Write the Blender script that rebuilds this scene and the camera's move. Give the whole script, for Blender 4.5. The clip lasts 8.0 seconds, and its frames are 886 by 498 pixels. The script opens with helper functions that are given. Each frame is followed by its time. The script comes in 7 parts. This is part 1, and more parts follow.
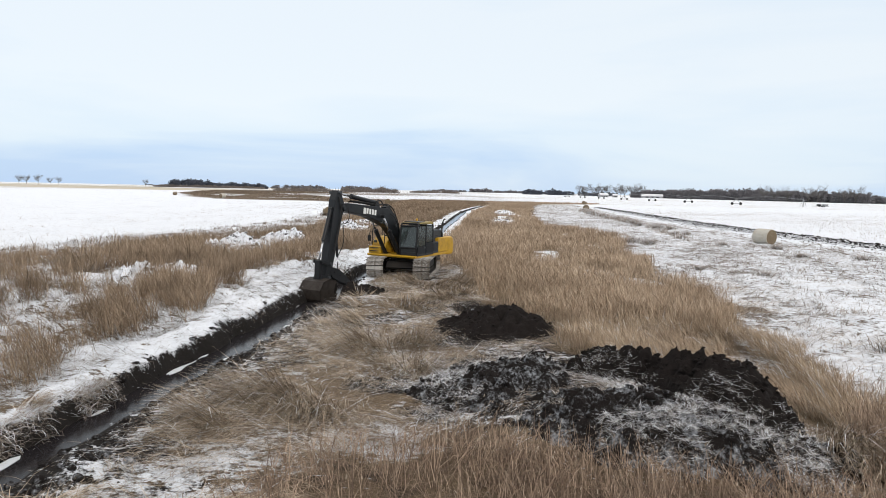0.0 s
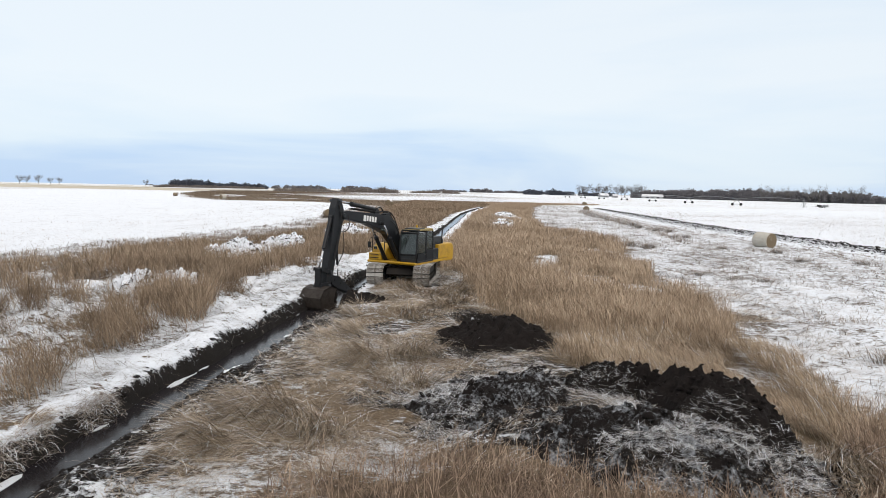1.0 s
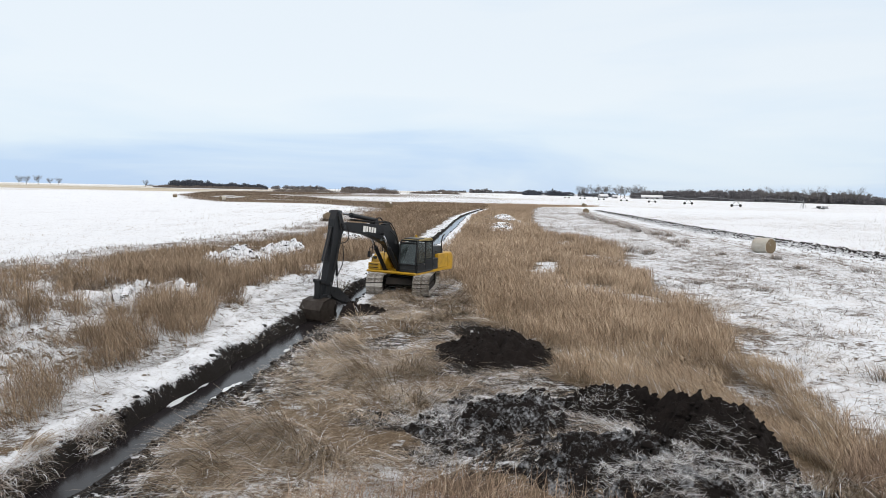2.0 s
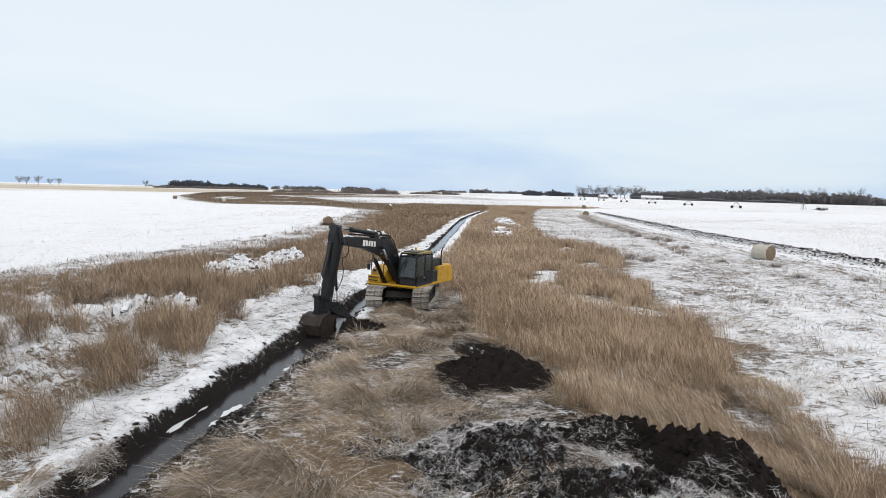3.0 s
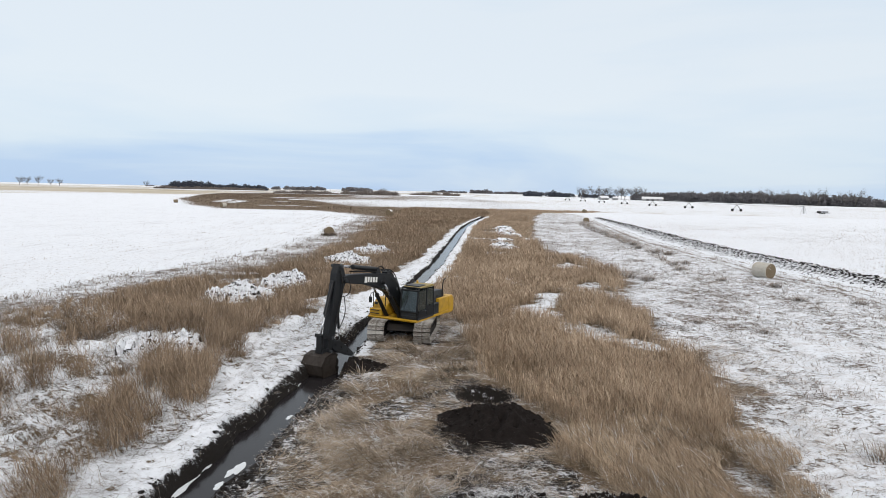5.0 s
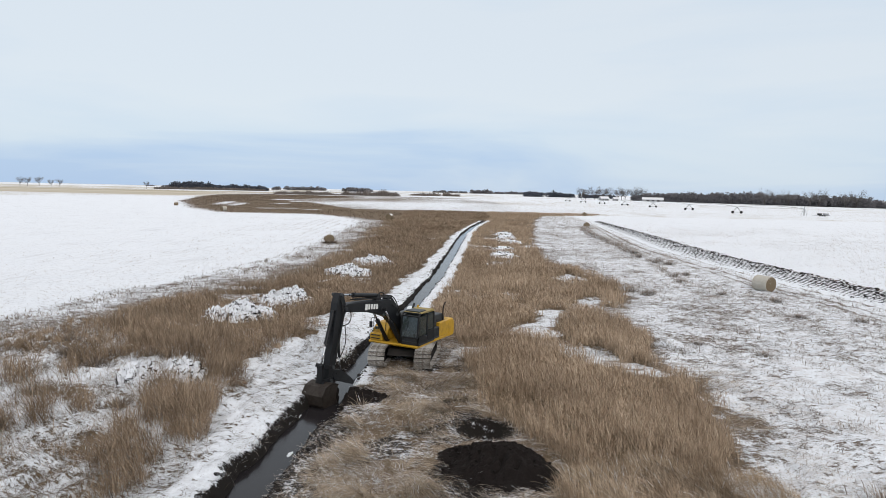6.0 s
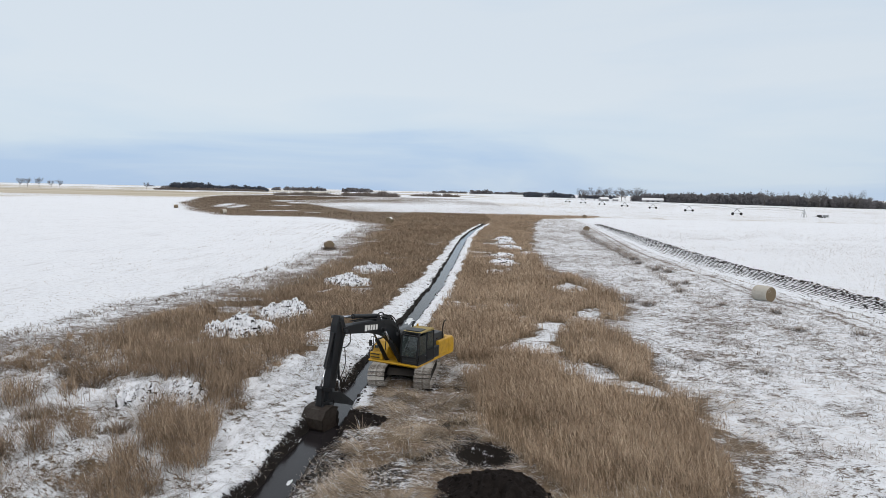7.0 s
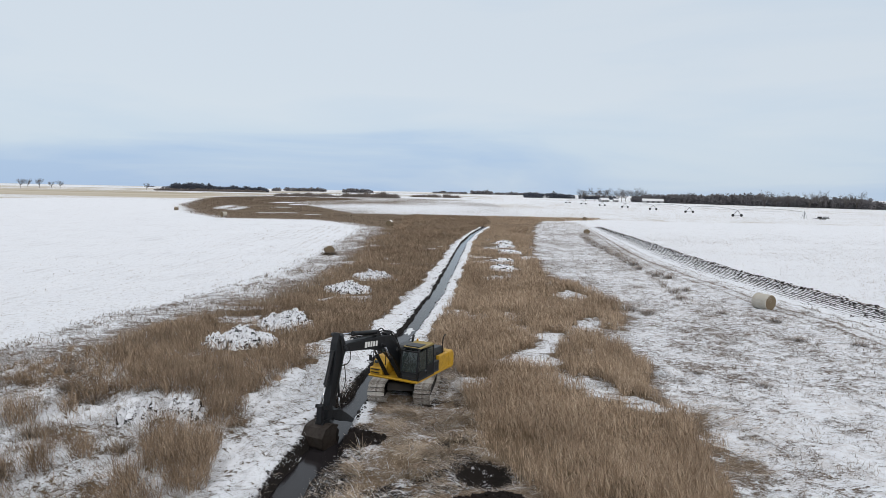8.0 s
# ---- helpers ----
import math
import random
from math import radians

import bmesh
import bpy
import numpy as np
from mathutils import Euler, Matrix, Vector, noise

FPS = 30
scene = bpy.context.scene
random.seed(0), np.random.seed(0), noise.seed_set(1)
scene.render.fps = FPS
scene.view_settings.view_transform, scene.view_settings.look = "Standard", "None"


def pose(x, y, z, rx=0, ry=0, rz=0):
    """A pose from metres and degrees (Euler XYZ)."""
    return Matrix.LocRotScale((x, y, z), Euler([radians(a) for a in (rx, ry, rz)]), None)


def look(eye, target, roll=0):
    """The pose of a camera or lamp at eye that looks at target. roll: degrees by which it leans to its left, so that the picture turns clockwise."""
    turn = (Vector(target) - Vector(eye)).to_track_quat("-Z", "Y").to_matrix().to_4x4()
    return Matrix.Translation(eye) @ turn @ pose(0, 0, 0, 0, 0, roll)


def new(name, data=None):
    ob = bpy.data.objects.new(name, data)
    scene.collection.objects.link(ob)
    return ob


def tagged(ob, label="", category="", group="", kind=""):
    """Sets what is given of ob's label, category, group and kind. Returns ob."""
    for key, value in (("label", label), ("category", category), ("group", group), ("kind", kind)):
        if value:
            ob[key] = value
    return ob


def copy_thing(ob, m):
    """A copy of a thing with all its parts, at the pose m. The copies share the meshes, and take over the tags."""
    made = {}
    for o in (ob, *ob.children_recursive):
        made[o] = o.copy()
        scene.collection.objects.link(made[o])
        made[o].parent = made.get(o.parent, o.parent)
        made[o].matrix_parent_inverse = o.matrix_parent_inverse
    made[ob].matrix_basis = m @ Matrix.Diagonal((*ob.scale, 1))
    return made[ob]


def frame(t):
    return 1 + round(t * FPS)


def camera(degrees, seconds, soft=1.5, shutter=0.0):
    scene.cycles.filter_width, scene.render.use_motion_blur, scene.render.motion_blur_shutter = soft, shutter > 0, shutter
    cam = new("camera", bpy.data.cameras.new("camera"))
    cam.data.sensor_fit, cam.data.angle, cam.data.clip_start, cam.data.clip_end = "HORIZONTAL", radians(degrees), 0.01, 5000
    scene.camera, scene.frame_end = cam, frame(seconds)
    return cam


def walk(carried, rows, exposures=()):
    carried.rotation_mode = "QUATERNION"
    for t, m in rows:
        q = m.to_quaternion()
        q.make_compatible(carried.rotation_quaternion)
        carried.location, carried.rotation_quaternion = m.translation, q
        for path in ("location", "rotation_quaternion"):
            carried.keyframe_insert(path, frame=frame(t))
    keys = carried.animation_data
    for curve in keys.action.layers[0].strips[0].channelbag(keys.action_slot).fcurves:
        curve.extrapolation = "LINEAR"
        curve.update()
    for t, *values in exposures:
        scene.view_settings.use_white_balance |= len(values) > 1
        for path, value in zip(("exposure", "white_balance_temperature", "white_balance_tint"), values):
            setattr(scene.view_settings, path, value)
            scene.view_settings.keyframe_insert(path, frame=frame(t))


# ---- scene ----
cam = camera(70.2, 8.0, soft=0.65)
PATH = [
    (0.0, (0.172, -0.002, 4.24), (0.129, 2.016, 4.053), 1.22),
    (0.5, (0.183, -0.02, 4.406), (0.139, 1.998, 4.219), 1.22),
    (1.0, (0.182, -0.032, 4.573), (0.138, 1.986, 4.386), 1.22),
    (1.5, (0.175, -0.028, 4.775), (0.132, 1.99, 4.589), 1.23),
    (3.0, (0.182, 0.03, 5.68), (0.139, 2.049, 5.494), 1.25),
    (3.5, (0.166, 0.038, 5.992), (0.122, 2.057, 5.806), 1.26),
    (4.0, (0.148, 0.028, 6.348), (0.104, 2.046, 6.162), 1.27),
    (4.5, (0.126, 0.018, 6.769), (0.082, 2.036, 6.583), 1.27),
    (6.0, (0.059, 0.124, 8.595), (0.014, 2.142, 8.408), 1.26),
    (6.5, (0.054, 0.178, 9.074), (0.009, 2.197, 8.888), 1.24),
    (7.0, (0.052, 0.22, 9.536), (0.007, 2.239, 9.349), 1.22),
    (7.5, (0.053, 0.238, 9.943), (0.008, 2.257, 9.756), 1.2),
    (8.0, (0.06, 0.241, 10.286), (0.014, 2.26, 10.1), 1.18),
]
walk(cam, [(t, look(eye, target, roll)) for t, eye, target, roll in PATH],
     exposures=[(0.0, 0.05, 6570, 11), (1.5, 0.03, 6560, 11), (3.5, -0.02, 6530, 11), (4.5, -0.05, 6500, 11), (6.0, -0.17, 6430, 11), (7.0, -0.24, 6390, 11), (8.0, -0.30, 6350, 11)])

# ------------------------------------------------------------ sky and sun
SUN_AZ, SUN_EL = radians(155), radians(27)  # clockwise from +y, and height
world = bpy.data.worlds.new("overcast_sky")
scene.world = world
world.use_nodes = True
wt = world.node_tree
wt.nodes.clear()


def wnode(kind, **values):
    n = wt.nodes.new(kind)
    for key, v in values.items():
        n.inputs[key].default_value = v
    return n


w_out = wnode("ShaderNodeOutputWorld")
w_sky = wnode("ShaderNodeTexSky")
w_sky.sky_type, w_sky.sun_disc = "NISHITA", False
w_sky.sun_elevation, w_sky.sun_rotation = SUN_EL, SUN_AZ
w_bg_sky = wnode("ShaderNodeBackground", Strength=0.1)
wt.links.new(w_sky.outputs[0], w_bg_sky.inputs["Color"])
w_co = wnode("ShaderNodeTexCoord")
w_map = wnode("ShaderNodeMapping", Scale=(1.0, 1.0, 6.5), Location=(3.1, 0.4, 0.15))
wt.links.new(w_co.outputs["Generated"], w_map.inputs["Vector"])
w_no = wnode("ShaderNodeTexNoise", Scale=1.9, Detail=5.0, Roughness=0.5, Distortion=0.4)
wt.links.new(w_map.outputs[0], w_no.inputs["Vector"])
w_sep = wnode("ShaderNodeSeparateXYZ")
wt.links.new(w_co.outputs["Generated"], w_sep.inputs[0])
w_el = wnode("ShaderNodeMapRange")
w_el.inputs["From Min"].default_value, w_el.inputs["From Max"].default_value = 0.0, 0.16
w_el.inputs["To Min"].default_value, w_el.inputs["To Max"].default_value = -0.26, 0.22
wt.links.new(w_sep.outputs["Z"], w_el.inputs["Value"])
w_add = wnode("ShaderNodeMath")
w_add.operation = "ADD"
wt.links.new(w_no.outputs["Fac"], w_add.inputs[0])
wt.links.new(w_el.outputs[0], w_add.inputs[1])
w_ramp = wnode("ShaderNodeValToRGB")
w_ramp.color_ramp.elements[0].position, w_ramp.color_ramp.elements[0].color = 0.22, (0.53, 0.71, 0.96, 1)
w_ramp.color_ramp.elements[1].position, w_ramp.color_ramp.elements[1].color = 0.72, (0.85, 0.935, 1.0, 1)
e = w_ramp.color_ramp.elements.new(0.45)
e.color = (0.75, 0.875, 0.99, 1)
wt.links.new(w_add.outputs[0], w_ramp.inputs[0])
w_bg = wnode("ShaderNodeBackground", Strength=1.0)
# an overcast dome grows brighter towards the zenith
w_zen = wnode("ShaderNodeMapRange")
w_zen.inputs["From Min"].default_value, w_zen.inputs["From Max"].default_value = 0.3, 1.0
w_zen.inputs["To Min"].default_value, w_zen.inputs["To Max"].default_value = 1.0, 1.5
wt.links.new(w_sep.outputs["Z"], w_zen.inputs["Value"])
wt.links.new(w_zen.outputs[0], w_bg.inputs["Strength"])
# thick cloud overhead is nearly neutral
w_over = wnode("ShaderNodeMapRange")
w_over.inputs["From Min"].default_value, w_over.inputs["From Max"].default_value = 0.36, 0.75
wt.links.new(w_sep.outputs["Z"], w_over.inputs["Value"])
w_tone = wnode("ShaderNodeMix")
w_tone.data_type = "RGBA"
w_tone.inputs[7].default_value = (1.0, 0.965, 0.93, 1)
wt.links.new(w_over.outputs[0], w_tone.inputs[0])
wt.links.new(w_ramp.outputs[0], w_tone.inputs[6])
wt.links.new(w_tone.outputs[2], w_bg.inputs["Color"])
w_mix = wnode("ShaderNodeMixShader", Fac=0.9)
wt.links.new(w_bg_sky.outputs[0], w_mix.inputs[1])
wt.links.new(w_bg.outputs[0], w_mix.inputs[2])
wt.links.new(w_mix.outputs[0], w_out.inputs["Surface"])

sun = new("sun", bpy.data.lights.new("sun", "SUN"))
sun.data.energy, sun.data.angle, sun.data.color = 1.0, radians(16), (1.0, 0.92, 0.82)
toward = Vector((math.sin(SUN_AZ) * math.cos(SUN_EL), math.cos(SUN_AZ) * math.cos(SUN_EL), math.sin(SUN_EL)))
sun.matrix_world = look(toward * 80, (0, 0, 0))


# ------------------------------------------------------------ materials
class Nodes:
    """A small writer of material node trees."""

    def __init__(self, name):
        self.mat = bpy.data.materials.new(name)
        self.mat.use_nodes = True
        self.tree = self.mat.node_tree
        self.bsdf = self.tree.nodes["Principled BSDF"]
        self.co = self.tree.nodes.new("ShaderNodeTexCoord").outputs["Object"]

    def link(self, a, b):
        if isinstance(a, (int, float, tuple)):
            b.default_value = a
        else:
            self.tree.links.new(a, b)

    def noise(self, scale, detail=4.0, rough=0.55, stretch=None, distort=0.0):
        n = self.tree.nodes.new("ShaderNodeTexNoise")
        n.inputs["Scale"].default_value, n.inputs["Detail"].default_value = scale, detail
        n.inputs["Roughness"].default_value, n.inputs["Distortion"].default_value = rough, distort
        v = self.co
        if stretch:
            m = self.tree.nodes.new("ShaderNodeMapping")
            m.inputs["Scale"].default_value = stretch[:3]
            if len(stretch) > 3:
                m.inputs["Rotation"].default_value = (0, 0, radians(stretch[3]))
            self.tree.links.new(v, m.inputs["Vector"])
            v = m.outputs[0]
        self.tree.links.new(v, n.inputs["Vector"])
        return n.outputs["Fac"]

    def attr(self, name):
        n = self.tree.nodes.new("ShaderNodeAttribute")
        n.attribute_name = name
        return n.outputs["Fac"]

    def math(self, op, a, b=0.0, c=0.0, clamp=False):
        n = self.tree.nodes.new("ShaderNodeMath")
        n.operation, n.use_clamp = op, clamp
        self.link(a, n.inputs[0]), self.link(b, n.inputs[1]), self.link(c, n.inputs[2])
        return n.outputs[0]

    def mix(self, f, a, b):
        n = self.tree.nodes.new("ShaderNodeMix")
        n.data_type = "RGBA"
        self.link(f, n.inputs[0])
        self.link((*a, 1) if isinstance(a, tuple) else a, n.inputs[6])
        self.link((*b, 1) if isinstance(b, tuple) else b, n.inputs[7])
        return n.outputs[2]

    def step(self, v, lo, hi):
        n = self.tree.nodes.new("ShaderNodeMapRange")
        n.interpolation_type = "SMOOTHSTEP"
        self.link(v, n.inputs[0])
        n.inputs[1].default_value, n.inputs[2].default_value = lo, hi
        return n.outputs[0]

    def island(self):
        return self.tree.nodes.new("ShaderNodeNewGeometry").outputs["Random Per Island"]

    def up(self):
        s = self.tree.nodes.new("ShaderNodeSeparateXYZ")
        self.tree.links.new(self.tree.nodes.new("ShaderNodeNewGeometry").outputs["Normal"], s.inputs[0])
        return s.outputs["Z"]

    def bump(self, h, strength=0.4, dist=0.03):
        n = self.tree.nodes.new("ShaderNodeBump")
        n.inputs["Strength"].default_value, n.inputs["Distance"].default_value = strength, dist
        self.link(h, n.inputs["Height"])
        self.tree.links.new(n.outputs[0], self.bsdf.inputs["Normal"])

    def done(self, color, rough=0.8, metal=0.0, spec=0.3):
        self.link((*color, 1) if isinstance(color, tuple) else color, self.bsdf.inputs["Base Color"])
        self.link(rough, self.bsdf.inputs["Roughness"])
        self.link(metal, self.bsdf.inputs["Metallic"])
        self.bsdf.inputs["Specular IOR Level"].default_value = spec
        return self.mat


SNOW = (0.80, 0.83, 0.88)
SOIL = (0.0075, 0.0065, 0.0060)


def ground_material():
    n = Nodes("ground_cover")
    big, mid, fine, grain = n.noise(0.35, 5), n.noise(2.2, 6, 0.65), n.noise(11, 5, 0.7), n.noise(60, 3, 0.7)
    wind = n.math("ADD", n.math("MULTIPLY", n.noise(1.3, 7, 0.72, (1.0, 1.7, 1.0, 62)), 0.6), n.math("MULTIPLY", n.noise(4.2, 5, 0.7, (1.0, 1.5, 1.0, 50)), 0.45))
    combed = n.noise(9.0, 5, 0.7, (1.0, 6.0, 1.0, -35))
    thatch = n.mix(mid, (0.085, 0.060, 0.040), (0.22, 0.160, 0.105))
    thatch = n.mix(n.step(combed, 0.35, 0.75), thatch, (0.31, 0.235, 0.155))
    thatch = n.mix(n.step(grain, 0.35, 0.65), thatch, (0.075, 0.052, 0.032))
    stub = n.mix(n.step(n.noise(0.011, 4, 0.6, (0.07, 1, 1, -6)), 0.36, 0.62), (0.33, 0.28, 0.19), (0.52, 0.475, 0.39))
    grey = n.mix(n.step(fine, 0.36, 0.66), (0.10, 0.079, 0.063), (0.34, 0.28, 0.235))
    base = n.mix(n.attr("meadow"), thatch, grey)
    base = n.mix(n.attr("stubble"), base, stub)
    soil = n.mix(fine, SOIL, (0.020, 0.0165, 0.0145))
    mudness = n.step(n.math("ADD", n.attr("mud"), n.math("MULTIPLY", n.math("SUBTRACT", mid, 0.5), 0.9)), 0.38, 0.62)
    base = n.mix(mudness, base, soil)
    v = n.math("ADD", n.attr("snow"), n.math("MULTIPLY", n.math("SUBTRACT", wind, 0.52), 1.7))
    v = n.math("ADD", v, n.math("MULTIPLY", n.math("SUBTRACT", fine, 0.5), 0.75))
    v = n.math("ADD", v, n.math("MULTIPLY", n.math("SUBTRACT", big, 0.5), 0.35))
    v = n.math("ADD", v, n.math("MULTIPLY", n.math("SUBTRACT", grain, 0.5), 0.35))
    # grass lying in swirls through the thin snow of the meadow
    tuft = n.noise(2.3, 7, 0.74, (1.0, 3.4, 1.0, -32), 1.3)
    swirl = n.noise(5.5, 6, 0.72, (1.0, 4.2, 1.0, 24), 1.6)
    which = n.step(n.noise(0.30, 3, 0.5), 0.44, 0.56)
    lie = n.math("ADD", n.math("MULTIPLY", tuft, n.math("SUBTRACT", 1.25, n.math("MULTIPLY", which, 0.75))), n.math("MULTIPLY", swirl, n.math("ADD", 0.45, n.math("MULTIPLY", which, 0.75))))
    v = n.math("ADD", v, n.math("MULTIPLY", n.math("MULTIPLY", n.math("SUBTRACT", lie, 0.85), 2.0), n.attr("meadow")))
    v = n.math("ADD", v, n.math("MULTIPLY", n.math("MULTIPLY", n.math("SUBTRACT", n.noise(0.75, 5, 0.7, (1.0, 1.5, 1.0, -25), 0.8), 0.5), 1.5), n.attr("meadow")))
    # furrows of the tilled band, and wheel ruts on its near side
    band = n.attr("band")
    wavy = n.math("ADD", band, n.math("MULTIPLY", n.math("SUBTRACT", n.noise(0.25, 3, 0.5, (1.0, 0.12, 1.0)), 0.5), 0.07))
    crest = n.math("ADD", n.math("MULTIPLY", n.math("COSINE", n.math("MULTIPLY", wavy, 6.2832 * 9)), 0.5), 0.5)
    patchy = n.noise(1.1, 5, 0.7, (1.0, 0.10, 1.0))
    inside_band = n.math("MULTIPLY", n.step(band, -0.03, 0.03), n.math("SUBTRACT", 1.0, n.step(band, 0.97, 1.03)))
    dark = n.math("MULTIPLY", n.step(n.math("ADD", crest, n.math("MULTIPLY", n.math("SUBTRACT", n.math("ADD", n.math("MULTIPLY", patchy, 0.6), n.math("MULTIPLY", n.noise(3.5, 4, 0.7), 0.4)), 0.5), 2.6)), 0.22, 0.85), n.math("ADD", 0.30, n.math("MULTIPLY", band, 0.75)))
    v = n.math("SUBTRACT", v, n.math("MULTIPLY", n.math("MULTIPLY", dark, inside_band), 0.95))
    for at, deep in ((-0.22, 0.32), (-0.55, 0.42), (-0.80, 0.30)):
        off = n.math("DIVIDE", n.math("SUBTRACT", wavy, at), 0.035)
        v = n.math("SUBTRACT", v, n.math("MULTIPLY", n.math("EXPONENT", n.math("MULTIPLY", n.math("MULTIPLY", off, off), -1.0)), deep))
    speck = n.step(n.noise(2.6, 6, 0.8, (1.0, 1.6, 1.0, 15)), 0.54, 0.66)
    v = n.math("SUBTRACT", v, n.math("MULTIPLY", speck, 0.58))
    cover = n.step(v, 0.45, 0.61)
    snow = n.mix(big, (0.84, 0.87, 0.91), (0.76, 0.80, 0.86))
    thin = n.step(n.math("ADD", n.math("MULTIPLY", mid, 0.5), n.math("MULTIPLY", fine, 0.6)), 0.50, 0.72)
    snow = n.mix(n.math("MULTIPLY", thin, n.math("SUBTRACT", 0.55, n.math("MULTIPLY", n.attr("meadow"), 0.35))), snow, (0.50, 0.51, 0.53))
    worn = n.step(n.noise(1.0, 8, 0.8, (1.0, 1.8, 1.0, -34), 0.6), 0.45, 0.60)
    snow = n.mix(n.math("MULTIPLY", n.math("MULTIPLY", worn, n.attr("meadow")), 0.5), snow, (0.50, 0.465, 0.45))
    # drilled rows that show faintly through the snow of the fields
    rows = n.step(n.noise(1.5, 4, 0.65, (1.0, 0.07, 1.0, 4), 0.3), 0.50, 0.66)
    broken = n.step(n.noise(0.09, 4, 0.6), 0.40, 0.62)
    field = n.step(n.attr("snow"), 0.84, 0.94)
    snow = n.mix(n.math("MULTIPLY", n.math("MULTIPLY", rows, field), n.math("MULTIPLY", broken, 0.55)), snow, (0.52, 0.53, 0.56))
    color = n.mix(cover, base, snow)
    h = n.math("ADD", n.math("MULTIPLY", mid, 0.8), n.math("MULTIPLY", fine, 0.5))
    h = n.math("ADD", h, n.math("MULTIPLY", cover, 0.25))
    n.bump(h, 0.9, 0.14)
    return n.done(color, n.math("SUBTRACT", 0.92, n.math("MULTIPLY", cover, 0.25)), 0, 0.2)


def reed_material(name, dark, mid, light, snow=0.0):
    n = Nodes(name)
    r = n.island()
    c = n.mix(n.step(r, 0.0, 0.55), dark, mid)
    c = n.mix(n.step(r, 0.5, 1.0), c, light)
    patch = n.noise(0.22, 4, 0.6)
    c = n.mix(n.math("MULTIPLY", n.step(patch, 0.42, 0.66), 0.45), c, dark)
    fleck = n.noise(1.7, 4, 0.65)
    c = n.mix(n.math("MULTIPLY", n.step(fleck, 0.50, 0.68), 0.5), c, dark)
    if snow:
        c = n.mix(n.math("GREATER_THAN", n.math("FRACT", n.math("MULTIPLY", r, 17.3)), 1 - snow), c, SNOW)
    return n.done(c, 0.75, 0, 0.2)


def soil_material(name, frost=0.0, snow_up=0.0):
    n = Nodes(name)
    fine, mid, grain = n.noise(14, 6, 0.7), n.noise(3.0, 5, 0.6), n.noise(70, 3, 0.7)
    c = n.mix(fine, (0.0060, 0.0052, 0.0050), (0.0200, 0.0160, 0.0148))
    c = n.mix(n.step(grain, 0.55, 0.75), c, (0.032, 0.027, 0.023))
    if snow_up:
        v = n.math("ADD", n.math("MULTIPLY", n.up(), 0.8), n.math("MULTIPLY", n.math("SUBTRACT", mid, 0.5), 2.0))
        v = n.math("ADD", v, n.math("MULTIPLY", n.math("SUBTRACT", fine, 0.5), 1.7))
        c = n.mix(n.step(v, 0.62 - snow_up, 0.82 - snow_up), c, SNOW)
    if frost:
        f = n.step(n.math("ADD", n.math("MULTIPLY", fine, 0.6), n.math("MULTIPLY", mid, 0.6)), 0.72 - frost * 0.3, 0.95 - frost * 0.3)
        c = n.mix(n.math("MULTIPLY", f, 0.7), c, (0.50, 0.53, 0.57))
    n.bump(n.math("ADD", fine, n.math("MULTIPLY", grain, 0.3)), 0.8, 0.05)
    return n.done(c, 0.92, 0, 0.12)


def paint_material(name, color, rough=0.45, dirt=0.5, dirt_color=(0.10, 0.085, 0.07), scale=2.5, metal=0.0):
    n = Nodes(name)
    big, fine = n.noise(scale, 5, 0.65), n.noise(scale * 14, 4, 0.7)
    d = n.step(n.math("ADD", n.math("MULTIPLY", big, 0.75), n.math("MULTIPLY", fine, 0.35)), 0.62 - dirt * 0.25, 0.92 - dirt * 0.2)
    c = n.mix(fine, color, tuple(x * 0.75 for x in color))
    c = n.mix(n.math("MULTIPLY", d, 0.75), c, dirt_color)
    n.bump(fine, 0.08, 0.01)
    return n.done(c, n.math("ADD", n.math("MULTIPLY", d, 0.4), rough, clamp=True), metal, 0.4)


def water_material():
    n = Nodes("ditch_water")
    n.bump(n.math("ADD", n.noise(3.5, 4, 0.6, (1, 0.4, 1)), n.math("MULTIPLY", n.noise(16, 3), 0.25)), 0.12, 0.02)
    m = n.done(n.mix(n.noise(0.6, 4), (0.011, 0.010, 0.011), (0.022, 0.020, 0.022)), 0.13, 0, 0.42)
    n.bsdf.inputs["IOR"].default_value = 1.33
    return m


def glass_material():
    n = Nodes("tinted_glass")
    m = n.done((0.11, 0.14, 0.14), n.math("MULTIPLY", n.noise(6, 4), 0.16), 0, 0.6)
    n.bsdf.inputs["Transmission Weight"].default_value = 0.75
    n.bsdf.inputs["IOR"].default_value = 1.5
    return m


def twig_material(name, dark, light):
    n = Nodes(name)
    return n.done(n.mix(n.island(), dark, light), 0.9, 0, 0.1)


M_GROUND = ground_material()
M_REED = reed_material("dry_reed", (0.205, 0.147, 0.100), (0.45, 0.34, 0.240), (0.63, 0.513, 0.392))
M_REED_GREY = reed_material("weathered_reed", (0.100, 0.071, 0.047), (0.27, 0.196, 0.134), (0.50, 0.392, 0.285))
M_LODGED = reed_material("lodged_reed", (0.13, 0.098, 0.067), (0.41, 0.325, 0.24), (0.69, 0.585, 0.46), 0.05)
M_REED_BROWN = reed_material("brown_weed_stems", (0.085, 0.058, 0.043), (0.25, 0.176, 0.126), (0.48, 0.365, 0.27))
M_PALE = reed_material("pale_combed_straw", (0.14, 0.102, 0.068), (0.38, 0.287, 0.195), (0.62, 0.50, 0.37), 0.03)
M_TUFT = reed_material("grey_tuft", (0.085, 0.067, 0.053), (0.20, 0.163, 0.13), (0.37, 0.31, 0.255))
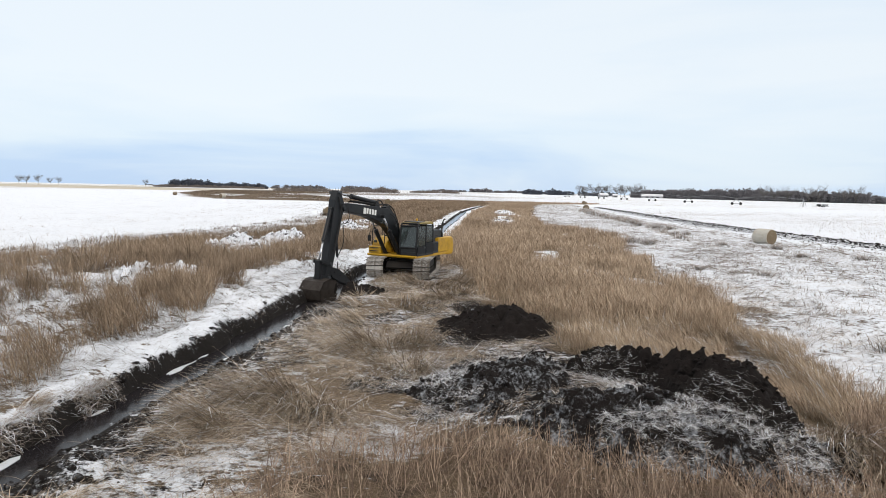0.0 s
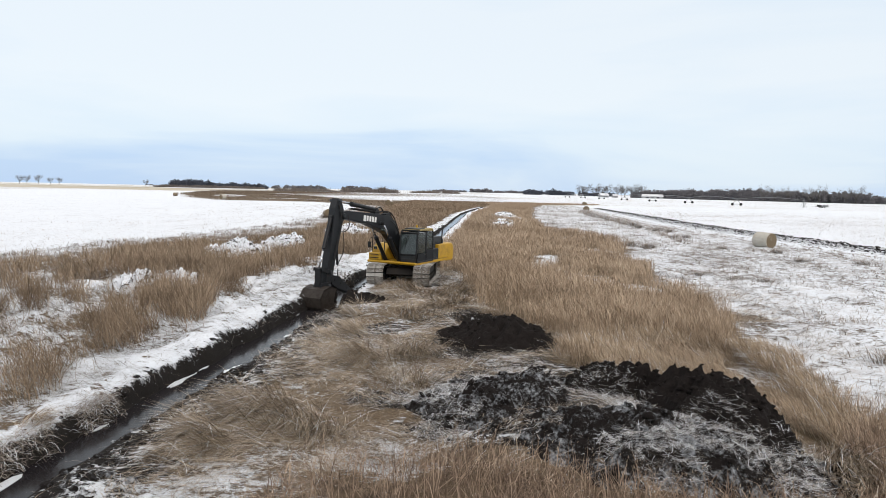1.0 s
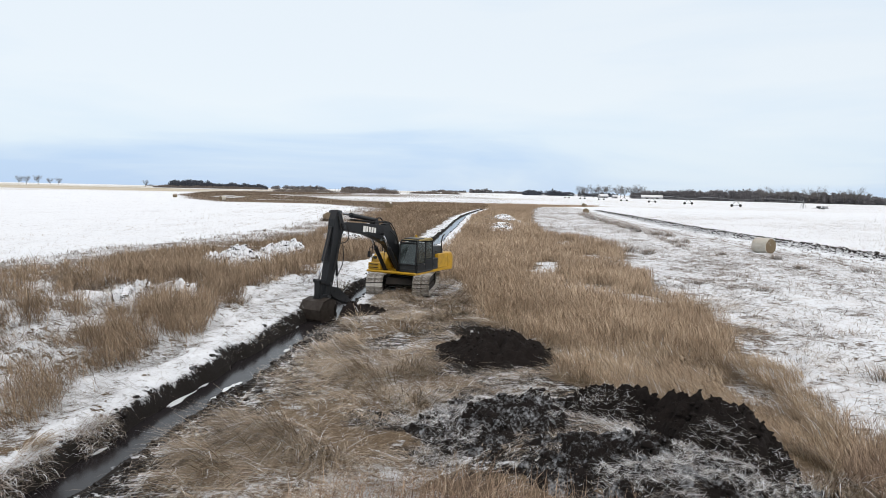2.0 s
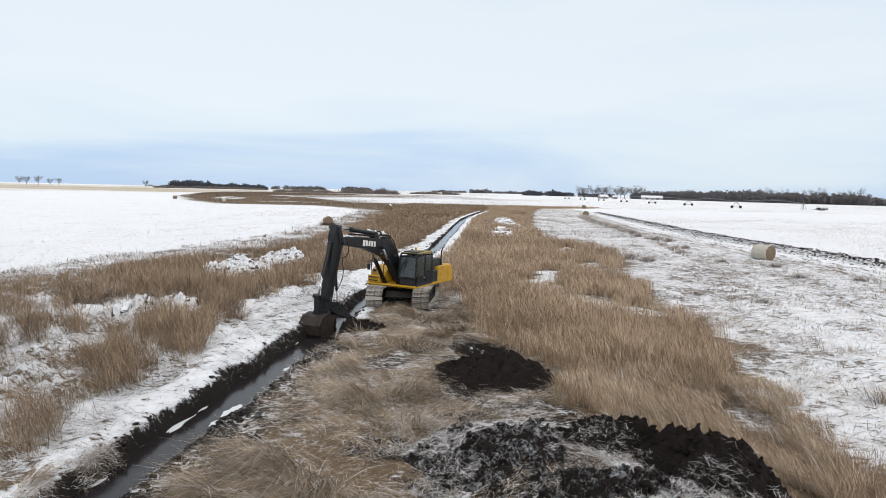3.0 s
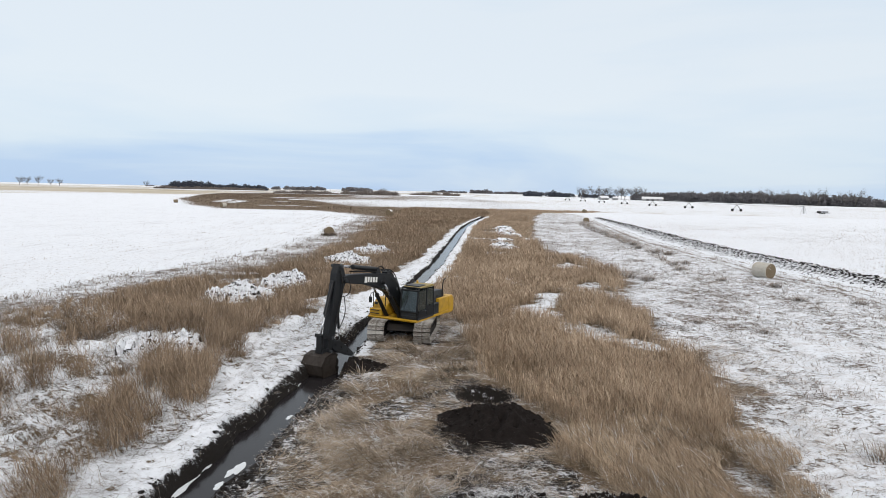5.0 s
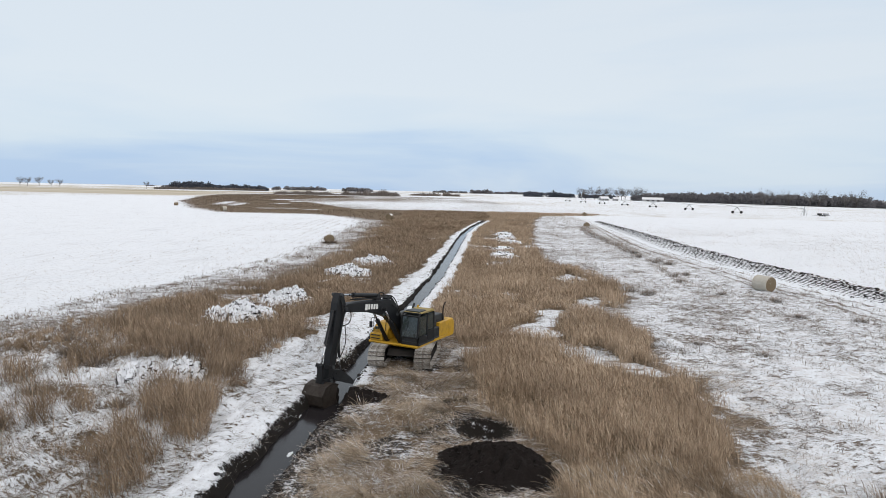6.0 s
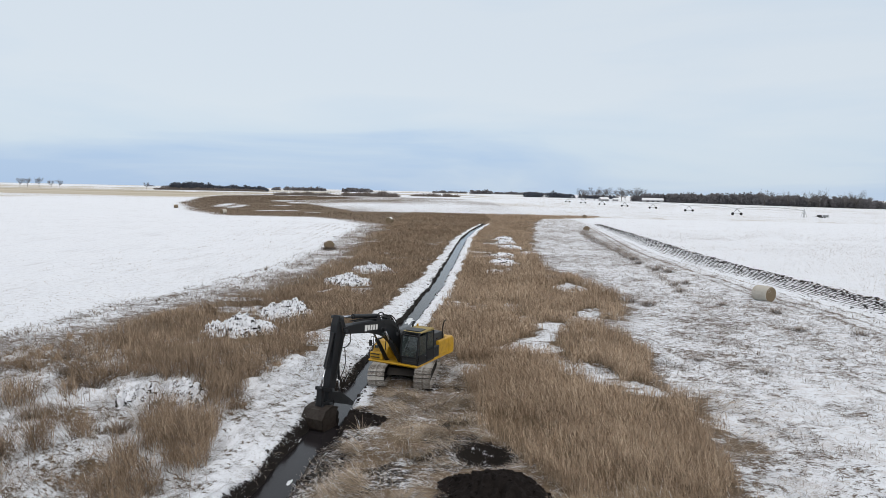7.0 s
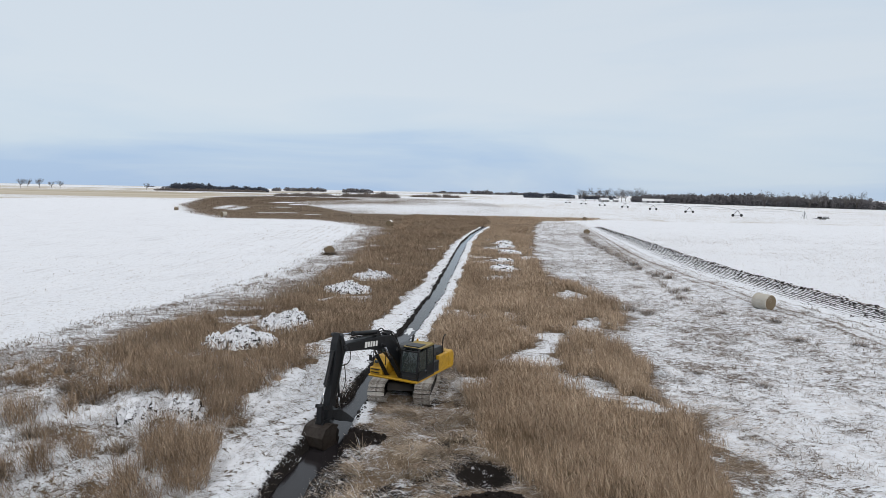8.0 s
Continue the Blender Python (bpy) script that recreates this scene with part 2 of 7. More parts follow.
M_FAR_REED = reed_material("far_reed", (0.11, 0.08, 0.058), (0.20, 0.155, 0.115), (0.33, 0.265, 0.205))
M_MAT = reed_material("grey_matted_straw", (0.13, 0.105, 0.084), (0.40, 0.335, 0.275), (0.64, 0.57, 0.50), 0.12)
M_FROSTED = reed_material("frosted_straw", (0.15, 0.125, 0.10), (0.40, 0.385, 0.37), (0.68, 0.69, 0.71), 0.32)
M_GRASS = reed_material("meadow_grass", (0.17, 0.142, 0.115), (0.36, 0.305, 0.26), (0.56, 0.50, 0.45), 0.2)
M_LITTER = reed_material("buried_stems", (0.05, 0.04, 0.03), (0.17, 0.14, 0.108), (0.50, 0.46, 0.42), 0.3)
M_FLUFF = reed_material("seed_fluff", (0.22, 0.17, 0.12), (0.38, 0.31, 0.24), (0.56, 0.49, 0.41))
M_SOIL = soil_material("wet_black_soil")
M_SOIL_FROST = soil_material("frosted_soil", frost=0.46)
M_CLOD = soil_material("frosted_clods", frost=0.45)
M_SOIL_SNOW = soil_material("snow_covered_soil", snow_up=0.35)
M_WATER = water_material()
M_ICE = paint_material("snowy_ice", (0.72, 0.76, 0.80), 0.4, 0.2, (0.35, 0.35, 0.35))
M_YELLOW = paint_material("yellow_machine_paint", (0.56, 0.32, 0.018), 0.42, 0.55, (0.16, 0.12, 0.07), 1.6)
M_DUSTY = paint_material("dusty_yellow_roof", (0.34, 0.255, 0.065), 0.6, 0.75, (0.25, 0.225, 0.17), 1.4)
M_BLACK = paint_material("black_machine_paint", (0.0045, 0.0055, 0.0075), 0.5, 0.3, (0.018, 0.017, 0.017), 1.8)
M_GREY = paint_material("dark_grey_panel", (0.035, 0.04, 0.045), 0.5, 0.4, (0.09, 0.085, 0.08), 2.2)


def shoe_material():
    n = Nodes("muddy_track_shoe")
    info = n.tree.nodes.new("ShaderNodeObjectInfo").outputs["Random"]
    fine, mid = n.noise(26, 5, 0.7), n.noise(6, 4, 0.6)
    c = n.mix(n.step(n.math("ADD", n.math("MULTIPLY", info, 0.3), n.math("MULTIPLY", mid, 0.8)), 0.35, 0.75), (0.13, 0.11, 0.09), (0.46, 0.44, 0.41))
    c = n.mix(n.step(fine, 0.5, 0.7), c, (0.62, 0.62, 0.62))
    n.bump(fine, 0.4, 0.02)
    return n.done(c, 0.75, 0.0, 0.3)


M_SHOE = shoe_material()
M_STEEL = paint_material("muddy_track_steel", (0.20, 0.185, 0.17), 0.5, 0.75, (0.40, 0.39, 0.37), 5.0, 0.3)
M_CHAIN = paint_material("greasy_chain_steel", (0.018, 0.016, 0.015), 0.6, 0.6, (0.05, 0.042, 0.035), 4.0)
M_BUCKET = paint_material("muddy_bucket_steel", (0.035, 0.027, 0.022), 0.6, 0.7, (0.016, 0.013, 0.011), 3.0, 0.2)
M_CHROME = paint_material("chrome_rod", (0.62, 0.63, 0.65), 0.2, 0.05, (0.3, 0.3, 0.3), 3.0, 0.9)
M_RUBBER = paint_material("black_hose_rubber", (0.012, 0.012, 0.012), 0.7, 0.3)
M_WHITE = paint_material("white_marking", (0.80, 0.80, 0.78), 0.5, 0.1)
M_SEAT = paint_material("dark_seat_fabric", (0.02, 0.021, 0.023), 0.9, 0.2)
M_GLASS = glass_material()


def bale_material():
    n = Nodes("baled_hay")
    ring = n.noise(24, 5, 0.75, (0.25, 1, 1))
    c = n.mix(ring, (0.10, 0.076, 0.050), (0.27, 0.215, 0.15))
    v = n.math("ADD", n.math("MULTIPLY", n.up(), 0.7), n.math("MULTIPLY", n.math("SUBTRACT", n.noise(2.5, 5, 0.6), 0.5), 1.1))
    c = n.mix(n.step(v, 0.2, 0.55), c, (0.74, 0.74, 0.74))
    n.bump(ring, 0.7, 0.04)
    return n.done(c, 0.95, 0, 0.1)


M_BALE = bale_material()
M_WRAP = paint_material("snowy_bale_wrap", (0.52, 0.495, 0.44), 0.85, 0.55, (0.34, 0.29, 0.21), 3.0)
M_BARK = twig_material("grey_bark", (0.06, 0.055, 0.05), (0.13, 0.12, 0.11))
M_TWIG = twig_material("bare_twigs", (0.09, 0.085, 0.085), (0.18, 0.17, 0.165))
# distance haze is put into these two colours: paler and bluer than the trees
M_WOOD = twig_material("haze_tinted_leafless_wood", (0.115, 0.112, 0.120), (0.22, 0.212, 0.222))
M_CONIFER = twig_material("haze_tinted_conifer", (0.055, 0.062, 0.080), (0.10, 0.112, 0.138))
M_BUSH = twig_material("bare_bush", (0.14, 0.12, 0.108), (0.25, 0.22, 0.20))
M_GALV = paint_material("galvanised_steel", (0.34, 0.35, 0.36), 0.45, 0.3, (0.2, 0.2, 0.2), 2.0, 0.6)
M_TYRE = paint_material("tyre_rubber", (0.02, 0.02, 0.02), 0.85, 0.4)
M_WALL = paint_material("white_metal_siding", (0.36, 0.37, 0.38), 0.6, 0.3, (0.25, 0.25, 0.25), 0.5)
M_ROOF = paint_material("snowy_roof", (0.76, 0.78, 0.81), 0.6, 0.2, (0.45, 0.45, 0.45), 0.4)
M_DARK = paint_material("dark_door_opening", (0.03, 0.03, 0.032), 0.7, 0.2)


# ------------------------------------------------------------ mesh helpers
def part(name, bm, material, parent=None, label="", smooth=False):
    """Links a bmesh as one mesh object, under parent if there is one."""
    me = bpy.data.meshes.new(name)
    bmesh.ops.recalc_face_normals(bm, faces=bm.faces)
    bm.to_mesh(me)
    bm.free()
    me.materials.append(material)
    if smooth:
        me.shade_smooth()
    ob = new(name, me)
    ob.parent = parent
    if label:
        ob["label"] = label
    return ob


def array_mesh(name, verts, tris, material, smooth=False):
    """One mesh object from numpy vertices and triangles."""
    me = bpy.data.meshes.new(name)
    me.vertices.add(len(verts)), me.loops.add(len(tris) * 3), me.polygons.add(len(tris))
    me.vertices.foreach_set("co", np.ascontiguousarray(verts, dtype=np.float32).ravel())
    me.loops.foreach_set("vertex_index", np.ascontiguousarray(tris, dtype=np.int32).ravel())
    me.polygons.foreach_set("loop_start", np.arange(0, len(tris) * 3, 3, dtype=np.int32))
    me.update(calc_edges=True)
    me.validate()
    me.materials.append(material)
    if smooth:
        me.shade_smooth()
    return new(name, me)


def box_bm(bm, x0, x1, y0, y1, z0, z1, bevel=0.0, m=None):
    """Adds a bevelled box to bm."""
    got = bmesh.ops.create_cube(bm, size=1)["verts"]
    t = Matrix.LocRotScale(((x0 + x1) / 2, (y0 + y1) / 2, (z0 + z1) / 2), None, (x1 - x0, y1 - y0, z1 - z0))
    bmesh.ops.transform(bm, verts=got, matrix=(m @ t) if m else t)
    if bevel:
        edges = list({e for v in got for e in v.link_edges})
        bmesh.ops.bevel(bm, geom=edges, offset=bevel, segments=2, affect="EDGES", profile=0.6)
    return bm


def a_box(*dims, bevel=0.0, m=None):
    return box_bm(bmesh.new(), *dims, bevel=bevel, m=m)


def rod_bm(bm, a, b, r, sides=12, r2=None):
    """Adds a cylinder or cone from a to b."""
    a, b = Vector(a), Vector(b)
    d = b - a
    m = Matrix.Translation((a + b) / 2) @ d.to_track_quat("Z", "Y").to_matrix().to_4x4()
    bmesh.ops.create_cone(bm, cap_ends=True, segments=sides, radius1=r, radius2=r if r2 is None else r2, depth=d.length, matrix=m)
    return bm


def a_rod(a, b, r, sides=12, r2=None):
    return rod_bm(bmesh.new(), a, b, r, sides, r2)


def slab(outline, y0, y1, bevel=0.0):
    """An outline in the x-z plane, pulled from y0 to y1."""
    bm = bmesh.new()
    front = [bm.verts.new((x, y0, z)) for x, z in outline]
    back = [bm.verts.new((x, y1, z)) for x, z in outline]
    k = len(outline)
    bm.faces.new(front), bm.faces.new(back[::-1])
    for i in range(k):
        bm.faces.new((front[i], front[(i + 1) % k], back[(i + 1) % k], back[i]))
    bmesh.ops.recalc_face_normals(bm, faces=bm.faces)
    if bevel:
        bmesh.ops.bevel(bm, geom=list(bm.edges), offset=bevel, segments=2, affect="EDGES", profile=0.6)
    return bm


def moved(bm, m):
    bmesh.ops.transform(bm, verts=bm.verts, matrix=m)
    return bm


def thing(name, m=None, label="", category="", group=""):
    ob = new(name)
    ob.empty_display_size = 0.3
    if m is not None:
        ob.matrix_world = m
    return tagged(ob, label, category, group)


# ------------------------------------------------------------ noise on arrays
def hash2(i, j, seed):
    h = (i * 374761393 + j * 668265263 + seed * 1442695041).astype(np.int64) & 0xFFFFFFFF
    h = ((h ^ (h >> 13)) * 1274126177) & 0xFFFFFFFF
    return ((h ^ (h >> 16)) & 0xFFFF) / 65535.0


def vnoise(x, y, seed=0):
    i, j = np.floor(x).astype(np.int64), np.floor(y).astype(np.int64)
    u, v = x - i, y - j
    u, v = u * u * (3 - 2 * u), v * v * (3 - 2 * v)
    a = hash2(i, j, seed) * (1 - u) + hash2(i + 1, j, seed) * u
    b = hash2(i, j + 1, seed) * (1 - u) + hash2(i + 1, j + 1, seed) * u
    return a * (1 - v) + b * v


def fbm(x, y, seed=0, octaves=4):
    x, y = np.asarray(x, float), np.asarray(y, float)
    total, amp, norm = 0.0, 1.0, 0.0
    for k in range(octaves):
        total = total + amp * vnoise(x * 2 ** k + 17.3 * k, y * 2 ** k - 9.1 * k, seed + k)
        norm += amp
        amp *= 0.5
    return total / norm


def sstep(v, lo, hi):
    t = np.clip((v - lo) / (hi - lo), 0, 1)
    return t * t * (3 - 2 * t)


def inside(x, y, poly):
    """Signed distance to a polygon's edge: positive inside."""
    x, y = np.asarray(x, float), np.asarray(y, float)
    odd, near = np.zeros(x.shape, bool), np.full(x.shape, 1e9)
    for (ax, ay), (bx, by) in zip(poly, poly[1:] + poly[:1]):
        odd ^= ((ay > y) != (by > y)) & (x < (bx - ax) * (y - ay) / ((by - ay) or 1e-9) + ax)
        t = np.clip(((x - ax) * (bx - ax) + (y - ay) * (by - ay)) / ((bx - ax) ** 2 + (by - ay) ** 2), 0, 1)
        near = np.minimum(near, np.hypot(x - ax - t * (bx - ax), y - ay - t * (by - ay)))
    return np.where(odd, near, -near)


# ------------------------------------------------------------ the plan
DITCH_Y = [-60, 8, 12, 17, 22.5, 28, 35, 45, 62, 99, 127, 155, 183, 208]
DITCH_X = [-12.0, -6.9, -6.58, -6.12, -5.62, -5.34, -4.70, -3.75, -2.2, -0.3, 1.1, 3.7, 7.3, 11.0]


def water_z(y):
    return np.interp(y, [36, 62], [-0.37, -0.25])


def ditch_x(y):
    return np.interp(y, DITCH_Y, DITCH_X)


def ditch_d(x, y):
    """Distance from the ditch's ragged middle line, positive to the east."""
    return x - ditch_x(y) + (fbm(x * 0.3, y * 0.8, 8, 3) - 0.5) * 0.34 + (fbm(x * 1.2, y * 1.0, 341, 3) - 0.5) * 0.42


def strip_w(y):
    return np.interp(y, [0, 8, 12, 19, 24, 31, 37, 47, 70, 105, 146, 182, 194], [2.0, 1.9, 1.8, 2.1, 3.4, 4.6, 3.6, 2.9, 2.3, 1.9, 1.6, 1.3, 0.2])


LEFT_FIELD = [(-27, -60), (-26.5, 35.6), (-25.4, 48), (-21.9, 59), (-19.9, 76), (-20.9, 106), (-23.2, 153), (-24.4, 170), (-37, 194), (-48, 205), (-78, 205), (-105, 243), (-148, 333), (-201, 483), (-275, 372), (-1800, 345), (-1800, -60)]
STUBBLE = [(-3000, 372), (-275, 384), (-203, 486), (-240, 640), (-245, 762), (-500, 1100), (-1000, 1500), (-3000, 1300)]
WEST_PATCH = [(-148, 333), (-201, 483), (-238, 625), (-216, 720), (-132, 698), (-98, 650), (-116, 514), (-123, 464), (-90, 374), (-64, 311), (-45, 267), (-24, 248), (-18, 225), (-14, 178), (-25, 172), (-37, 194), (-48, 205), (-62, 204), (-78, 205), (-105, 243)]
REED_EAST_Y = [-60, 5, 10.2, 11.8, 14, 16, 19, 22, 28, 33, 39, 44.6, 50, 57, 61, 72, 85, 106, 145, 198, 232, 243, 264]
REED_EAST_X = [13, 12.5, 11.0, 8.8, 8.0, 8.1, 8.7, 9.9, 11.0, 10.8, 10.8, 11.3, 13.5, 15.6, 14.8, 12.5, 11.8, 12.5, 17, 23.9, 31, 50, 60]
BAND_Y = [-60, 30, 52, 60, 73, 90, 107, 136, 184, 205]
BAND_NEAR = [38.0, 36.5, 35.4, 34.3, 33.9, 33.2, 33.7, 36.5, 40.7, 43.5]
BAND_FAR = [46.0, 43.5, 41.8, 41.0, 40.1, 39.6, 40.0, 42.0, 44.0, 45.2]


def reed_east(y):
    return np.interp(y, REED_EAST_Y, REED_EAST_X)


def field_edge(y):
    return np.interp(y, [p[1] for p in LEFT_FIELD[:8]], [p[0] for p in LEFT_FIELD[:8]])


def height(x, y):
    """The ground's height."""
    x, y = np.asarray(x, float), np.asarray(y, float)
    near = np.clip(1.3 - np.hypot(x, y) / 200, 0.15, 1)
    z = (fbm(x * 0.16, y * 0.16, 3) - 0.5) * 0.30 * near + (fbm(x * 1.1, y * 1.1, 5, 3) - 0.5) * 0.16 * near
    # hummocks under the snow west of the ditch
    rough = (1 - sstep(y, 34, 42)) * (1 - sstep(x - ditch_x(y), -3.4, -2.2)) * sstep(x - field_edge(y), 0, 3)
    z = z + rough * (np.abs(fbm(x * 0.85, y * 0.85, 6, 4) - 0.5) * -1.6 + 0.22)
    z = z + sstep(x - reed_east(y), 0, 2) * (1 - sstep(y, 60, 110)) * (fbm(x * 2.2, y * 1.5, 7, 3) - 0.5) * 0.36
    d = ditch_d(x, y)
    live = 1 - sstep(y, 184, 196)
    w = strip_w(y)
    ridge = sstep(-d, 0.5, 1.0) * (1 - sstep(-d, w * 0.6, w + 0.5)) * live
    z = z + ridge * (1 - 0.7 * sstep(y, 33, 42)) * (0.09 + 0.34 * (fbm(x * 2.3, y * 2.3, 11, 3) - 0.42))
    right = sstep(d, 0.7, 1.3) * (1 - sstep(d, 1.9, 2.8)) * (0.5 + 1.4 * fbm(x * 2.1, y * 2.1, 13, 3)) * live * sstep(y, 30, 36)
    z = z + right * 0.14
    rw = 0.40 + 0.40 * sstep(y, 21.5, 24) * (1 - sstep(y, 27, 28.5)) + 0.1 * sstep(y, 34, 60)
    lb = 0.50 + 0.24 * (1 - sstep(y, 27, 33))
    cut = sstep(d, -lb, -lb + 0.5 - 0.18 * sstep(y, 30, 36)) * (1 - sstep(d, rw, rw + 0.55)) * live
    z = z * (1 - cut) - 0.85 * cut
    till = sstep(x, np.interp(y, BAND_Y, BAND_NEAR) - 0.5, np.interp(y, BAND_Y, BAND_NEAR) + 1) * (1 - sstep(x, np.interp(y, BAND_Y, BAND_FAR), np.interp(y, BAND_Y, BAND_FAR) + 1))
    z = z * (1 - 0.8 * till) + till * (fbm(x * 0.9, y * 0.3, 15, 3) - 0.5) * 0.05
    # the broad mound of dumped soil and straw
    u, v = (x - 3.2) * 0.95 - (y - 11.3) * 0.31, (x - 3.2) * 0.31 + (y - 11.3) * 0.95
    z = z + 0.68 * np.exp(-((u / 3.0) ** 2 + (v / 2.7) ** 2) ** 2)
    hollow = np.exp(-(((x - 1.25) / 0.95) ** 2 + ((y - 22.5) / 0.95) ** 2) ** 2)
    z = z - hollow * 0.75
    return z


TRAMPLED = [(-6.6, 2), (-6.2, 8), (-5.6, 14), (-5.0, 20), (-4.6, 25), (-4.3, 30), (-3.4, 36), (0.3, 36), (0.8, 30), (1.2, 24.5), (3.4, 20.5), (3.2, 17), (6.0, 13.5), (6.8, 11.2), (6.2, 9.4), (2.2, 9.4), (0.2, 9.9), (-1.5, 10.4), (-2.4, 8.4), (-3.0, 2)]
# ------------------------------------------------------------ snow lying in the reeds: x, y, half length, half depth, strength, turn
SNOW_PATCHES = [(4.4, 38.6, 2.2, 1.7, 0.84, 20), (5.6, 41.2, 2.4, 1.6, 0.86, 45), (6.9, 44.0, 2.8, 1.5, 0.8, 52), (7.2, 34.2, 2.8, 1.4, 0.74, -45), (9.6, 30.4, 2.4, 1.3, 0.74, -40), (3.2, 52.0, 2.6, 1.2, 0.5, 20), (8.5, 57.0, 2.4, 1.3, 0.5, 0), (8.6, 31.6, 2.6, 1.4, 0.72, -50), (7.0, 35.2, 1.5, 0.8, 0.5, -20), (12.0, 36.0, 2.0, 1.5, 0.5, 0), (0.9, 33.8, 0.8, 1.5, 0.9, 0), (4.0, 47.5, 2.0, 1.0, 0.45, 0),
                (6.4, 84, 2.4, 2.0, 0.8, 0), (6.6, 92.5, 2.0, 2.2, 0.7, 0), (8.8, 107, 2.2, 2.6, 0.8, 0), (9.3, 118, 2.2, 2.6, 0.75, 0), (9.6, 127, 2.4, 3.0, 0.75, 0), (11.0, 72, 2.0, 2.2, 0.6, 0), (-3.2, 236, 4, 3, 0.7, 0),
                (-15.5, 22.5, 3.2, 2.6, 0.75, 0), (-19.5, 27.5, 3.5, 2.0, 0.7, 0), (-13.2, 20.3, 1.6, 1.6, 0.55, 0), (-18.5, 33.2, 3.0, 1.4, 0.65, 0), (-23.0, 31.0, 3.0, 2.0, 0.65, 0), (-10.4, 28.3, 1.4, 1.2, 0.7, 0),
                (-11.8, 33.5, 1.6, 0.8, 0.65, 0), (-10.9, 17.6, 1.4, 1.8, 0.45, 0), (-1.9, 10.2, 1.4, 1.5, 0.62, 40), (-4.0, 8.8, 1.2, 1.2, 0.62, 0), (-2.5, 27.3, 1.5, 0.5, 0.5, 0), (-3.9, 26.6, 0.8, 0.8, 0.6, 0), (-0.4, 25.9, 1.6, 0.5, 0.4, 0),
                (-1.8, 13.0, 0.8, 0.7, 0.4, 0), (-22, 40, 2, 3, 0.4, 0), (-16.5, 58, 2.5, 3.0, 0.35, 0), (-17, 83, 3, 4, 0.45, 0), (-14.5, 100, 3, 3, 0.3, 0), (-20, 150, 4, 8, 0.5, 0), (-119, 322, 46, 4, 0.9, 104), (-106, 303, 38, 3.5, 0.85, 103), (-93, 331, 7, 7, 0.8, 0), (-77, 254, 6, 4, 0.8, 0), (-70, 259, 6, 4, 0.8, 0), (-57, 247, 5, 4, 0.7, 0), (-122, 440, 10, 26, 0.85, 11), (-101, 392, 7, 22, 0.8, 15)]


WEST_CLUMPS = [(-11.3, 24.0, 1.0, 1.2), (-9.5, 22.4, 1.0, 1.6), (-9.1, 20.9, 0.7, 1.0), (-10.9, 22.2, 0.6, 0.8), (-9.95, 18.6, 0.85, 1.4), (-9.1, 16.8, 0.6, 1.1), (-11.0, 20.2, 0.4, 0.8), (-17.4, 29.6, 1.1, 1.0), (-15.9, 30.6, 1.3, 1.2),
               (-13.2, 30.6, 1.4, 1.0), (-15.7, 33.3, 1.9, 1.6), (-11.0, 30.5, 1.5, 2.0), (-9.9, 27.6, 0.7, 1.4), (-15.4, 20.9, 0.5, 0.6), (-21.0, 35.5, 1.1, 0.7), (-20.0, 37.0, 1.3, 0.8), (-22.0, 31.0, 1.3, 0.7),
               (-13.56, 22.5, 0.35, 0.45), (-14.4, 21.0, 0.4, 0.45), (-18.5, 25.9, 0.55, 0.8), (-17.1, 27.2, 0.55, 0.6), (-15.2, 23.3, 0.3, 0.35), (-11.3, 18.7, 0.3, 0.5), (-9.6, 14.2, 0.7, 1.0), (-8.9, 12.9, 0.6, 0.7),
               (-14.6, 34.6, 1.4, 1.3), (-14.3, 38.3, 1.4, 2.0), (-18.8, 33.0, 0.8, 0.6), (-12.0, 34.6, 1.0, 1.4)]


def west_clumps(x, y):
    """Where single reed clumps stand on the broken ground west of the ditch."""
    s = np.zeros(np.shape(x))
    wx, wy = x + (fbm(x * 0.9, y * 0.9, 191, 3) - 0.5) * 1.1, y + (fbm(x * 0.9, y * 0.9, 197, 3) - 0.5) * 1.1
    for px, py, rx, ry in WEST_CLUMPS:
        s = np.maximum(s, 1 - sstep(((wx - px) / rx) ** 2 + ((wy - py) / ry) ** 2, 0.55, 1.15))
    return s


def patches(x, y):
    s = np.zeros(np.shape(x))
    x = x + (fbm(x * 0.55, y * 0.55, 181, 3) - 0.5) * 3.2
    y = y + (fbm(x * 0.55, y * 0.55, 187, 3) - 0.5) * 3.2
    for px, py, rx, ry, k, turn in SNOW_PATCHES:
        c, q = math.cos(radians(turn)), math.sin(radians(turn))
        u, v = (x - px) * c + (y - py) * q, -(x - px) * q + (y - py) * c
        s = np.maximum(s, k * np.exp(-((u / rx) ** 2 + (v / ry) ** 2) ** 1.5))
    # small openings all over the beds
    open_ = sstep(fbm(x * 0.26, y * 0.17, 231, 3), 0.60, 0.72) * sstep(y, 28, 33) * (1 - sstep(y, 120, 170))
    return np.maximum(s, 0.62 * open_)


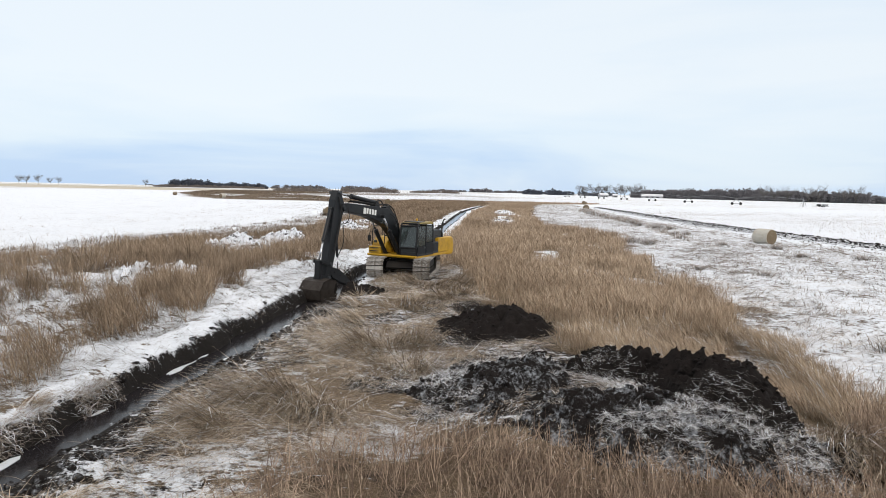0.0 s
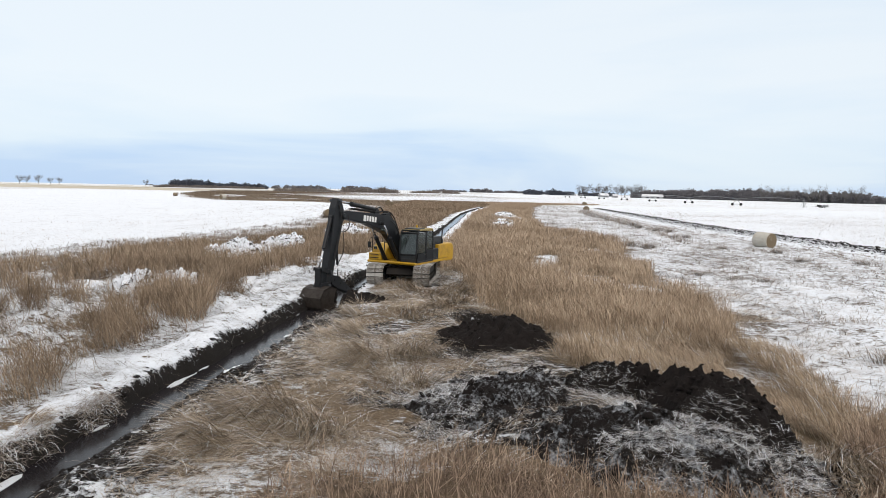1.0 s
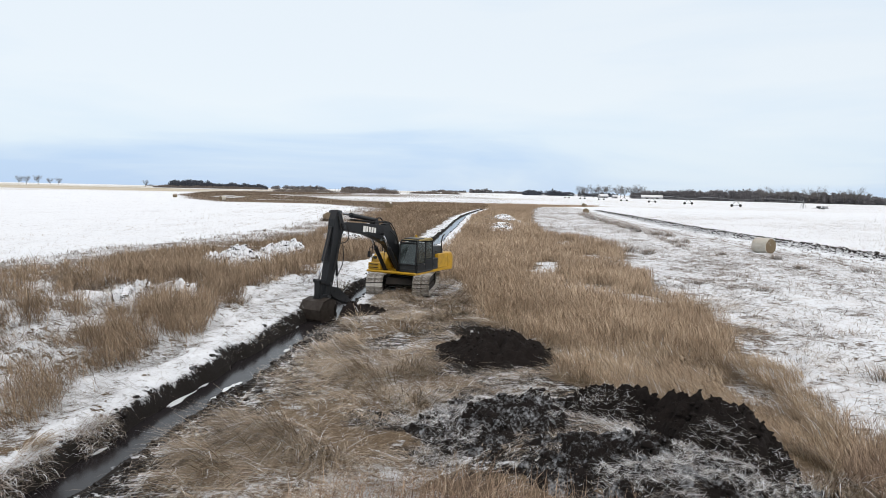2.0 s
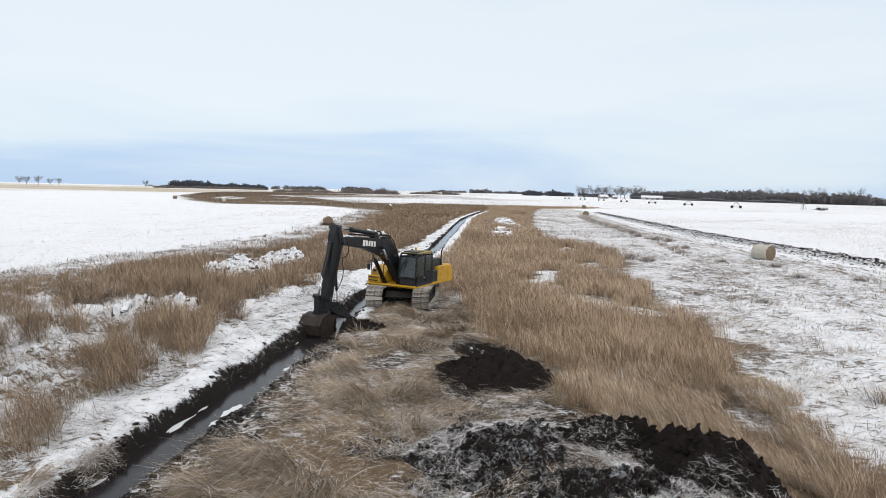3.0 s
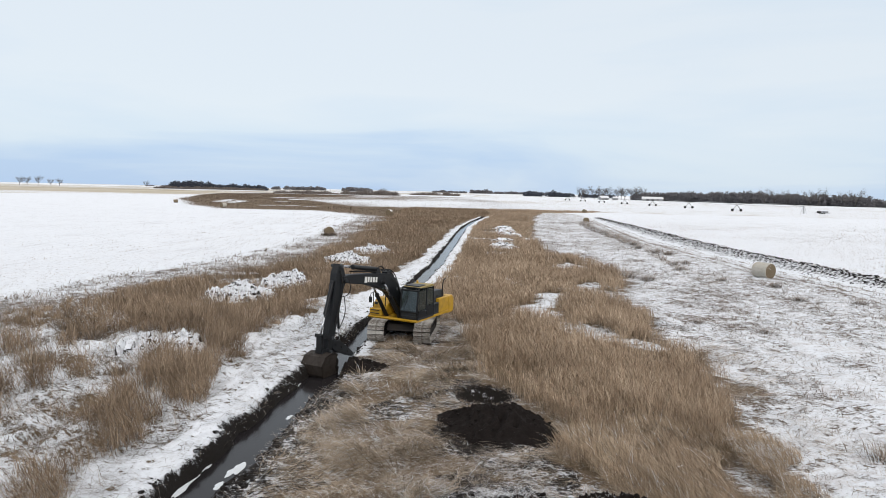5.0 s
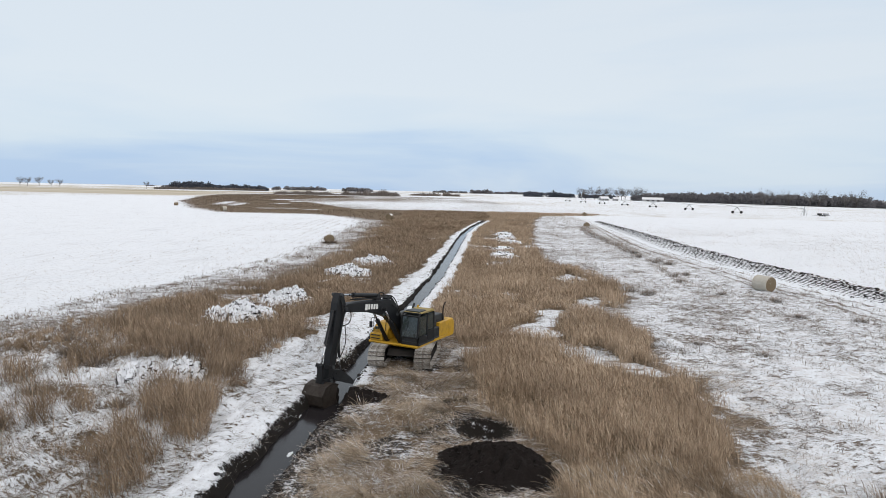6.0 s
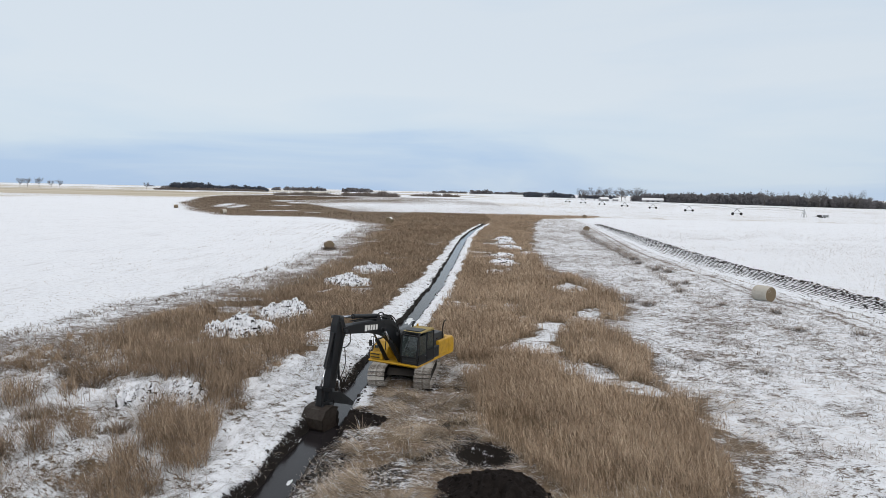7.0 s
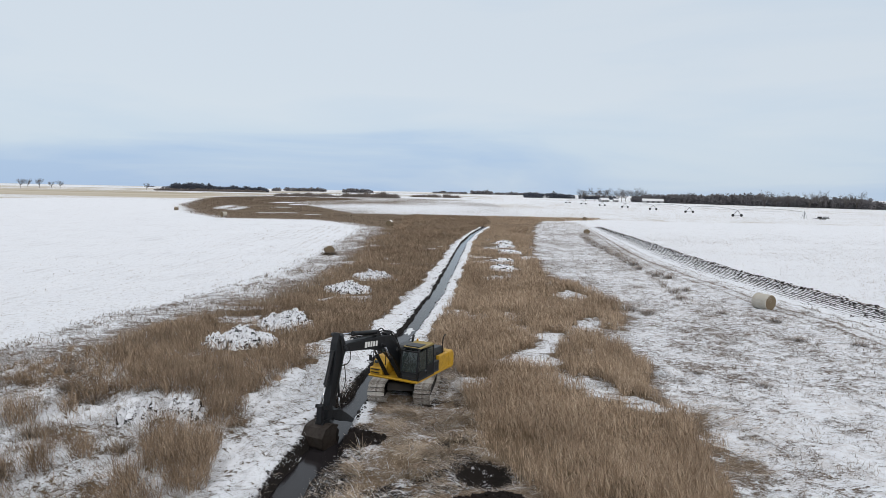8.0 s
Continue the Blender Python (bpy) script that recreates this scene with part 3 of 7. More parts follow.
def covers(x, y):
    """Snow, mud and stubble, each 0 to 1."""
    d = ditch_d(x, y)
    live = 1 - sstep(y, 184, 196)
    w = strip_w(y) + (fbm(x * 0.5, y * 0.5, 21) - 0.5) * 1.6
    wob = (fbm(x * 0.25, y * 0.25, 31) - 0.5)
    reed = np.full(x.shape, 0.16)
    snow = reed
    # rough margin along the west field
    west = inside(x, y, LEFT_FIELD)
    broken = (d < 0) * (1 - sstep(y + wob * 8, 32, 39)) * (fbm(x * 0.4, y * 0.4, 33, 3))
    snow = np.maximum(snow, 0.36 + broken * 0.62 * (broken > 0.05) - 0.08 * (1 - sstep(y, 14.0, 17.0)))
    snow = np.where(broken > 0.05, snow, reed)
    snow = np.maximum(snow, sstep(west + wob * 5, -7.5, 0.0) * (0.36 + 0.56 * fbm(x * 0.45, y * 0.3, 34, 3)))
    snow = np.maximum(snow, sstep(west + wob * 2, -0.4, 2.5) * (0.99 - 0.13 * (1 - sstep(west, 2, 22)) * (1 - sstep(y, 60, 150))))
    # the meadow and the fields to the east
    east = x - reed_east(y) + wob * 2.5 + (fbm(x * 0.8, y * 0.55, 35, 3) - 0.5) * 3
    meadow = 0.755 + 0.34 * (fbm(x * 0.10, y * 0.10, 37, 3) - 0.5) + 0.42 * (fbm(x * 0.5, y * 0.35, 38, 3) - 0.5) - 0.04 * (1 - sstep(east, 0.3, 2)) - 0.09 * sstep(y, 35, 60) + 0.05 * (1 - sstep(y, 28, 38))
    snow = np.maximum(snow, sstep(east, -1.2, 1.4) * meadow)
    near, far = np.interp(y, BAND_Y, BAND_NEAR), np.interp(y, BAND_Y, BAND_FAR)
    till = sstep(x, near - 0.4, near + 0.6) * (1 - sstep(x, far - 1.5, far + 0.5)) * (1 - sstep(y, 185, 210))
    snow = np.where(x > near - 4, np.maximum(snow, sstep(x, near - 4, near - 2) * 0.86 * (y < 250)), snow)
    snow = np.maximum(snow, sstep(x, far - 0.5, far + 1.0) * (0.81 + 0.22 * (fbm(x * 0.03, y * 0.012, 48, 3) - 0.5) - 0.06 * (1 - sstep(y, 60, 160)) - 0.34 * sstep(y, 150, 300)))
    snow = snow * (1 - till) + till * 0.92
    beyond = sstep(y + wob * 6, 264, 268)
    snow = np.maximum(snow, beyond * sstep(-inside(x, y, WEST_PATCH) + wob * 6, -2, 2) * (0.60 + 0.5 * (fbm(x * 0.02, y * 0.008, 331, 3) - 0.5)))
    stub = sstep(inside(x, y, STUBBLE), -3, 3)
    snow = snow * (1 - stub) + stub * (0.26 + 0.34 * sstep(fbm(x * 0.0008, y * 0.009 + x * 0.0009, 45, 3), 0.50, 0.66) + 0.4 * (1 - sstep(inside(x, y, STUBBLE) + 60 * (fbm(x * 0.02, y * 0.02, 46, 3) - 0.5), 0, 30)))
    stub = np.maximum(stub, 0.85 * sstep(y, 180, 280) * (x > np.minimum(far, 30)))
    # far fields in long stripes
    rem = sstep(y, 780, 860)
    lot = fbm(x * 0.0012 + 5, y * 0.006, 41, 3)
    snow = snow * (1 - rem * (1 - stub)) + rem * (1 - stub) * np.where(lot > 0.52, 0.42, 1.0)
    stub = np.maximum(stub, rem * (lot > 0.52))
    snow = np.maximum(snow, patches(x, y))
    # both sides of the ditch
    lb = 0.50 + 0.24 * (1 - sstep(y, 27, 33))
    left = sstep(-d, lb - 0.1, lb + 0.1) * (1 - sstep(-d, w - 0.5, w + 0.4)) * live
    snow = np.maximum(snow, left * (0.52 + 0.52 * fbm(x * 0.8, y * 0.8, 43, 3)))
    rside = sstep(d, 0.5, 0.7) * (1 - sstep(d + wob * 1.6, 1.8, 2.4)) * live * np.maximum(sstep(y, 30.5, 35), sstep(y, 26, 28.5) * (1 - sstep(d, 1.3, 1.8)))
    snow = np.maximum(snow, rside * (0.50 + 0.62 * fbm(x * 0.9, y * 0.7, 361, 3)))
    near_r = sstep(d, 0.9, 1.2) * (1 - sstep(d, 1.6, 2.4)) * (1 - sstep(y, 16, 19))
    snow = np.maximum(snow, near_r * 0.5)
    frost = sstep(d, 0.75, 1.0) * (1 - sstep(d, 2.0, 3.2)) * (1 - sstep(y, 24, 27)) * live
    mud = np.exp(-((d - 0.05) / 1.08) ** 6) * live
    mud = np.maximum(mud, sstep(d, 0.4, 0.7) * (1 - sstep(d, 1.7, 3.0)) * (1 - sstep(y, 26, 30)) * 0.95)
    snow = snow * (1 - np.exp(-((d + lb / 2 - 0.36) / (lb / 2 + 0.32)) ** 6) * live)
    snow = snow * (1 - 0.75 * sstep(d, 0.4, 0.7) * (1 - sstep(d, 1.0, 1.7)) * (1 - sstep(y, 25, 27.5)))
    tram = sstep(inside(x, y, TRAMPLED), -0.2, 0.6)
    snow = np.maximum(snow, tram * (0.14 + 0.52 * fbm(x * 0.6, y * 0.6, 47, 3)) * (d > 1.2))
    mud = np.maximum(mud, tram * (0.16 + 0.50 * sstep(fbm(x * 0.6, y * 0.6, 49, 3), 0.45, 0.65)))
    mud = np.maximum(mud, till)
    mud = np.maximum(mud, 0.42 * (1 - sstep(y + wob * 4, 9.5, 11.5)) * (d > 2.2))
    snow = np.maximum(snow, frost * (0.20 + 0.42 * fbm(x * 1.3, y * 1.3, 311, 3)))
    mud = np.maximum(mud, np.exp(-(((x - 1.25) / 1.35) ** 2 + ((y - 22.5) / 1.3) ** 2) ** 2))
    heap = np.exp(-(((x - 2.6) / 3.6) ** 2 + ((y - 12.6) / 2.6) ** 2) ** 2)
    mud = np.maximum(mud, heap * 0.7)
    snow = np.maximum(snow, heap * (0.05 + 0.62 * fbm(x * 1.1, y * 1.1, 351, 3)))
    mud = np.maximum(mud, np.exp(-(((x - 1.2) / 2.0) ** 2 + ((y - 18.8) / 1.7) ** 2) ** 2))
    mud = np.maximum(mud, np.exp(-(((x + 4.2) / 1.4) ** 2 + ((y - 24.9) / 1.3) ** 2) ** 2))
    for px, py, rx, ry, k in ((-4.0, 27.4, 1.0, 0.7, 0.8), (-2.7, 28.2, 1.6, 0.6, 0.66), (-0.2, 28.6, 0.9, 0.5, 0.55), (0.6, 24.6, 0.9, 0.5, 0.55), (2.2, 21.2, 0.9, 0.4, 0.6), (-0.4, 31.6, 0.5, 1.4, 0.7), (-1.4, 25.6, 1.5, 0.5, 0.55), (-3.0, 26.3, 0.8, 0.4, 0.5)):
        spot = k * np.exp(-(((x - px + wob * 2) / rx) ** 2 + ((y - py + wob * 2) / ry) ** 2))
        snow, mud = np.maximum(snow, spot), mud * (1 - spot)
    green = np.maximum(sstep(east, -1, 1.5) * (1 - sstep(x, near - 3, near - 0.5)) * (1 - sstep(y, 230, 262)), sstep(west, -7, -2) * (1 - sstep(west, -0.5, 1.5)))
    band = np.where((y < 200) & (y > -50), (x - near) / np.maximum(far - near, 0.5), -3.0)
    return np.clip(snow, 0, 1.3), np.clip(mud, 0, 1), np.clip(stub, 0, 1), green, np.clip(band, -3, 4)


# ------------------------------------------------------------ ground: one sheet
def ground_sheet():
    def steps(start, stop, first, growth):
        out, s = [start], first
        while out[-1] < stop:
            out.append(out[-1] + s)
            s *= growth
        return out
    u = list(np.arange(-3, 3.01, 0.11))
    rightward = steps(3.2, 14, 0.2, 1.0) + steps(14.4, 60, 0.45, 1.012)[:] + steps(62, 4600, 2.0, 1.055)
    u = [-v for v in rightward[::-1]] + u + rightward
    v = steps(-60, 3.5, 6, 0.93)[:14]
    v = [a for a in v if a < 3.5] + steps(4, 34, 0.2, 1.0) + steps(34.2, 260, 0.25, 1.009) + steps(263, 4900, 3.0, 1.05)
    u, v = np.array(sorted(u)), np.array(sorted(v))
    gu, gy = np.meshgrid(u, v)
    gx = gu + (ditch_x(np.clip(gy, -60, 190))) * (1 - sstep(np.abs(gu), 4, 24))
    gz = height(gx, gy)
    rows, cols = gx.shape
    verts = np.stack([gx, gy, gz], -1).reshape(-1, 3)
    i = np.arange(rows * cols).reshape(rows, cols)
    a, b, c, d = i[:-1, :-1].ravel(), i[:-1, 1:].ravel(), i[1:, 1:].ravel(), i[1:, :-1].ravel()
    tris = np.concatenate([np.stack([a, b, c], 1), np.stack([a, c, d], 1)])
    ob = array_mesh("ground", verts, tris, M_GROUND, smooth=True)
    for key, values in zip(("snow", "mud", "stubble", "meadow", "band"), covers(verts[:, 0], verts[:, 1])):
        ob.data.attributes.new(key, "FLOAT", "POINT").data.foreach_set("value", np.ascontiguousarray(values, dtype=np.float32))
    tagged(ob, "snowy prairie ground with dry reed thatch and black mud", "ground", kind="structure")


ground_sheet()


def ditch_water():
    ys = np.arange(-20, 195, 0.8)
    c = ditch_x(ys)
    verts = np.concatenate([np.stack([c - 0.9, ys, water_z(ys)], 1), np.stack([c + 1.7, ys, water_z(ys)], 1)])
    k = len(ys)
    i = np.arange(k - 1)
    tris = np.concatenate([np.stack([i, i + k, i + k + 1], 1), np.stack([i, i + k + 1, i + 1], 1)])
    tagged(array_mesh("water", verts, tris, M_WATER), "still dark brown water in the drainage ditch", "water", kind="structure")


ditch_water()


# ------------------------------------------------------------ excavator
EX, EY, EZ = -2.4, 31.7, 0.04
SWING = -116.0  # heading of the house, degrees from +x
TRACK_TURN = 21.0  # of the undercarriage against the house


def hose(points, r, parent, name="hose", material=None):
    """A round hose through the points."""
    cu = bpy.data.curves.new(name, "CURVE")
    cu.dimensions, cu.bevel_depth, cu.bevel_resolution, cu.resolution_u = "3D", r, 1, 5
    sp = cu.splines.new("BEZIER")
    sp.bezier_points.add(len(points) - 1)
    for p, co in zip(sp.bezier_points, points):
        p.co, p.handle_left_type, p.handle_right_type = co, "AUTO", "AUTO"
    tmp = bpy.data.objects.new(name, cu)
    me = bpy.data.meshes.new_from_object(tmp)
    bpy.data.objects.remove(tmp)
    me.materials.clear()
    me.materials.append(material or M_RUBBER)
    ob = new(name, me)
    ob.parent = parent
    return ob


def cylinder(parent, a, b, y, r, split=0.55, name="hydraulic_cylinder"):
    """A hydraulic ram: barrel from a, chrome rod to b, in the plane y."""
    a, b = Vector((a[0], y, a[1])), Vector((b[0], y, b[1]))
    m = a + (b - a) * split
    bm = a_rod(a, m, r, 14)
    rod_bm(bm, m - (b - a).normalized() * 0.06, m + (b - a).normalized() * 0.03, r * 1.15, 14)
    rod_bm(bm, a - Vector((0, r * 1.1, 0)), a + Vector((0, r * 1.1, 0)), r * 0.9, 12)
    ob = part(name, bm, M_BLACK, parent, smooth=False)
    part("rod", a_rod(m, b, r * 0.52, 12), M_CHROME, ob, "bright chrome piston rod", smooth=True)
    part("eye", a_rod(b - Vector((0, r * 1.1, 0)), b + Vector((0, r * 1.1, 0)), r * 0.85, 12), M_BLACK, ob)
    return ob


def tuck(bm):
    """Draws the foot of the dipper arm towards the tracks."""
    for v in bm.verts:
        v.co.x -= 0.22 * min(1.0, max(0.0, (3.66 - v.co.z) / 2.9))
    return bm


def small(bm):
    """The bucket's size and place at the arm's foot."""
    for v in bm.verts:
        v.co = Vector((6.84 + (v.co.x - 6.84) * 0.76 - 0.22, -0.11 + (v.co.y + 0.11) * 0.82, 0.74 + (v.co.z - 0.74) * 0.84))
    return bm


def excavator():
    ex = thing("excavator", pose(EX, EY, EZ, 0, 0, SWING), "yellow and black tracked excavator digging in the ditch", "excavator")
    under = pose(0, 0, 0, 0, 0, TRACK_TURN)
    # undercarriage
    car = slab([(-1.3, 0.42), (-0.9, 0.30), (0.9, 0.30), (1.3, 0.42), (1.0, 0.70), (-1.0, 0.70)], -0.75, 0.75, 0.04)
    part("car_body", moved(car, under), M_CHAIN, ex)
    bm = bmesh.new()
    rod_bm(bm, (0, 0, 0.66), (0, 0, 0.90), 0.72, 32)
    part("turntable", bm, M_CHAIN, ex)
    half, rad = 1.72, 0.42
    shoe = bmesh.new()
    box_bm(shoe, -0.082, 0.082, -0.40, 0.40, 0.0, 0.025)
    for gx in (-0.07, 0.0, 0.07):
        box_bm(shoe, gx - 0.008, gx + 0.008, -0.40, 0.40, 0.025, 0.055)
    shoe_me = bpy.data.meshes.new("shoe")
    shoe.to_mesh(shoe_me)
    shoe.free()
    shoe_me.materials.append(M_SHOE)
    straight, arc = 2 * half, math.pi * rad
    total = 2 * straight + 2 * arc
    for side in (1, -1):
        oy = side * 1.12
        ring = []
        for k in range(64):
            s = total * k / 64
            ring.append(loop_point(s, half, rad, straight, arc)[:2])
        belt = bmesh.new()
        rows = []
        for x, z in ring:
            inner = (x * 0.965, (z - 0.46) * 0.90 + 0.46)
            rows.append([belt.verts.new((px, oy + w, pz)) for px, pz, w in ((x, z, -0.22), (x, z, 0.22), (inner[0], inner[1], 0.22), (inner[0], inner[1], -0.22))])
        for a, b in zip(rows, rows[1:] + rows[:1]):
            for q in range(4):
                belt.faces.new((a[q], b[q], b[(q + 1) % 4], a[(q + 1) % 4]))
        track = part("track", moved(belt, under), M_CHAIN, ex, "muddy steel crawler track")
        n = 49
        for k in range(n):
            x, z, turn = loop_point(total * k / n, half, rad, straight, arc)
            ob = new("shoe", shoe_me)
            ob.parent = track
            ob.matrix_local = under @ Matrix.Translation((x, oy, z)) @ Matrix.Rotation(-turn, 4, "Y")
        frame_bm = slab([(-1.55, 0.34), (1.55, 0.34), (1.45, 0.62), (0.7, 0.66), (-0.7, 0.66), (-1.45, 0.62)], oy - 0.17, oy + 0.17, 0.03)
        tf = part("track_frame", moved(frame_bm, under), M_BLACK, ex)
        wheels = bmesh.new()
        rod_bm(wheels, (half, oy - 0.16, 0.46), (half, oy + 0.16, 0.46), 0.36, 24)
        rod_bm(wheels, (half, oy - 0.20, 0.46), (half, oy + 0.20, 0.46), 0.12, 16)
        part("idler", moved(wheels, under), M_CHAIN, tf)
        sp = bmesh.new()
        rod_bm(sp, (-half, oy - 0.06, 0.46), (-half, oy + 0.06, 0.46), 0.34, 24)
        rod_bm(sp, (-half, oy - 0.2, 0.46), (-half, oy + 0.24 * side, 0.46), 0.2, 20)
        for k in range(14):
            t = k * math.tau / 14
            box_bm(sp, 0.32, 0.40, -0.04, 0.04, -0.03, 0.03, m=Matrix.Translation((-half, oy, 0.46)) @ Matrix.Rotation(t, 4, "Y"))
        part("sprocket", moved(sp, under), M_CHAIN, tf)
        for k in range(7):
            x = -1.2 + 0.4 * k
            part("roller", moved(a_rod((x, oy - 0.2, 0.2), (x, oy + 0.2, 0.2), 0.13, 14), under), M_CHAIN, tf)
        for x in (-0.55, 0.6):
            part("carrier_roller", moved(a_rod((x, oy - 0.18, 0.76), (x, oy + 0.18, 0.76), 0.08, 12), under), M_CHAIN, tf)
    # house
    deck = slab([(-2.3, 0.92), (1.35, 0.92), (1.42, 1.0), (1.35, 1.05), (-2.35, 1.05)], -1.38, 1.38, 0.02)
    part("deck", deck, M_YELLOW, ex)
    cw = slab([(-2.72, 1.02), (-2.62, 0.86), (-2.0, 0.86), (-2.0, 1.80), (-2.55, 1.80), (-2.72, 1.62)], -1.36, 1.36, 0.09)
    part("counterweight", cw, M_YELLOW, ex, smooth=False)
    part("stripe", a_box(-2.725, -2.70, -1.0, 1.0, 1.30, 1.48, bevel=0.004), M_BLACK, ex, "black band on the counterweight")
    part("side_panel", a_box(-1.99, -0.95, 1.18, 1.385, 1.06, 1.80, bevel=0.04), M_YELLOW, ex)
    part("side_door", a_box(-0.94, -0.34, 1.18, 1.38, 1.06, 1.62, bevel=0.03), M_GREY, ex)
    gr = bmesh.new()
    for k in range(7):
        box_bm(gr, -0.86, -0.42, 1.372, 1.392, 1.18 + 0.055 * k, 1.205 + 0.055 * k)
    part("louvre", gr, M_BLACK, ex, "black louvres of the engine door")
    part("lettering", a_box(-0.9, -0.55, 1.378, 1.394, 1.50, 1.56), M_BLACK, ex, "dark plain bar of small lettering")
    part("side_panel", a_box(-1.99, -0.25, -1.385, -1.18, 1.06, 1.80, bevel=0.04), M_YELLOW, ex)
    part("engine_block", a_box(-1.99, -0.30, -1.19, 1.19, 1.06, 1.74, bevel=0.03), M_GREY, ex)
    hood = slab([(-1.98, 1.75), (-0.42, 1.75), (-0.42, 2.10), (-0.55, 2.20), (-1.72, 2.17), (-1.98, 1.98)], -0.95, 1.12, 0.05)
    part("engine_hood", hood, M_GREY, ex, "dark grey engine hood")
    part("hood_latch", a_box(-1.3, -1.1, 1.12, 1.14, 1.86, 1.92), M_BLACK, ex)
    bm = a_rod((-1.55, -0.55, 1.95), (-1.55, -0.55, 2.35), 0.06, 14)
    rod_bm(bm, (-1.55, -0.55, 2.33), (-1.68, -0.55, 2.50), 0.06, 14)
    part("exhaust_pipe", bm, M_BLACK, ex)
    hose([(-1.7, 1.17, 1.78), (-1.7, 1.18, 2.35), (-1.72, 1.2, 2.55), (-1.82, 1.22, 2.7), (-1.95, 1.22, 2.72)], 0.032, ex, "exhaust_pipe")
    # tanks and steps on the right of the boom
    tank = slab([(-0.25, 1.06), (0.95, 1.06), (1.08, 1.16), (1.02, 1.56), (0.62, 1.84), (-0.25, 1.84)], -1.37, -0.50, 0.05)
    part("fuel_tank", tank, M_YELLOW, ex)
    part("tool_box", a_box(0.98, 1.34, -1.34, -0.62, 1.06, 1.40, bevel=0.04), M_YELLOW, ex)
    for z in (1.16, 1.32):
        part("step", a_box(1.34, 1.42, -1.25, -0.75, z, z + 0.03, bevel=0.008), M_BLACK, ex)
    hose([(1.0, -1.3, 1.15), (1.02, -1.32, 2.05), (0.9, -1.32, 2.3), (0.25, -1.32, 2.32), (0.12, -1.32, 2.2), (0.1, -1.3, 1.82)], 0.022, ex, "handrail", M_BLACK)
    hose([(1.02, -0.62, 1.5), (1.02, -0.6, 2.0), (0.9, -0.6, 2.26), (0.4, -0.6, 2.28), (0.3, -0.6, 2.1), (0.28, -0.6, 1.82)], 0.022, ex, "handrail", M_BLACK)
    hose([(1.0, -1.3, 2.1), (1.06, -1.42, 2.1), (1.08, -1.46, 1.9)], 0.016, ex, "mirror_arm", M_BLACK)
    part("mirror", a_box(1.06, 1.09, -1.56, -1.38, 1.62, 1.92, bevel=0.015), M_BLACK, ex)
    part("filler_cap", a_rod((0.3, -0.95, 1.83), (0.3, -0.95, 1.89), 0.09, 16), M_BLACK, ex)
    part("work_lamp", a_box(1.03, 1.12, -1.2, -1.02, 1.56, 1.70, bevel=0.02), M_GLASS, ex)
    # cab
    y0, y1 = 0.42, 1.40
    cab = thing_part("cab", ex)
    outline = [(-0.33, 1.06), (1.24, 1.06), (1.33, 1.42), (1.20, 2.46), (1.08, 2.58), (-0.25, 2.60), (-0.33, 2.45)]
    floor_bm = slab([(-0.33, 1.055), (1.24, 1.055), (1.30, 1.22), (-0.33, 1.22)], y0, y1, 0.015)
    part("cab_base", floor_bm, M_GREY, cab)
    # frame bars of the cab
    bars = bmesh.new()
    for y in (y0, y1):
        for a, b in zip(outline, outline[1:] + outline[:1]):
            rod_bm(bars, (a[0], y + (0.03 if y == y0 else -0.03), a[1]), (b[0], y + (0.03 if y == y0 else -0.03), b[1]), 0.042, 8)
        rod_bm(bars, (0.42, y + (0.03 if y == y0 else -0.03), 1.1), (0.36, y + (0.03 if y == y0 else -0.03), 2.55), 0.045, 8)
    for p in outline:
        rod_bm(bars, (p[0], y0 + 0.03, p[1]), (p[0], y1 - 0.03, p[1]), 0.042, 8)
    part("cab_frame", bars, M_BLACK, cab, smooth=False)
    roof = slab([(1.10, 2.56), (1.06, 2.63), (-0.22, 2.66), (-0.34, 2.58), (-0.30, 2.53)], y0 - 0.01, y1 + 0.01, 0.03)
    part("roof", roof, M_DUSTY, cab, "dusty yellow cab roof")
    part("roof_hatch", a_box(0.36, 1.00, y0 + 0.10, y1 - 0.10, 2.625, 2.685, bevel=0.02), M_GREY, cab, "dark roof hatch")
    part("beacon", a_rod((-0.1, y0 + 0.15, 2.63), (-0.1, y0 + 0.15, 2.78), 0.05, 14), M_YELLOW, cab)
    ws = slab([(1.318, 1.46), (1.200, 2.43), (1.188, 2.43), (1.306, 1.46)], y0 + 0.07, y1 - 0.07)
    part("windscreen", ws, M_GLASS, cab, "tinted windscreen").visible_shadow = False
    lower = slab([(1.246, 1.10), (1.322, 1.42), (1.310, 1.42), (1.234, 1.10)], y0 + 0.07, y1 - 0.07)
    part("lower_front_window", lower, M_GREY, cab)
    part("door", a_box(0.47, 1.22, y1 - 0.045, y1 + 0.012, 1.12, 1.46, bevel=0.01), M_BLACK, cab)
    dw = slab([(0.48, 1.50), (1.25, 1.50), (1.14, 2.44), (0.44, 2.44)], y1 - 0.03, y1 - 0.02)
    part("door_window", dw, M_GLASS, cab).visible_shadow = False
    part("door_handle", a_box(0.5, 0.62, y1 + 0.012, y1 + 0.04, 1.40, 1.43, bevel=0.008), M_CHROME, cab)
    hose([(1.27, y1 + 0.02, 1.3), (1.31, y1 + 0.07, 1.5), (1.24, y1 + 0.07, 2.1), (1.2, y1 + 0.02, 2.25)], 0.016, cab, "grab_rail")
    part("rear_side_panel", a_box(-0.30, 0.36, y1 - 0.05, y1 + 0.006, 1.12, 1.62, bevel=0.01), M_BLACK, cab)
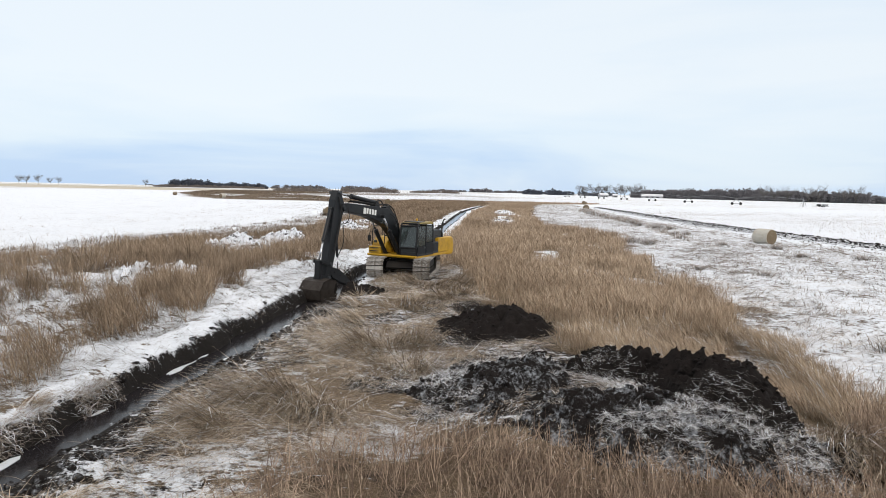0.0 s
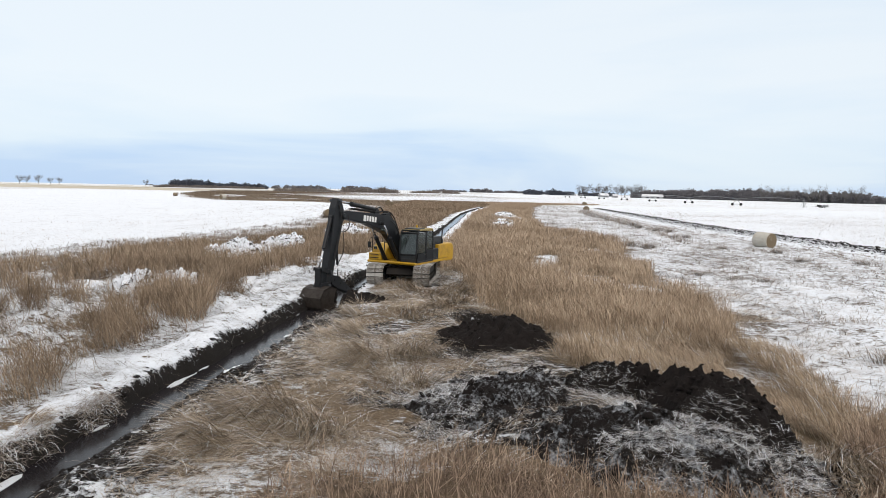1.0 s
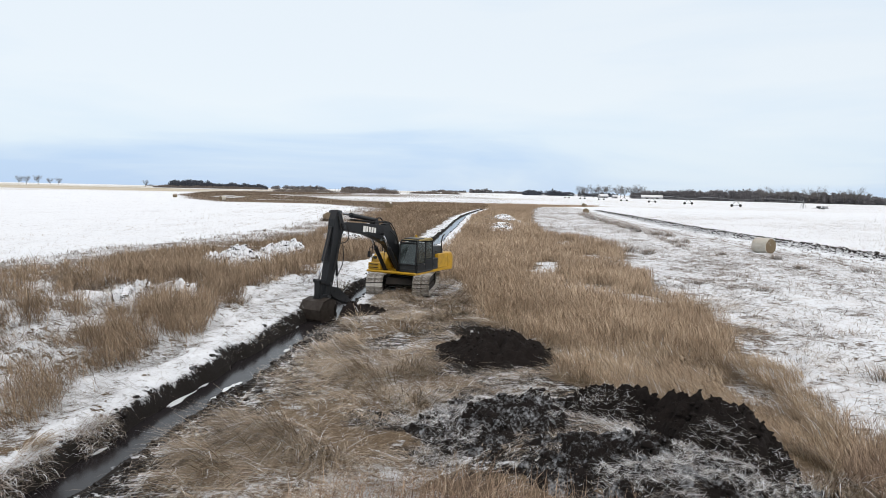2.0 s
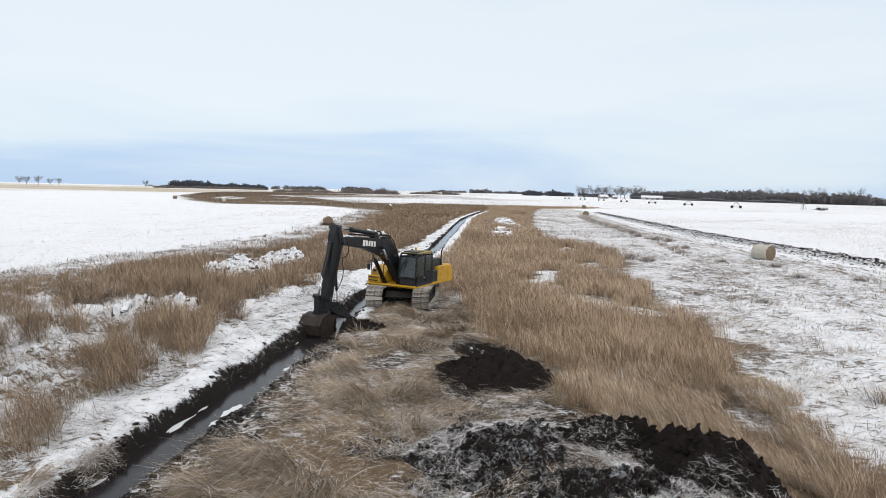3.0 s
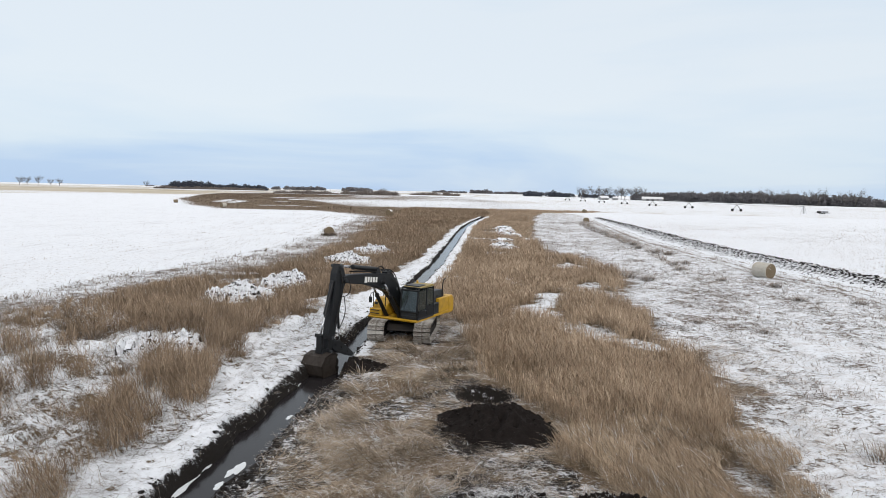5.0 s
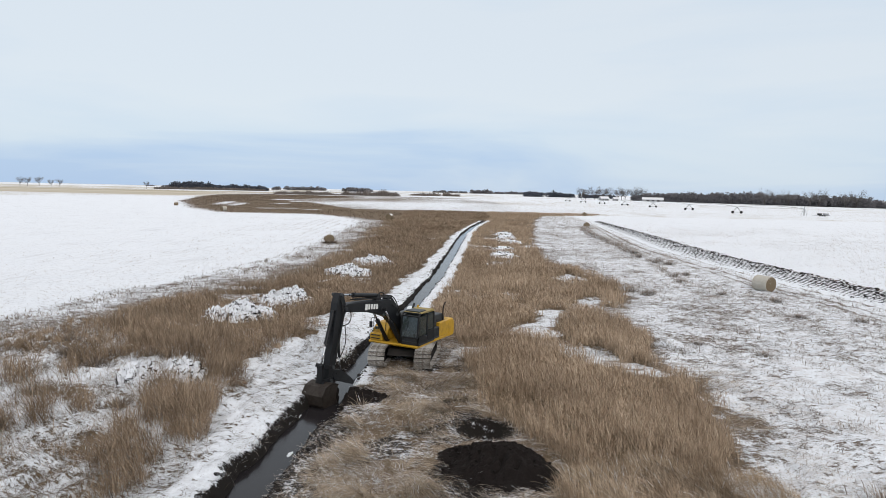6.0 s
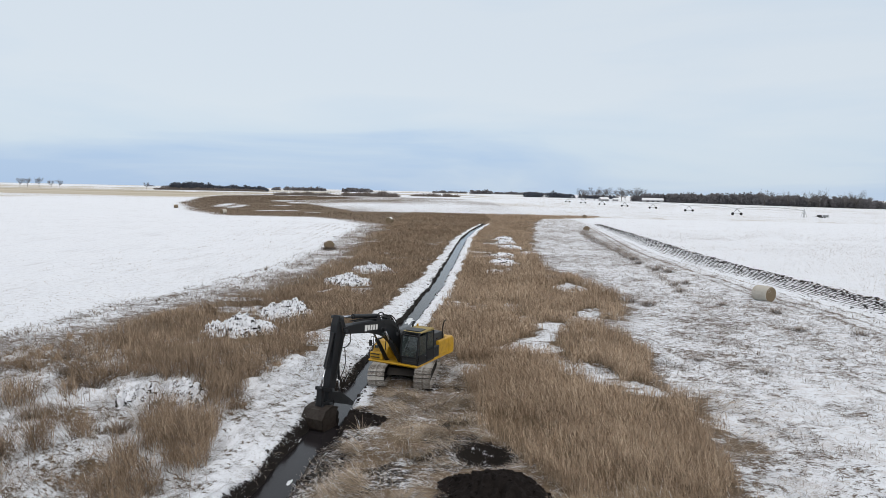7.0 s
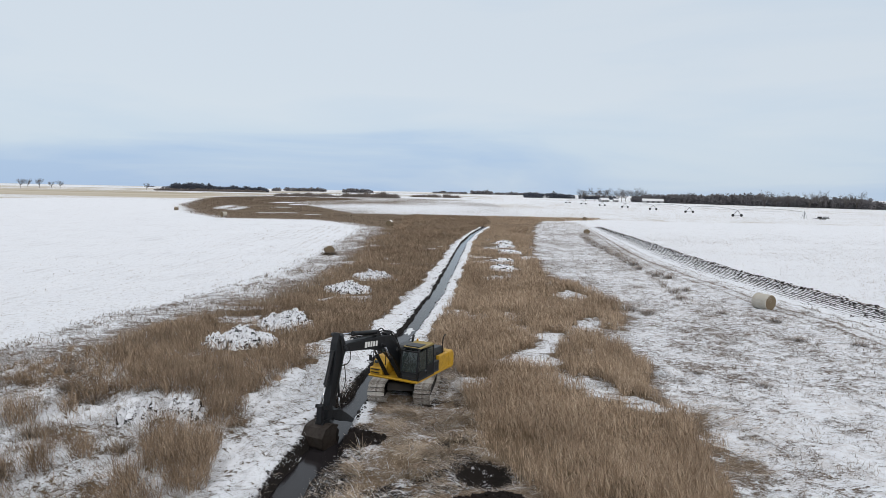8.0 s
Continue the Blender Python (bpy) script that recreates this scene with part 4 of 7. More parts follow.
    rw = slab([(-0.28, 1.66), (0.36, 1.66), (0.32, 2.46), (-0.26, 2.46)], y1 - 0.03, y1 - 0.02)
    part("side_window", rw, M_GLASS, cab).visible_shadow = False
    iw = slab([(-0.28, 1.30), (1.26, 1.45), (1.12, 2.46), (-0.26, 2.48)], y0 + 0.02, y0 + 0.03)
    part("inner_side_window", iw, M_GLASS, cab).visible_shadow = False
    part("rear_window", a_box(-0.325, -0.315, y0 + 0.08, y1 - 0.08, 1.75, 2.40), M_GLASS, cab).visible_shadow = False
    part("rear_wall", a_box(-0.33, -0.30, y0 + 0.06, y1 - 0.06, 1.12, 1.74), M_GREY, cab)
    seat = a_box(0.05, 0.55, 0.66, 1.16, 1.45, 1.58, bevel=0.04)
    box_bm(seat, 0.0, 0.14, 0.66, 1.16, 1.56, 2.20, bevel=0.05)
    box_bm(seat, 0.01, 0.12, 0.80, 1.02, 2.20, 2.38, bevel=0.04)
    box_bm(seat, 0.12, 0.5, 0.72, 1.10, 1.20, 1.46, bevel=0.02)
    part("seat", seat, M_SEAT, cab)
    for y in (0.58, 1.24):
        con = a_box(0.15, 0.75, y - 0.07, y + 0.07, 1.30, 1.68, bevel=0.03)
        rod_bm(con, (0.68, y, 1.66), (0.72, y, 1.90), 0.02, 8)
        part("console", con, M_SEAT, cab)
    part("monitor", a_box(1.0, 1.05, 0.50, 0.72, 1.72, 1.92, bevel=0.01), M_SEAT, cab)
    hose([(1.30, 0.62, 1.5), (1.27, 0.8, 2.0), (1.27, 0.86, 2.2)], 0.012, cab, "wiper")
    # boom
    before = set(ex.children_recursive)
    by0, by1 = -0.34, 0.12
    mid = (by0 + by1) / 2
    FOOT, TIP = (0.38, 1.22), (5.58, 3.66)
    boom_out = [(0.20, 1.10), (0.52, 1.08), (1.30, 2.06), (1.85, 2.55), (2.35, 2.80), (3.6, 3.20), (5.50, 3.50), (5.74, 3.62), (5.66, 3.80), (5.3, 3.84),
                (3.4, 3.70), (2.3, 3.55), (1.75, 3.42), (1.30, 3.14), (0.80, 2.36), (0.18, 1.36)]
    boom = part("boom", slab(boom_out, by0, by1, 0.025), M_BLACK, ex, "black steel boom with plain white marking")
    for x, z in (FOOT, TIP, (2.62, 3.2), (1.2, 2.55)):
        part("pin", a_rod((x, by0 - 0.06, z), (x, by1 + 0.06, z), 0.085, 14), M_GREY, boom)
    m_sur = Matrix.Translation((3.5, by1 + 0.006, 3.45)) @ Matrix.Rotation(-0.13, 4, "Y")
    for k, w in enumerate((0.20, 0.15, 0.15, 0.16, 0.15)):
        x = 0.47 - k * 0.225
        part("marking", moved(a_box(x - w / 2, x + w / 2, -0.004, 0.006, -0.13 - (0.03 if k == 0 else 0), 0.11, bevel=0.002), m_sur), M_WHITE, boom, "plain white bar of the marking")
    part("boom_bracket", a_box(1.55, 2.0, by0 + 0.08, by1 - 0.08, 3.42, 3.56, bevel=0.02), M_BLACK, boom)
    part("boom_lamp", a_box(2.5, 2.62, by1, by1 + 0.12, 2.86, 2.98, bevel=0.02), M_GLASS, boom)
    for k, off in enumerate((-0.26, -0.16, -0.06, 0.04)):
        lift = 0.04 + 0.03 * (k % 2)
        hose([(0.55, off, 1.95), (0.95, off, 2.75 + lift), (1.5, off, 3.42 + lift), (1.95, off, 3.60 + lift), (2.7, off, 3.66 + lift), (3.6, off, 3.76 + lift), (4.7, off, 3.86 + lift)], 0.026, boom)
    hose([(0.9, by1 + 0.05, 1.6), (1.0, by1 + 0.12, 2.1), (1.4, by1 + 0.1, 2.9), (1.8, by1 + 0.06, 3.2)], 0.024, boom)
    hose([(2.0, -0.1, 3.62), (2.25, -0.1, 3.86), (2.5, -0.1, 3.9), (2.75, -0.12, 3.78)], 0.03, boom)
    for y in (by0 - 0.15, by1 + 0.15):
        cylinder(ex, (1.10, 1.12), (2.62, 3.20), y, 0.095, 0.62, "boom_cylinder")
    cylinder(ex, (2.75, 3.84), (5.86, 4.28), mid, 0.10, 0.62, "arm_cylinder")
    part("cylinder_bracket", slab([(2.5, 3.55), (3.0, 3.62), (2.82, 3.92), (2.66, 3.9)], mid - 0.14, mid + 0.14, 0.02), M_BLACK, boom)
    # arm
    sy0, sy1 = mid - 0.17, mid + 0.17
    arm_out = [(5.70, 4.34), (5.92, 4.38), (6.12, 3.98), (6.20, 3.55), (7.02, 0.80), (6.86, 0.62), (6.66, 0.68), (5.62, 3.30), (5.42, 3.55), (5.46, 3.80)]
    arm = part("arm", tuck(slab(arm_out, sy0, sy1, 0.025)), M_BLACK, ex, "black steel dipper arm")
    for x, z in ((5.58, 3.66), (5.86, 4.28), (6.62, 0.74), (6.52, 1.30)):
        part("pin", a_rod((x, sy0 - 0.12, z), (x, sy1 + 0.12, z), 0.075, 14), M_GREY, arm)
    cheek = slab([(5.40, 3.62), (5.62, 3.42), (5.9, 3.70), (5.72, 4.05), (5.5, 3.92)], by0 + 0.04, by0 + 0.10, 0.01)
    part("cheek_plate", cheek, M_BLACK, arm)
    cylinder(ex, (6.20, 3.60), (7.04, 1.46), mid, 0.085, 0.60, "bucket_cylinder")
    hose([(5.9, sy1 + 0.02, 4.1), (5.75, sy1 + 0.06, 3.4), (6.0, sy1 + 0.05, 2.6), (6.3, sy1 + 0.04, 1.8)], 0.022, arm)
    hose([(5.3, sy1 + 0.03, 3.75), (5.25, sy1 + 0.1, 3.2), (5.45, sy1 + 0.1, 3.0), (5.8, sy1 + 0.05, 2.95)], 0.022, arm)
    hose([(5.55, sy1, 2.9), (5.65, sy1 + 0.1, 2.2), (6.0, sy1 + 0.06, 1.6)], 0.018, arm)
    for y in (mid - 0.22, mid + 0.22):
        part("link", tuck(slab([(6.62, 1.36), (6.74, 1.20), (7.28, 1.40), (7.22, 1.54)], y - 0.025, y + 0.025, 0.01)), M_BLACK, ex)
    part("link", tuck(slab([(7.12, 1.50), (7.30, 1.50), (7.38, 0.72), (7.20, 0.68)], mid - 0.13, mid + 0.13, 0.02)), M_BLACK, ex)
    # thumb, folded under the arm
    thumb = tuck(slab([(6.66, 0.98), (6.50, 1.16), (6.0, 1.02), (5.35, 0.55), (5.02, 0.28), (5.16, 0.16), (5.60, 0.36), (6.10, 0.52), (6.55, 0.74)], mid - 0.22, mid - 0.16, 0.01))
    th = part("thumb", thumb, M_BLACK, ex, "black toothed hydraulic thumb")
    for off in (-0.02, 0.12):
        part("thumb_plate", tuck(slab([(6.66, 0.98), (6.50, 1.16), (6.0, 1.02), (5.35, 0.55), (5.02, 0.28), (5.16, 0.16), (5.60, 0.36), (6.10, 0.52), (6.55, 0.74)], mid + off, mid + off + 0.06, 0.01)), M_BLACK, th)
    for x, z in ((5.5, 0.47), (5.95, 0.74), (6.35, 0.93)):
        part("cross_bar", tuck(a_rod((x, mid - 0.24, z), (x, mid + 0.20, z), 0.05, 10)), M_BLACK, th)
    cylinder(ex, (5.80, 2.30), (5.68, 0.98), mid, 0.055, 0.55, "thumb_cylinder")
    # bucket: curled shell with side plates, open towards the tracks
    curve_pts = [(6.70, 0.62), (7.25, 0.78), (7.85, 0.66), (8.18, 0.28), (8.15, -0.20), (7.80, -0.56), (7.25, -0.70), (6.62, -0.66)]
    bw = 0.66
    shell = slab(curve_pts + [(x - 0.02, z + (0.02 if z < 0 else -0.02)) for x, z in [(p[0] * 0.95 + 0.36, p[1] * 0.93) for p in curve_pts[::-1]]], mid - bw, mid + bw)
    bucket = part("bucket", small(shell), M_BUCKET, ex, "muddy steel digging bucket", smooth=False)
    side_out = curve_pts + [(6.72, -0.45), (6.95, 0.0), (6.85, 0.40)]
    for y in (mid - bw, mid + bw - 0.035):
        part("side_plate", small(slab(side_out, y, y + 0.035, 0.008)), M_BUCKET, bucket)
    for y in (mid - 0.24, mid + 0.18):
        part("ear", small(slab([(6.68, 0.58), (6.76, 0.90), (6.98, 0.90), (7.18, 0.92), (7.44, 0.92), (7.58, 0.70), (7.2, 0.72)], y, y + 0.06, 0.012)), M_BLACK, bucket)
    # added dark block that stands in for the shade inside the bucket
    load = slab([(x * 0.96 + 0.29, z * 0.95) for x, z in curve_pts] + [(6.66, -0.50), (6.60, -0.20), (6.66, 0.06), (6.62, 0.30), (6.78, 0.50)], mid - bw + 0.04, mid + bw - 0.04)
    bmesh.ops.subdivide_edges(load, edges=list(load.edges), cuts=3, use_grid_fill=True)
    rr = random.Random(3)
    for v in load.verts:
        if v.co.x < 7.0:
            v.co += Vector((rr.uniform(-0.09, 0.05), 0, rr.uniform(-0.04, 0.04)))
    part("dark_fill", small(load), M_SOIL, bucket, "black soil-coloured fill in place of the bucket's shaded inside")
    for k in range(5):
        y = mid - bw + 0.06 + k * (2 * bw - 0.12) / 4
        part("tooth", small(slab([(6.74, -0.62), (6.74, -0.72), (6.50, -0.69), (6.30, -0.62), (6.50, -0.63)], y - 0.055, y + 0.055, 0.01)), M_STEEL, bucket)
    for k in range(3):
        part("wear_strip", small(a_box(7.6, 8.0, mid - 0.45 + 0.4 * k, mid - 0.37 + 0.4 * k, -0.68, -0.52, bevel=0.01)), M_BUCKET, bucket)
    # the whole front lowered on its boom foot
    for ob in set(ex.children_recursive) - before:
        for v in ob.data.vertices:
            v.co.z -= 0.26 * min(1.0, max(0.0, (v.co.x - 0.3) / 2.4))
            v.co.x = 0.3 + (v.co.x - 0.3) * (0.965 if v.co.x > 0.3 else 1.0)
    return ex


def thing_part(name, parent):
    """A part that is itself made of pieces: its floor plate carries them."""
    bm = a_box(-0.30, 1.20, 0.46, 1.36, 1.052, 1.075, bevel=0.004)
    return part(name, bm, M_GREY, parent)


def loop_point(s, half, rad, straight, arc):
    """A point of the track's loop at length s: x, z and the turn of the shoe."""
    zc = 0.46
    total = 2 * straight + 2 * arc
    s %= total
    if s < straight:
        return -half + s, zc + rad, 0.0
    s -= straight
    if s < arc:
        a = s / rad
        return half + rad * math.sin(a), zc + rad * math.cos(a), -a
    s -= arc
    if s < straight:
        return half - s, zc - rad, -math.pi
    a = (s - straight) / rad
    return -half - rad * math.sin(a), zc - rad * math.cos(a), -math.pi - a


excavator()


# ------------------------------------------------------------ reeds and grass
rng = np.random.default_rng(7)


def ribbons(base, heading, length, lean, bend, width, flat=0.0):
    """Blades as tapered ribbons. base: N x 3; lean: radians from upright at the foot; bend: added by the tip. Returns vertices, triangles."""
    n = len(base)
    h = np.stack([np.cos(heading), np.sin(heading), np.zeros(n)], 1)
    face = heading + np.pi / 2 + rng.uniform(-0.9, 0.9, n)
    side = np.stack([np.cos(face), np.sin(face), np.zeros(n)], 1) * (width / 2)[:, None]
    up = np.array([0, 0, 1.0])

    def along(a):
        return h * np.sin(a)[:, None] + up * np.cos(a)[:, None]
    p1 = base + along(lean + bend * 0.25) * (length * 0.5)[:, None]
    p2 = p1 + along(lean + bend) * (length * 0.5)[:, None]
    verts = np.stack([base - side, base + side, p1 - side * 0.8, p1 + side * 0.8, p2], 1).reshape(-1, 3)
    k = (np.arange(n) * 5)[:, None]
    tris = np.concatenate([k + [0, 1, 3], k + [0, 3, 2], k + [2, 3, 4]])
    return verts, tris


def join(pieces):
    vs, ts, off = [], [], 0
    for v, t in pieces:
        vs.append(v), ts.append(t + off)
        off += len(v)
    return np.concatenate(vs), np.concatenate(ts)


def scatter(x0, x1, y0, y1, per_m2):
    n = int((x1 - x0) * (y1 - y0) * per_m2)
    return rng.uniform(x0, x1, n), rng.uniform(y0, y1, n)


HEAPS = [(-4.1, 25.0, 1.5, 1.0), (1.5, 19.0, 2.2, 1.9), (3.0, 12.2, 2.4, 1.8), (4.9, 11.0, 2.2, 1.6), (1.1, 12.9, 2.0, 2.4), (4.0, 10.0, 2.9, 1.5), (2.0, 10.8, 1.8, 1.5)]
PILES = [(-13.7, 40.4, 2.6, 1.7, 1.0), (-12.6, 46.6, 1.8, 2.4, 1.0), (-10.7, 62.9, 2.4, 1.5, 0.9), (-9.6, 71.9, 2.6, 1.5, 0.9), (-12.7, 27.0, 1.8, 1.4, 0.85)]


def keep_clear(x, y):
    """1 where nothing stands in the way of reeds."""
    k = np.ones(x.shape)
    d = x - ditch_x(y)
    w = strip_w(y) + (fbm(x * 0.5, y * 0.5, 21) - 0.5) * 1.6
    k *= 1 - ((d > -w) & (d < np.where(y > 34.5, 2.3, 1.7) + (fbm(x * 0.6, y * 0.6, 23, 3) - 0.5) * 1.0) & (y < 184))
    k *= 1 - ((np.abs(x - EX) < 2.0) & (y > 28.6) & (y < 34.6))
    for hx, hy, rx, ry in HEAPS:
        k *= ((x - hx) / rx) ** 2 + ((y - hy) / ry) ** 2 > 1
    for hx, hy, rx, ry, _ in PILES:
        k *= ((x - hx) / rx) ** 2 + ((y - hy + 0.5) / (ry + 0.7)) ** 2 > 0.9
    for hx, hy in STREAK_PILES:
        k *= ((x - hx) / 2.2) ** 2 + ((y - hy + 1.2) / 2.6) ** 2 > 1
    k *= ((x - 1.25) / 1.05) ** 2 + ((y - 22.5) / 1.05) ** 2 > 1
    return k


def reed_chance(x, y):
    """How thickly reeds stand, 0 to 1."""
    n1, n2 = fbm(x * 0.33, y * 0.33, 51), fbm(x * 0.09, y * 0.09, 61)
    d = x - ditch_x(y)
    east = reed_east(y) - x + (fbm(x * 0.25, y * 0.25, 31) - 0.5) * -2.5 - (fbm(x * 0.8, y * 0.55, 35, 3) - 0.5) * 3
    west = x - field_edge(y)
    c = np.where((east > 0) & (west > 0) & (y < 266), 1.0, 0.0)
    c *= np.where(d < 0, sstep(west + (n2 - 0.5) * 8, 3.5, 8.0), 1.0) * sstep(east, -0.3, 0.7)
    # broken, snowy ground on the west side near by
    broken = (d < 0) * (1 - sstep(y, 31, 38))
    c = c * (1 - broken) + broken * (0.012 + 0.988 * west_clumps(x, y)) * (west > 0)
    c *= 1 - (d > 0) * sstep(inside(x, y, TRAMPLED), -0.1, 0.3)
    c *= 1 - sstep(patches(x, y), 0.34, 0.56) * (1 - broken)
    c *= np.maximum(0.25 + 0.75 * sstep(n1, 0.34, 0.54), 0.85 * broken)
    return c * keep_clear(x, y)


SWATH = [(3.4, 18.4), (6.2, 19.6), (9.0, 17.8), (8.5, 14.0), (7.8, 11.8), (7.0, 11.2), (5.4, 13.6)]
STREAK_PILES = [(6.4, 84), (6.6, 92.5), (8.8, 107), (9.3, 118), (9.6, 127)]


def reed_beds():
    bands = [(-18, 5.5, 16), (5.5, 14, 190), (14, 24, 190), (24, 36, 135), (36, 52, 72), (52, 75, 36), (75, 110, 19), (110, 170, 9), (170, 266, 5)]
    for name, sign, label in (("reed_bed_east", 1, "dense standing tan reeds east of the ditch"), ("reed_bed_west", -1, "patchy standing tan reeds west of the ditch"), ("brown_weeds", 2, "brown weed stems with pale seed heads")):
        out, heads = [], []
        for y0, y1, per in bands:
            x, y = scatter(-30, 66 if y0 > 160 else 44, y0, y1, per)
            front = y + (fbm(x * 0.4, y * 0.4, 161, 3) - 0.5) * 3 < 10.6
            thin = 0.62 + 0.38 * sstep(fbm(x * 0.55, y * 0.55, 261, 3), 0.40, 0.60) if sign == 2 else 1.0
            ok = ((x - ditch_x(y)) * sign > 0) & (rng.random(len(x)) < reed_chance(x, y) * thin) & ((front == (sign == 2)) | (sign < 0))
            x, y = x[ok], y[ok]
            if not len(x):
                continue
            far = np.where(y < 5.5, 3.0, np.maximum(1, y / 15))
            z = height(x, y)
            tall = (0.90 + 0.50 * fbm(x * 0.2, y * 0.2, 71)) * np.where(sign == 1, 0.86, 1.0) * np.clip(0.75 + 0.02 * (y - 8), 0.7, 1.0)
            tall *= np.where(sign != 1, 0.55 + 0.8 * fbm(x * 0.7, y * 0.7, 73, 3), 0.74 + 0.44 * fbm(x * 0.5, y * 0.5, 73, 3))
            tall *= 1 - 0.35 * sstep(y, 70, 170)
            tall *= 1 + 0.22 * (sign < 0) * (y < 38)
            tall *= 1 - 0.35 * (sign < 0) * (1 - sstep(x - field_edge(y), 2, 8))
            sway = 0.5 + fbm(x * 0.12, y * 0.12, 81) * 4.5
            n = len(x)
            base = np.stack([x, y, z - 0.03], 1)
            # a swath pressed over towards the dumped soil
            swath = sstep(inside(x, y, SWATH) + (fbm(x * 0.8, y * 0.8, 77, 3) - 0.5) * 1.2, -0.2, 0.5) * (sign != -1)
            sway = sway * (1 - swath) + (2.3 + (fbm(x * 0.7, y * 0.7, 85, 3) - 0.5) * 3.0) * swath
            rim = np.exp(-((inside(x, y, SWATH) + (fbm(x * 0.8, y * 0.8, 77, 3) - 0.5) * 0.8 - 0.1) / 0.42) ** 2) * (sign == 1) * (y > 13.5) * (y < 21)
            tall = tall * (1 - 0.42 * swath) * (1 - 0.6 * rim)
            push = 0.30 * swath
            # stem
            out.append(ribbons(base, sway + rng.normal(0, 0.9, n) * (1 - 0.35 * swath), tall * rng.uniform(0.55, 1.12, n), np.abs(rng.normal(0.2, 0.28, n) if sign != 1 else rng.normal(0.11, 0.13, n)) + push, rng.uniform(0.0, 1.0 if sign != 1 else 0.35, n) + 0.6 * push, 0.0078 * far ** 0.75 * rng.uniform(0.7, 1.3, n)))
            # leaves
            for share, lo, hi in (((1.0, 0.1, 0.5), (1.0, 0.15, 0.6), (0.8, 0.2, 0.8)) if sign == 1 else ((1.0, 0.15, 0.45), (0.8, 0.3, 0.75))):
                q = rng.random(n) < share
                b = base[q] + np.stack([rng.normal(0, 0.05, q.sum()), rng.normal(0, 0.05, q.sum()), tall[q] * rng.uniform(0.05, 0.68 if sign == 1 else 0.45, q.sum())], 1)
                out.append(ribbons(b, sway[q] + rng.normal(0, 1.5, q.sum()) * (1 - 0.4 * swath[q]), tall[q] * (rng.uniform(0.22, 0.48, q.sum()) if sign == 1 else rng.uniform(0.4, 0.75, q.sum())), rng.uniform(lo, hi, q.sum()) + push[q], rng.uniform(0.1, 1.0 if sign == 1 else 1.3, q.sum()), 0.010 * far[q] ** 0.8 * rng.uniform(0.6, 1.3, q.sum())))
            if y1 <= 24:
                q = rng.random(n) < (0.22 if sign == 2 else 0.03)
                b = base[q] + np.array([0, 0, 1.0]) * (tall[q] * 0.95)[:, None]
                heads.append(ribbons(b, rng.uniform(0, 6.28, q.sum()), rng.uniform(0.03, 0.07, q.sum()), rng.uniform(0, 0.7, q.sum()), rng.uniform(0, 0.9, q.sum()), rng.uniform(0.009, 0.017, q.sum())))
        tagged(array_mesh(name, *join(out), {1: M_REED, -1: M_REED_GREY, 2: M_REED_BROWN}[sign]), label, "reeds", kind="stuff")
        if heads:
            tagged(array_mesh("seed_heads_" + {1: "east", -1: "west", 2: "front"}[sign], *join(heads), M_FLUFF), "pale fluffy seed heads on the reeds", "reeds", kind="stuff")


reed_beds()


def west_patch_reeds():
    x, y = scatter(-245, -12, 165, 725, 0.8)
    ok = (inside(x, y, WEST_PATCH) + (fbm(x * 0.06, y * 0.03, 211, 3) - 0.5) * 10 > 1) & (patches(x, y) < 0.35) & (fbm(x * 0.08, y * 0.03, 213, 3) > 0.36)
    x, y = x[ok], y[ok]
    n = len(x)
    base = np.stack([x, y, height(x, y) - 0.05], 1)
    v, t = ribbons(base, rng.uniform(0, 6.28, n), rng.uniform(0.35, 0.85, n) * (0.6 + 0.8 * fbm(x * 0.05, y * 0.02, 215, 3)), rng.uniform(0.2, 1.2, n), rng.uniform(0, 0.6, n), 0.0007 * y * rng.uniform(0.6, 1.5, n))
    tagged(array_mesh("far_reeds", v, t, M_FAR_REED), "distant brown reed and weed patch", "reeds", kind="stuff")


west_patch_reeds()


def lodged_reeds():
    """Flattened reeds in the trampled ground round the digging."""
    out = []
    for y0, y1, per in ((5, 12, 800), (12, 20, 620), (20, 37, 330)):
        x, y = scatter(-6, 7.2, y0, y1, per)
        dens = 0.10 + 0.70 * sstep(fbm(x * 0.8, y * 0.8, 91), 0.46, 0.58)
        dens = dens * (1 - 0.85 * sstep(patches(x, y), 0.25, 0.5))
        ok = (inside(x, y, TRAMPLED) > -0.4) & (rng.random(len(x)) < dens) & (keep_clear(x, y) > 0.5) & (x - ditch_x(y) > np.where(y < 25, 1.7, 1.5) + rng.normal(0, 0.35, len(x)))
        x, y = x[ok], y[ok]
        n = len(x)
        flow = fbm(x * 0.42, y * 0.42, 95, 3) * 12.0 + rng.normal(0, 0.42, n)
        heap = sstep(fbm(x * 0.75, y * 0.75, 97, 3), 0.42, 0.66)
        lift = 0.02 + (0.03 + 0.24 * heap) * rng.random(n)
        base = np.stack([x, y, height(x, y) + lift], 1)
        out.append(ribbons(base, flow, rng.uniform(0.2, 0.75, n), rng.uniform(1.2, 1.62, n) - 0.3 * heap * rng.random(n), rng.uniform(-0.02, 0.5, n), 0.0072 * np.maximum(1, y / 17) * rng.uniform(0.6, 1.4, n)))
    tagged(array_mesh("lodged_reeds", *join(out), M_LODGED), "flattened straw-coloured reeds on trampled ground", "reeds", kind="stuff")


lodged_reeds()


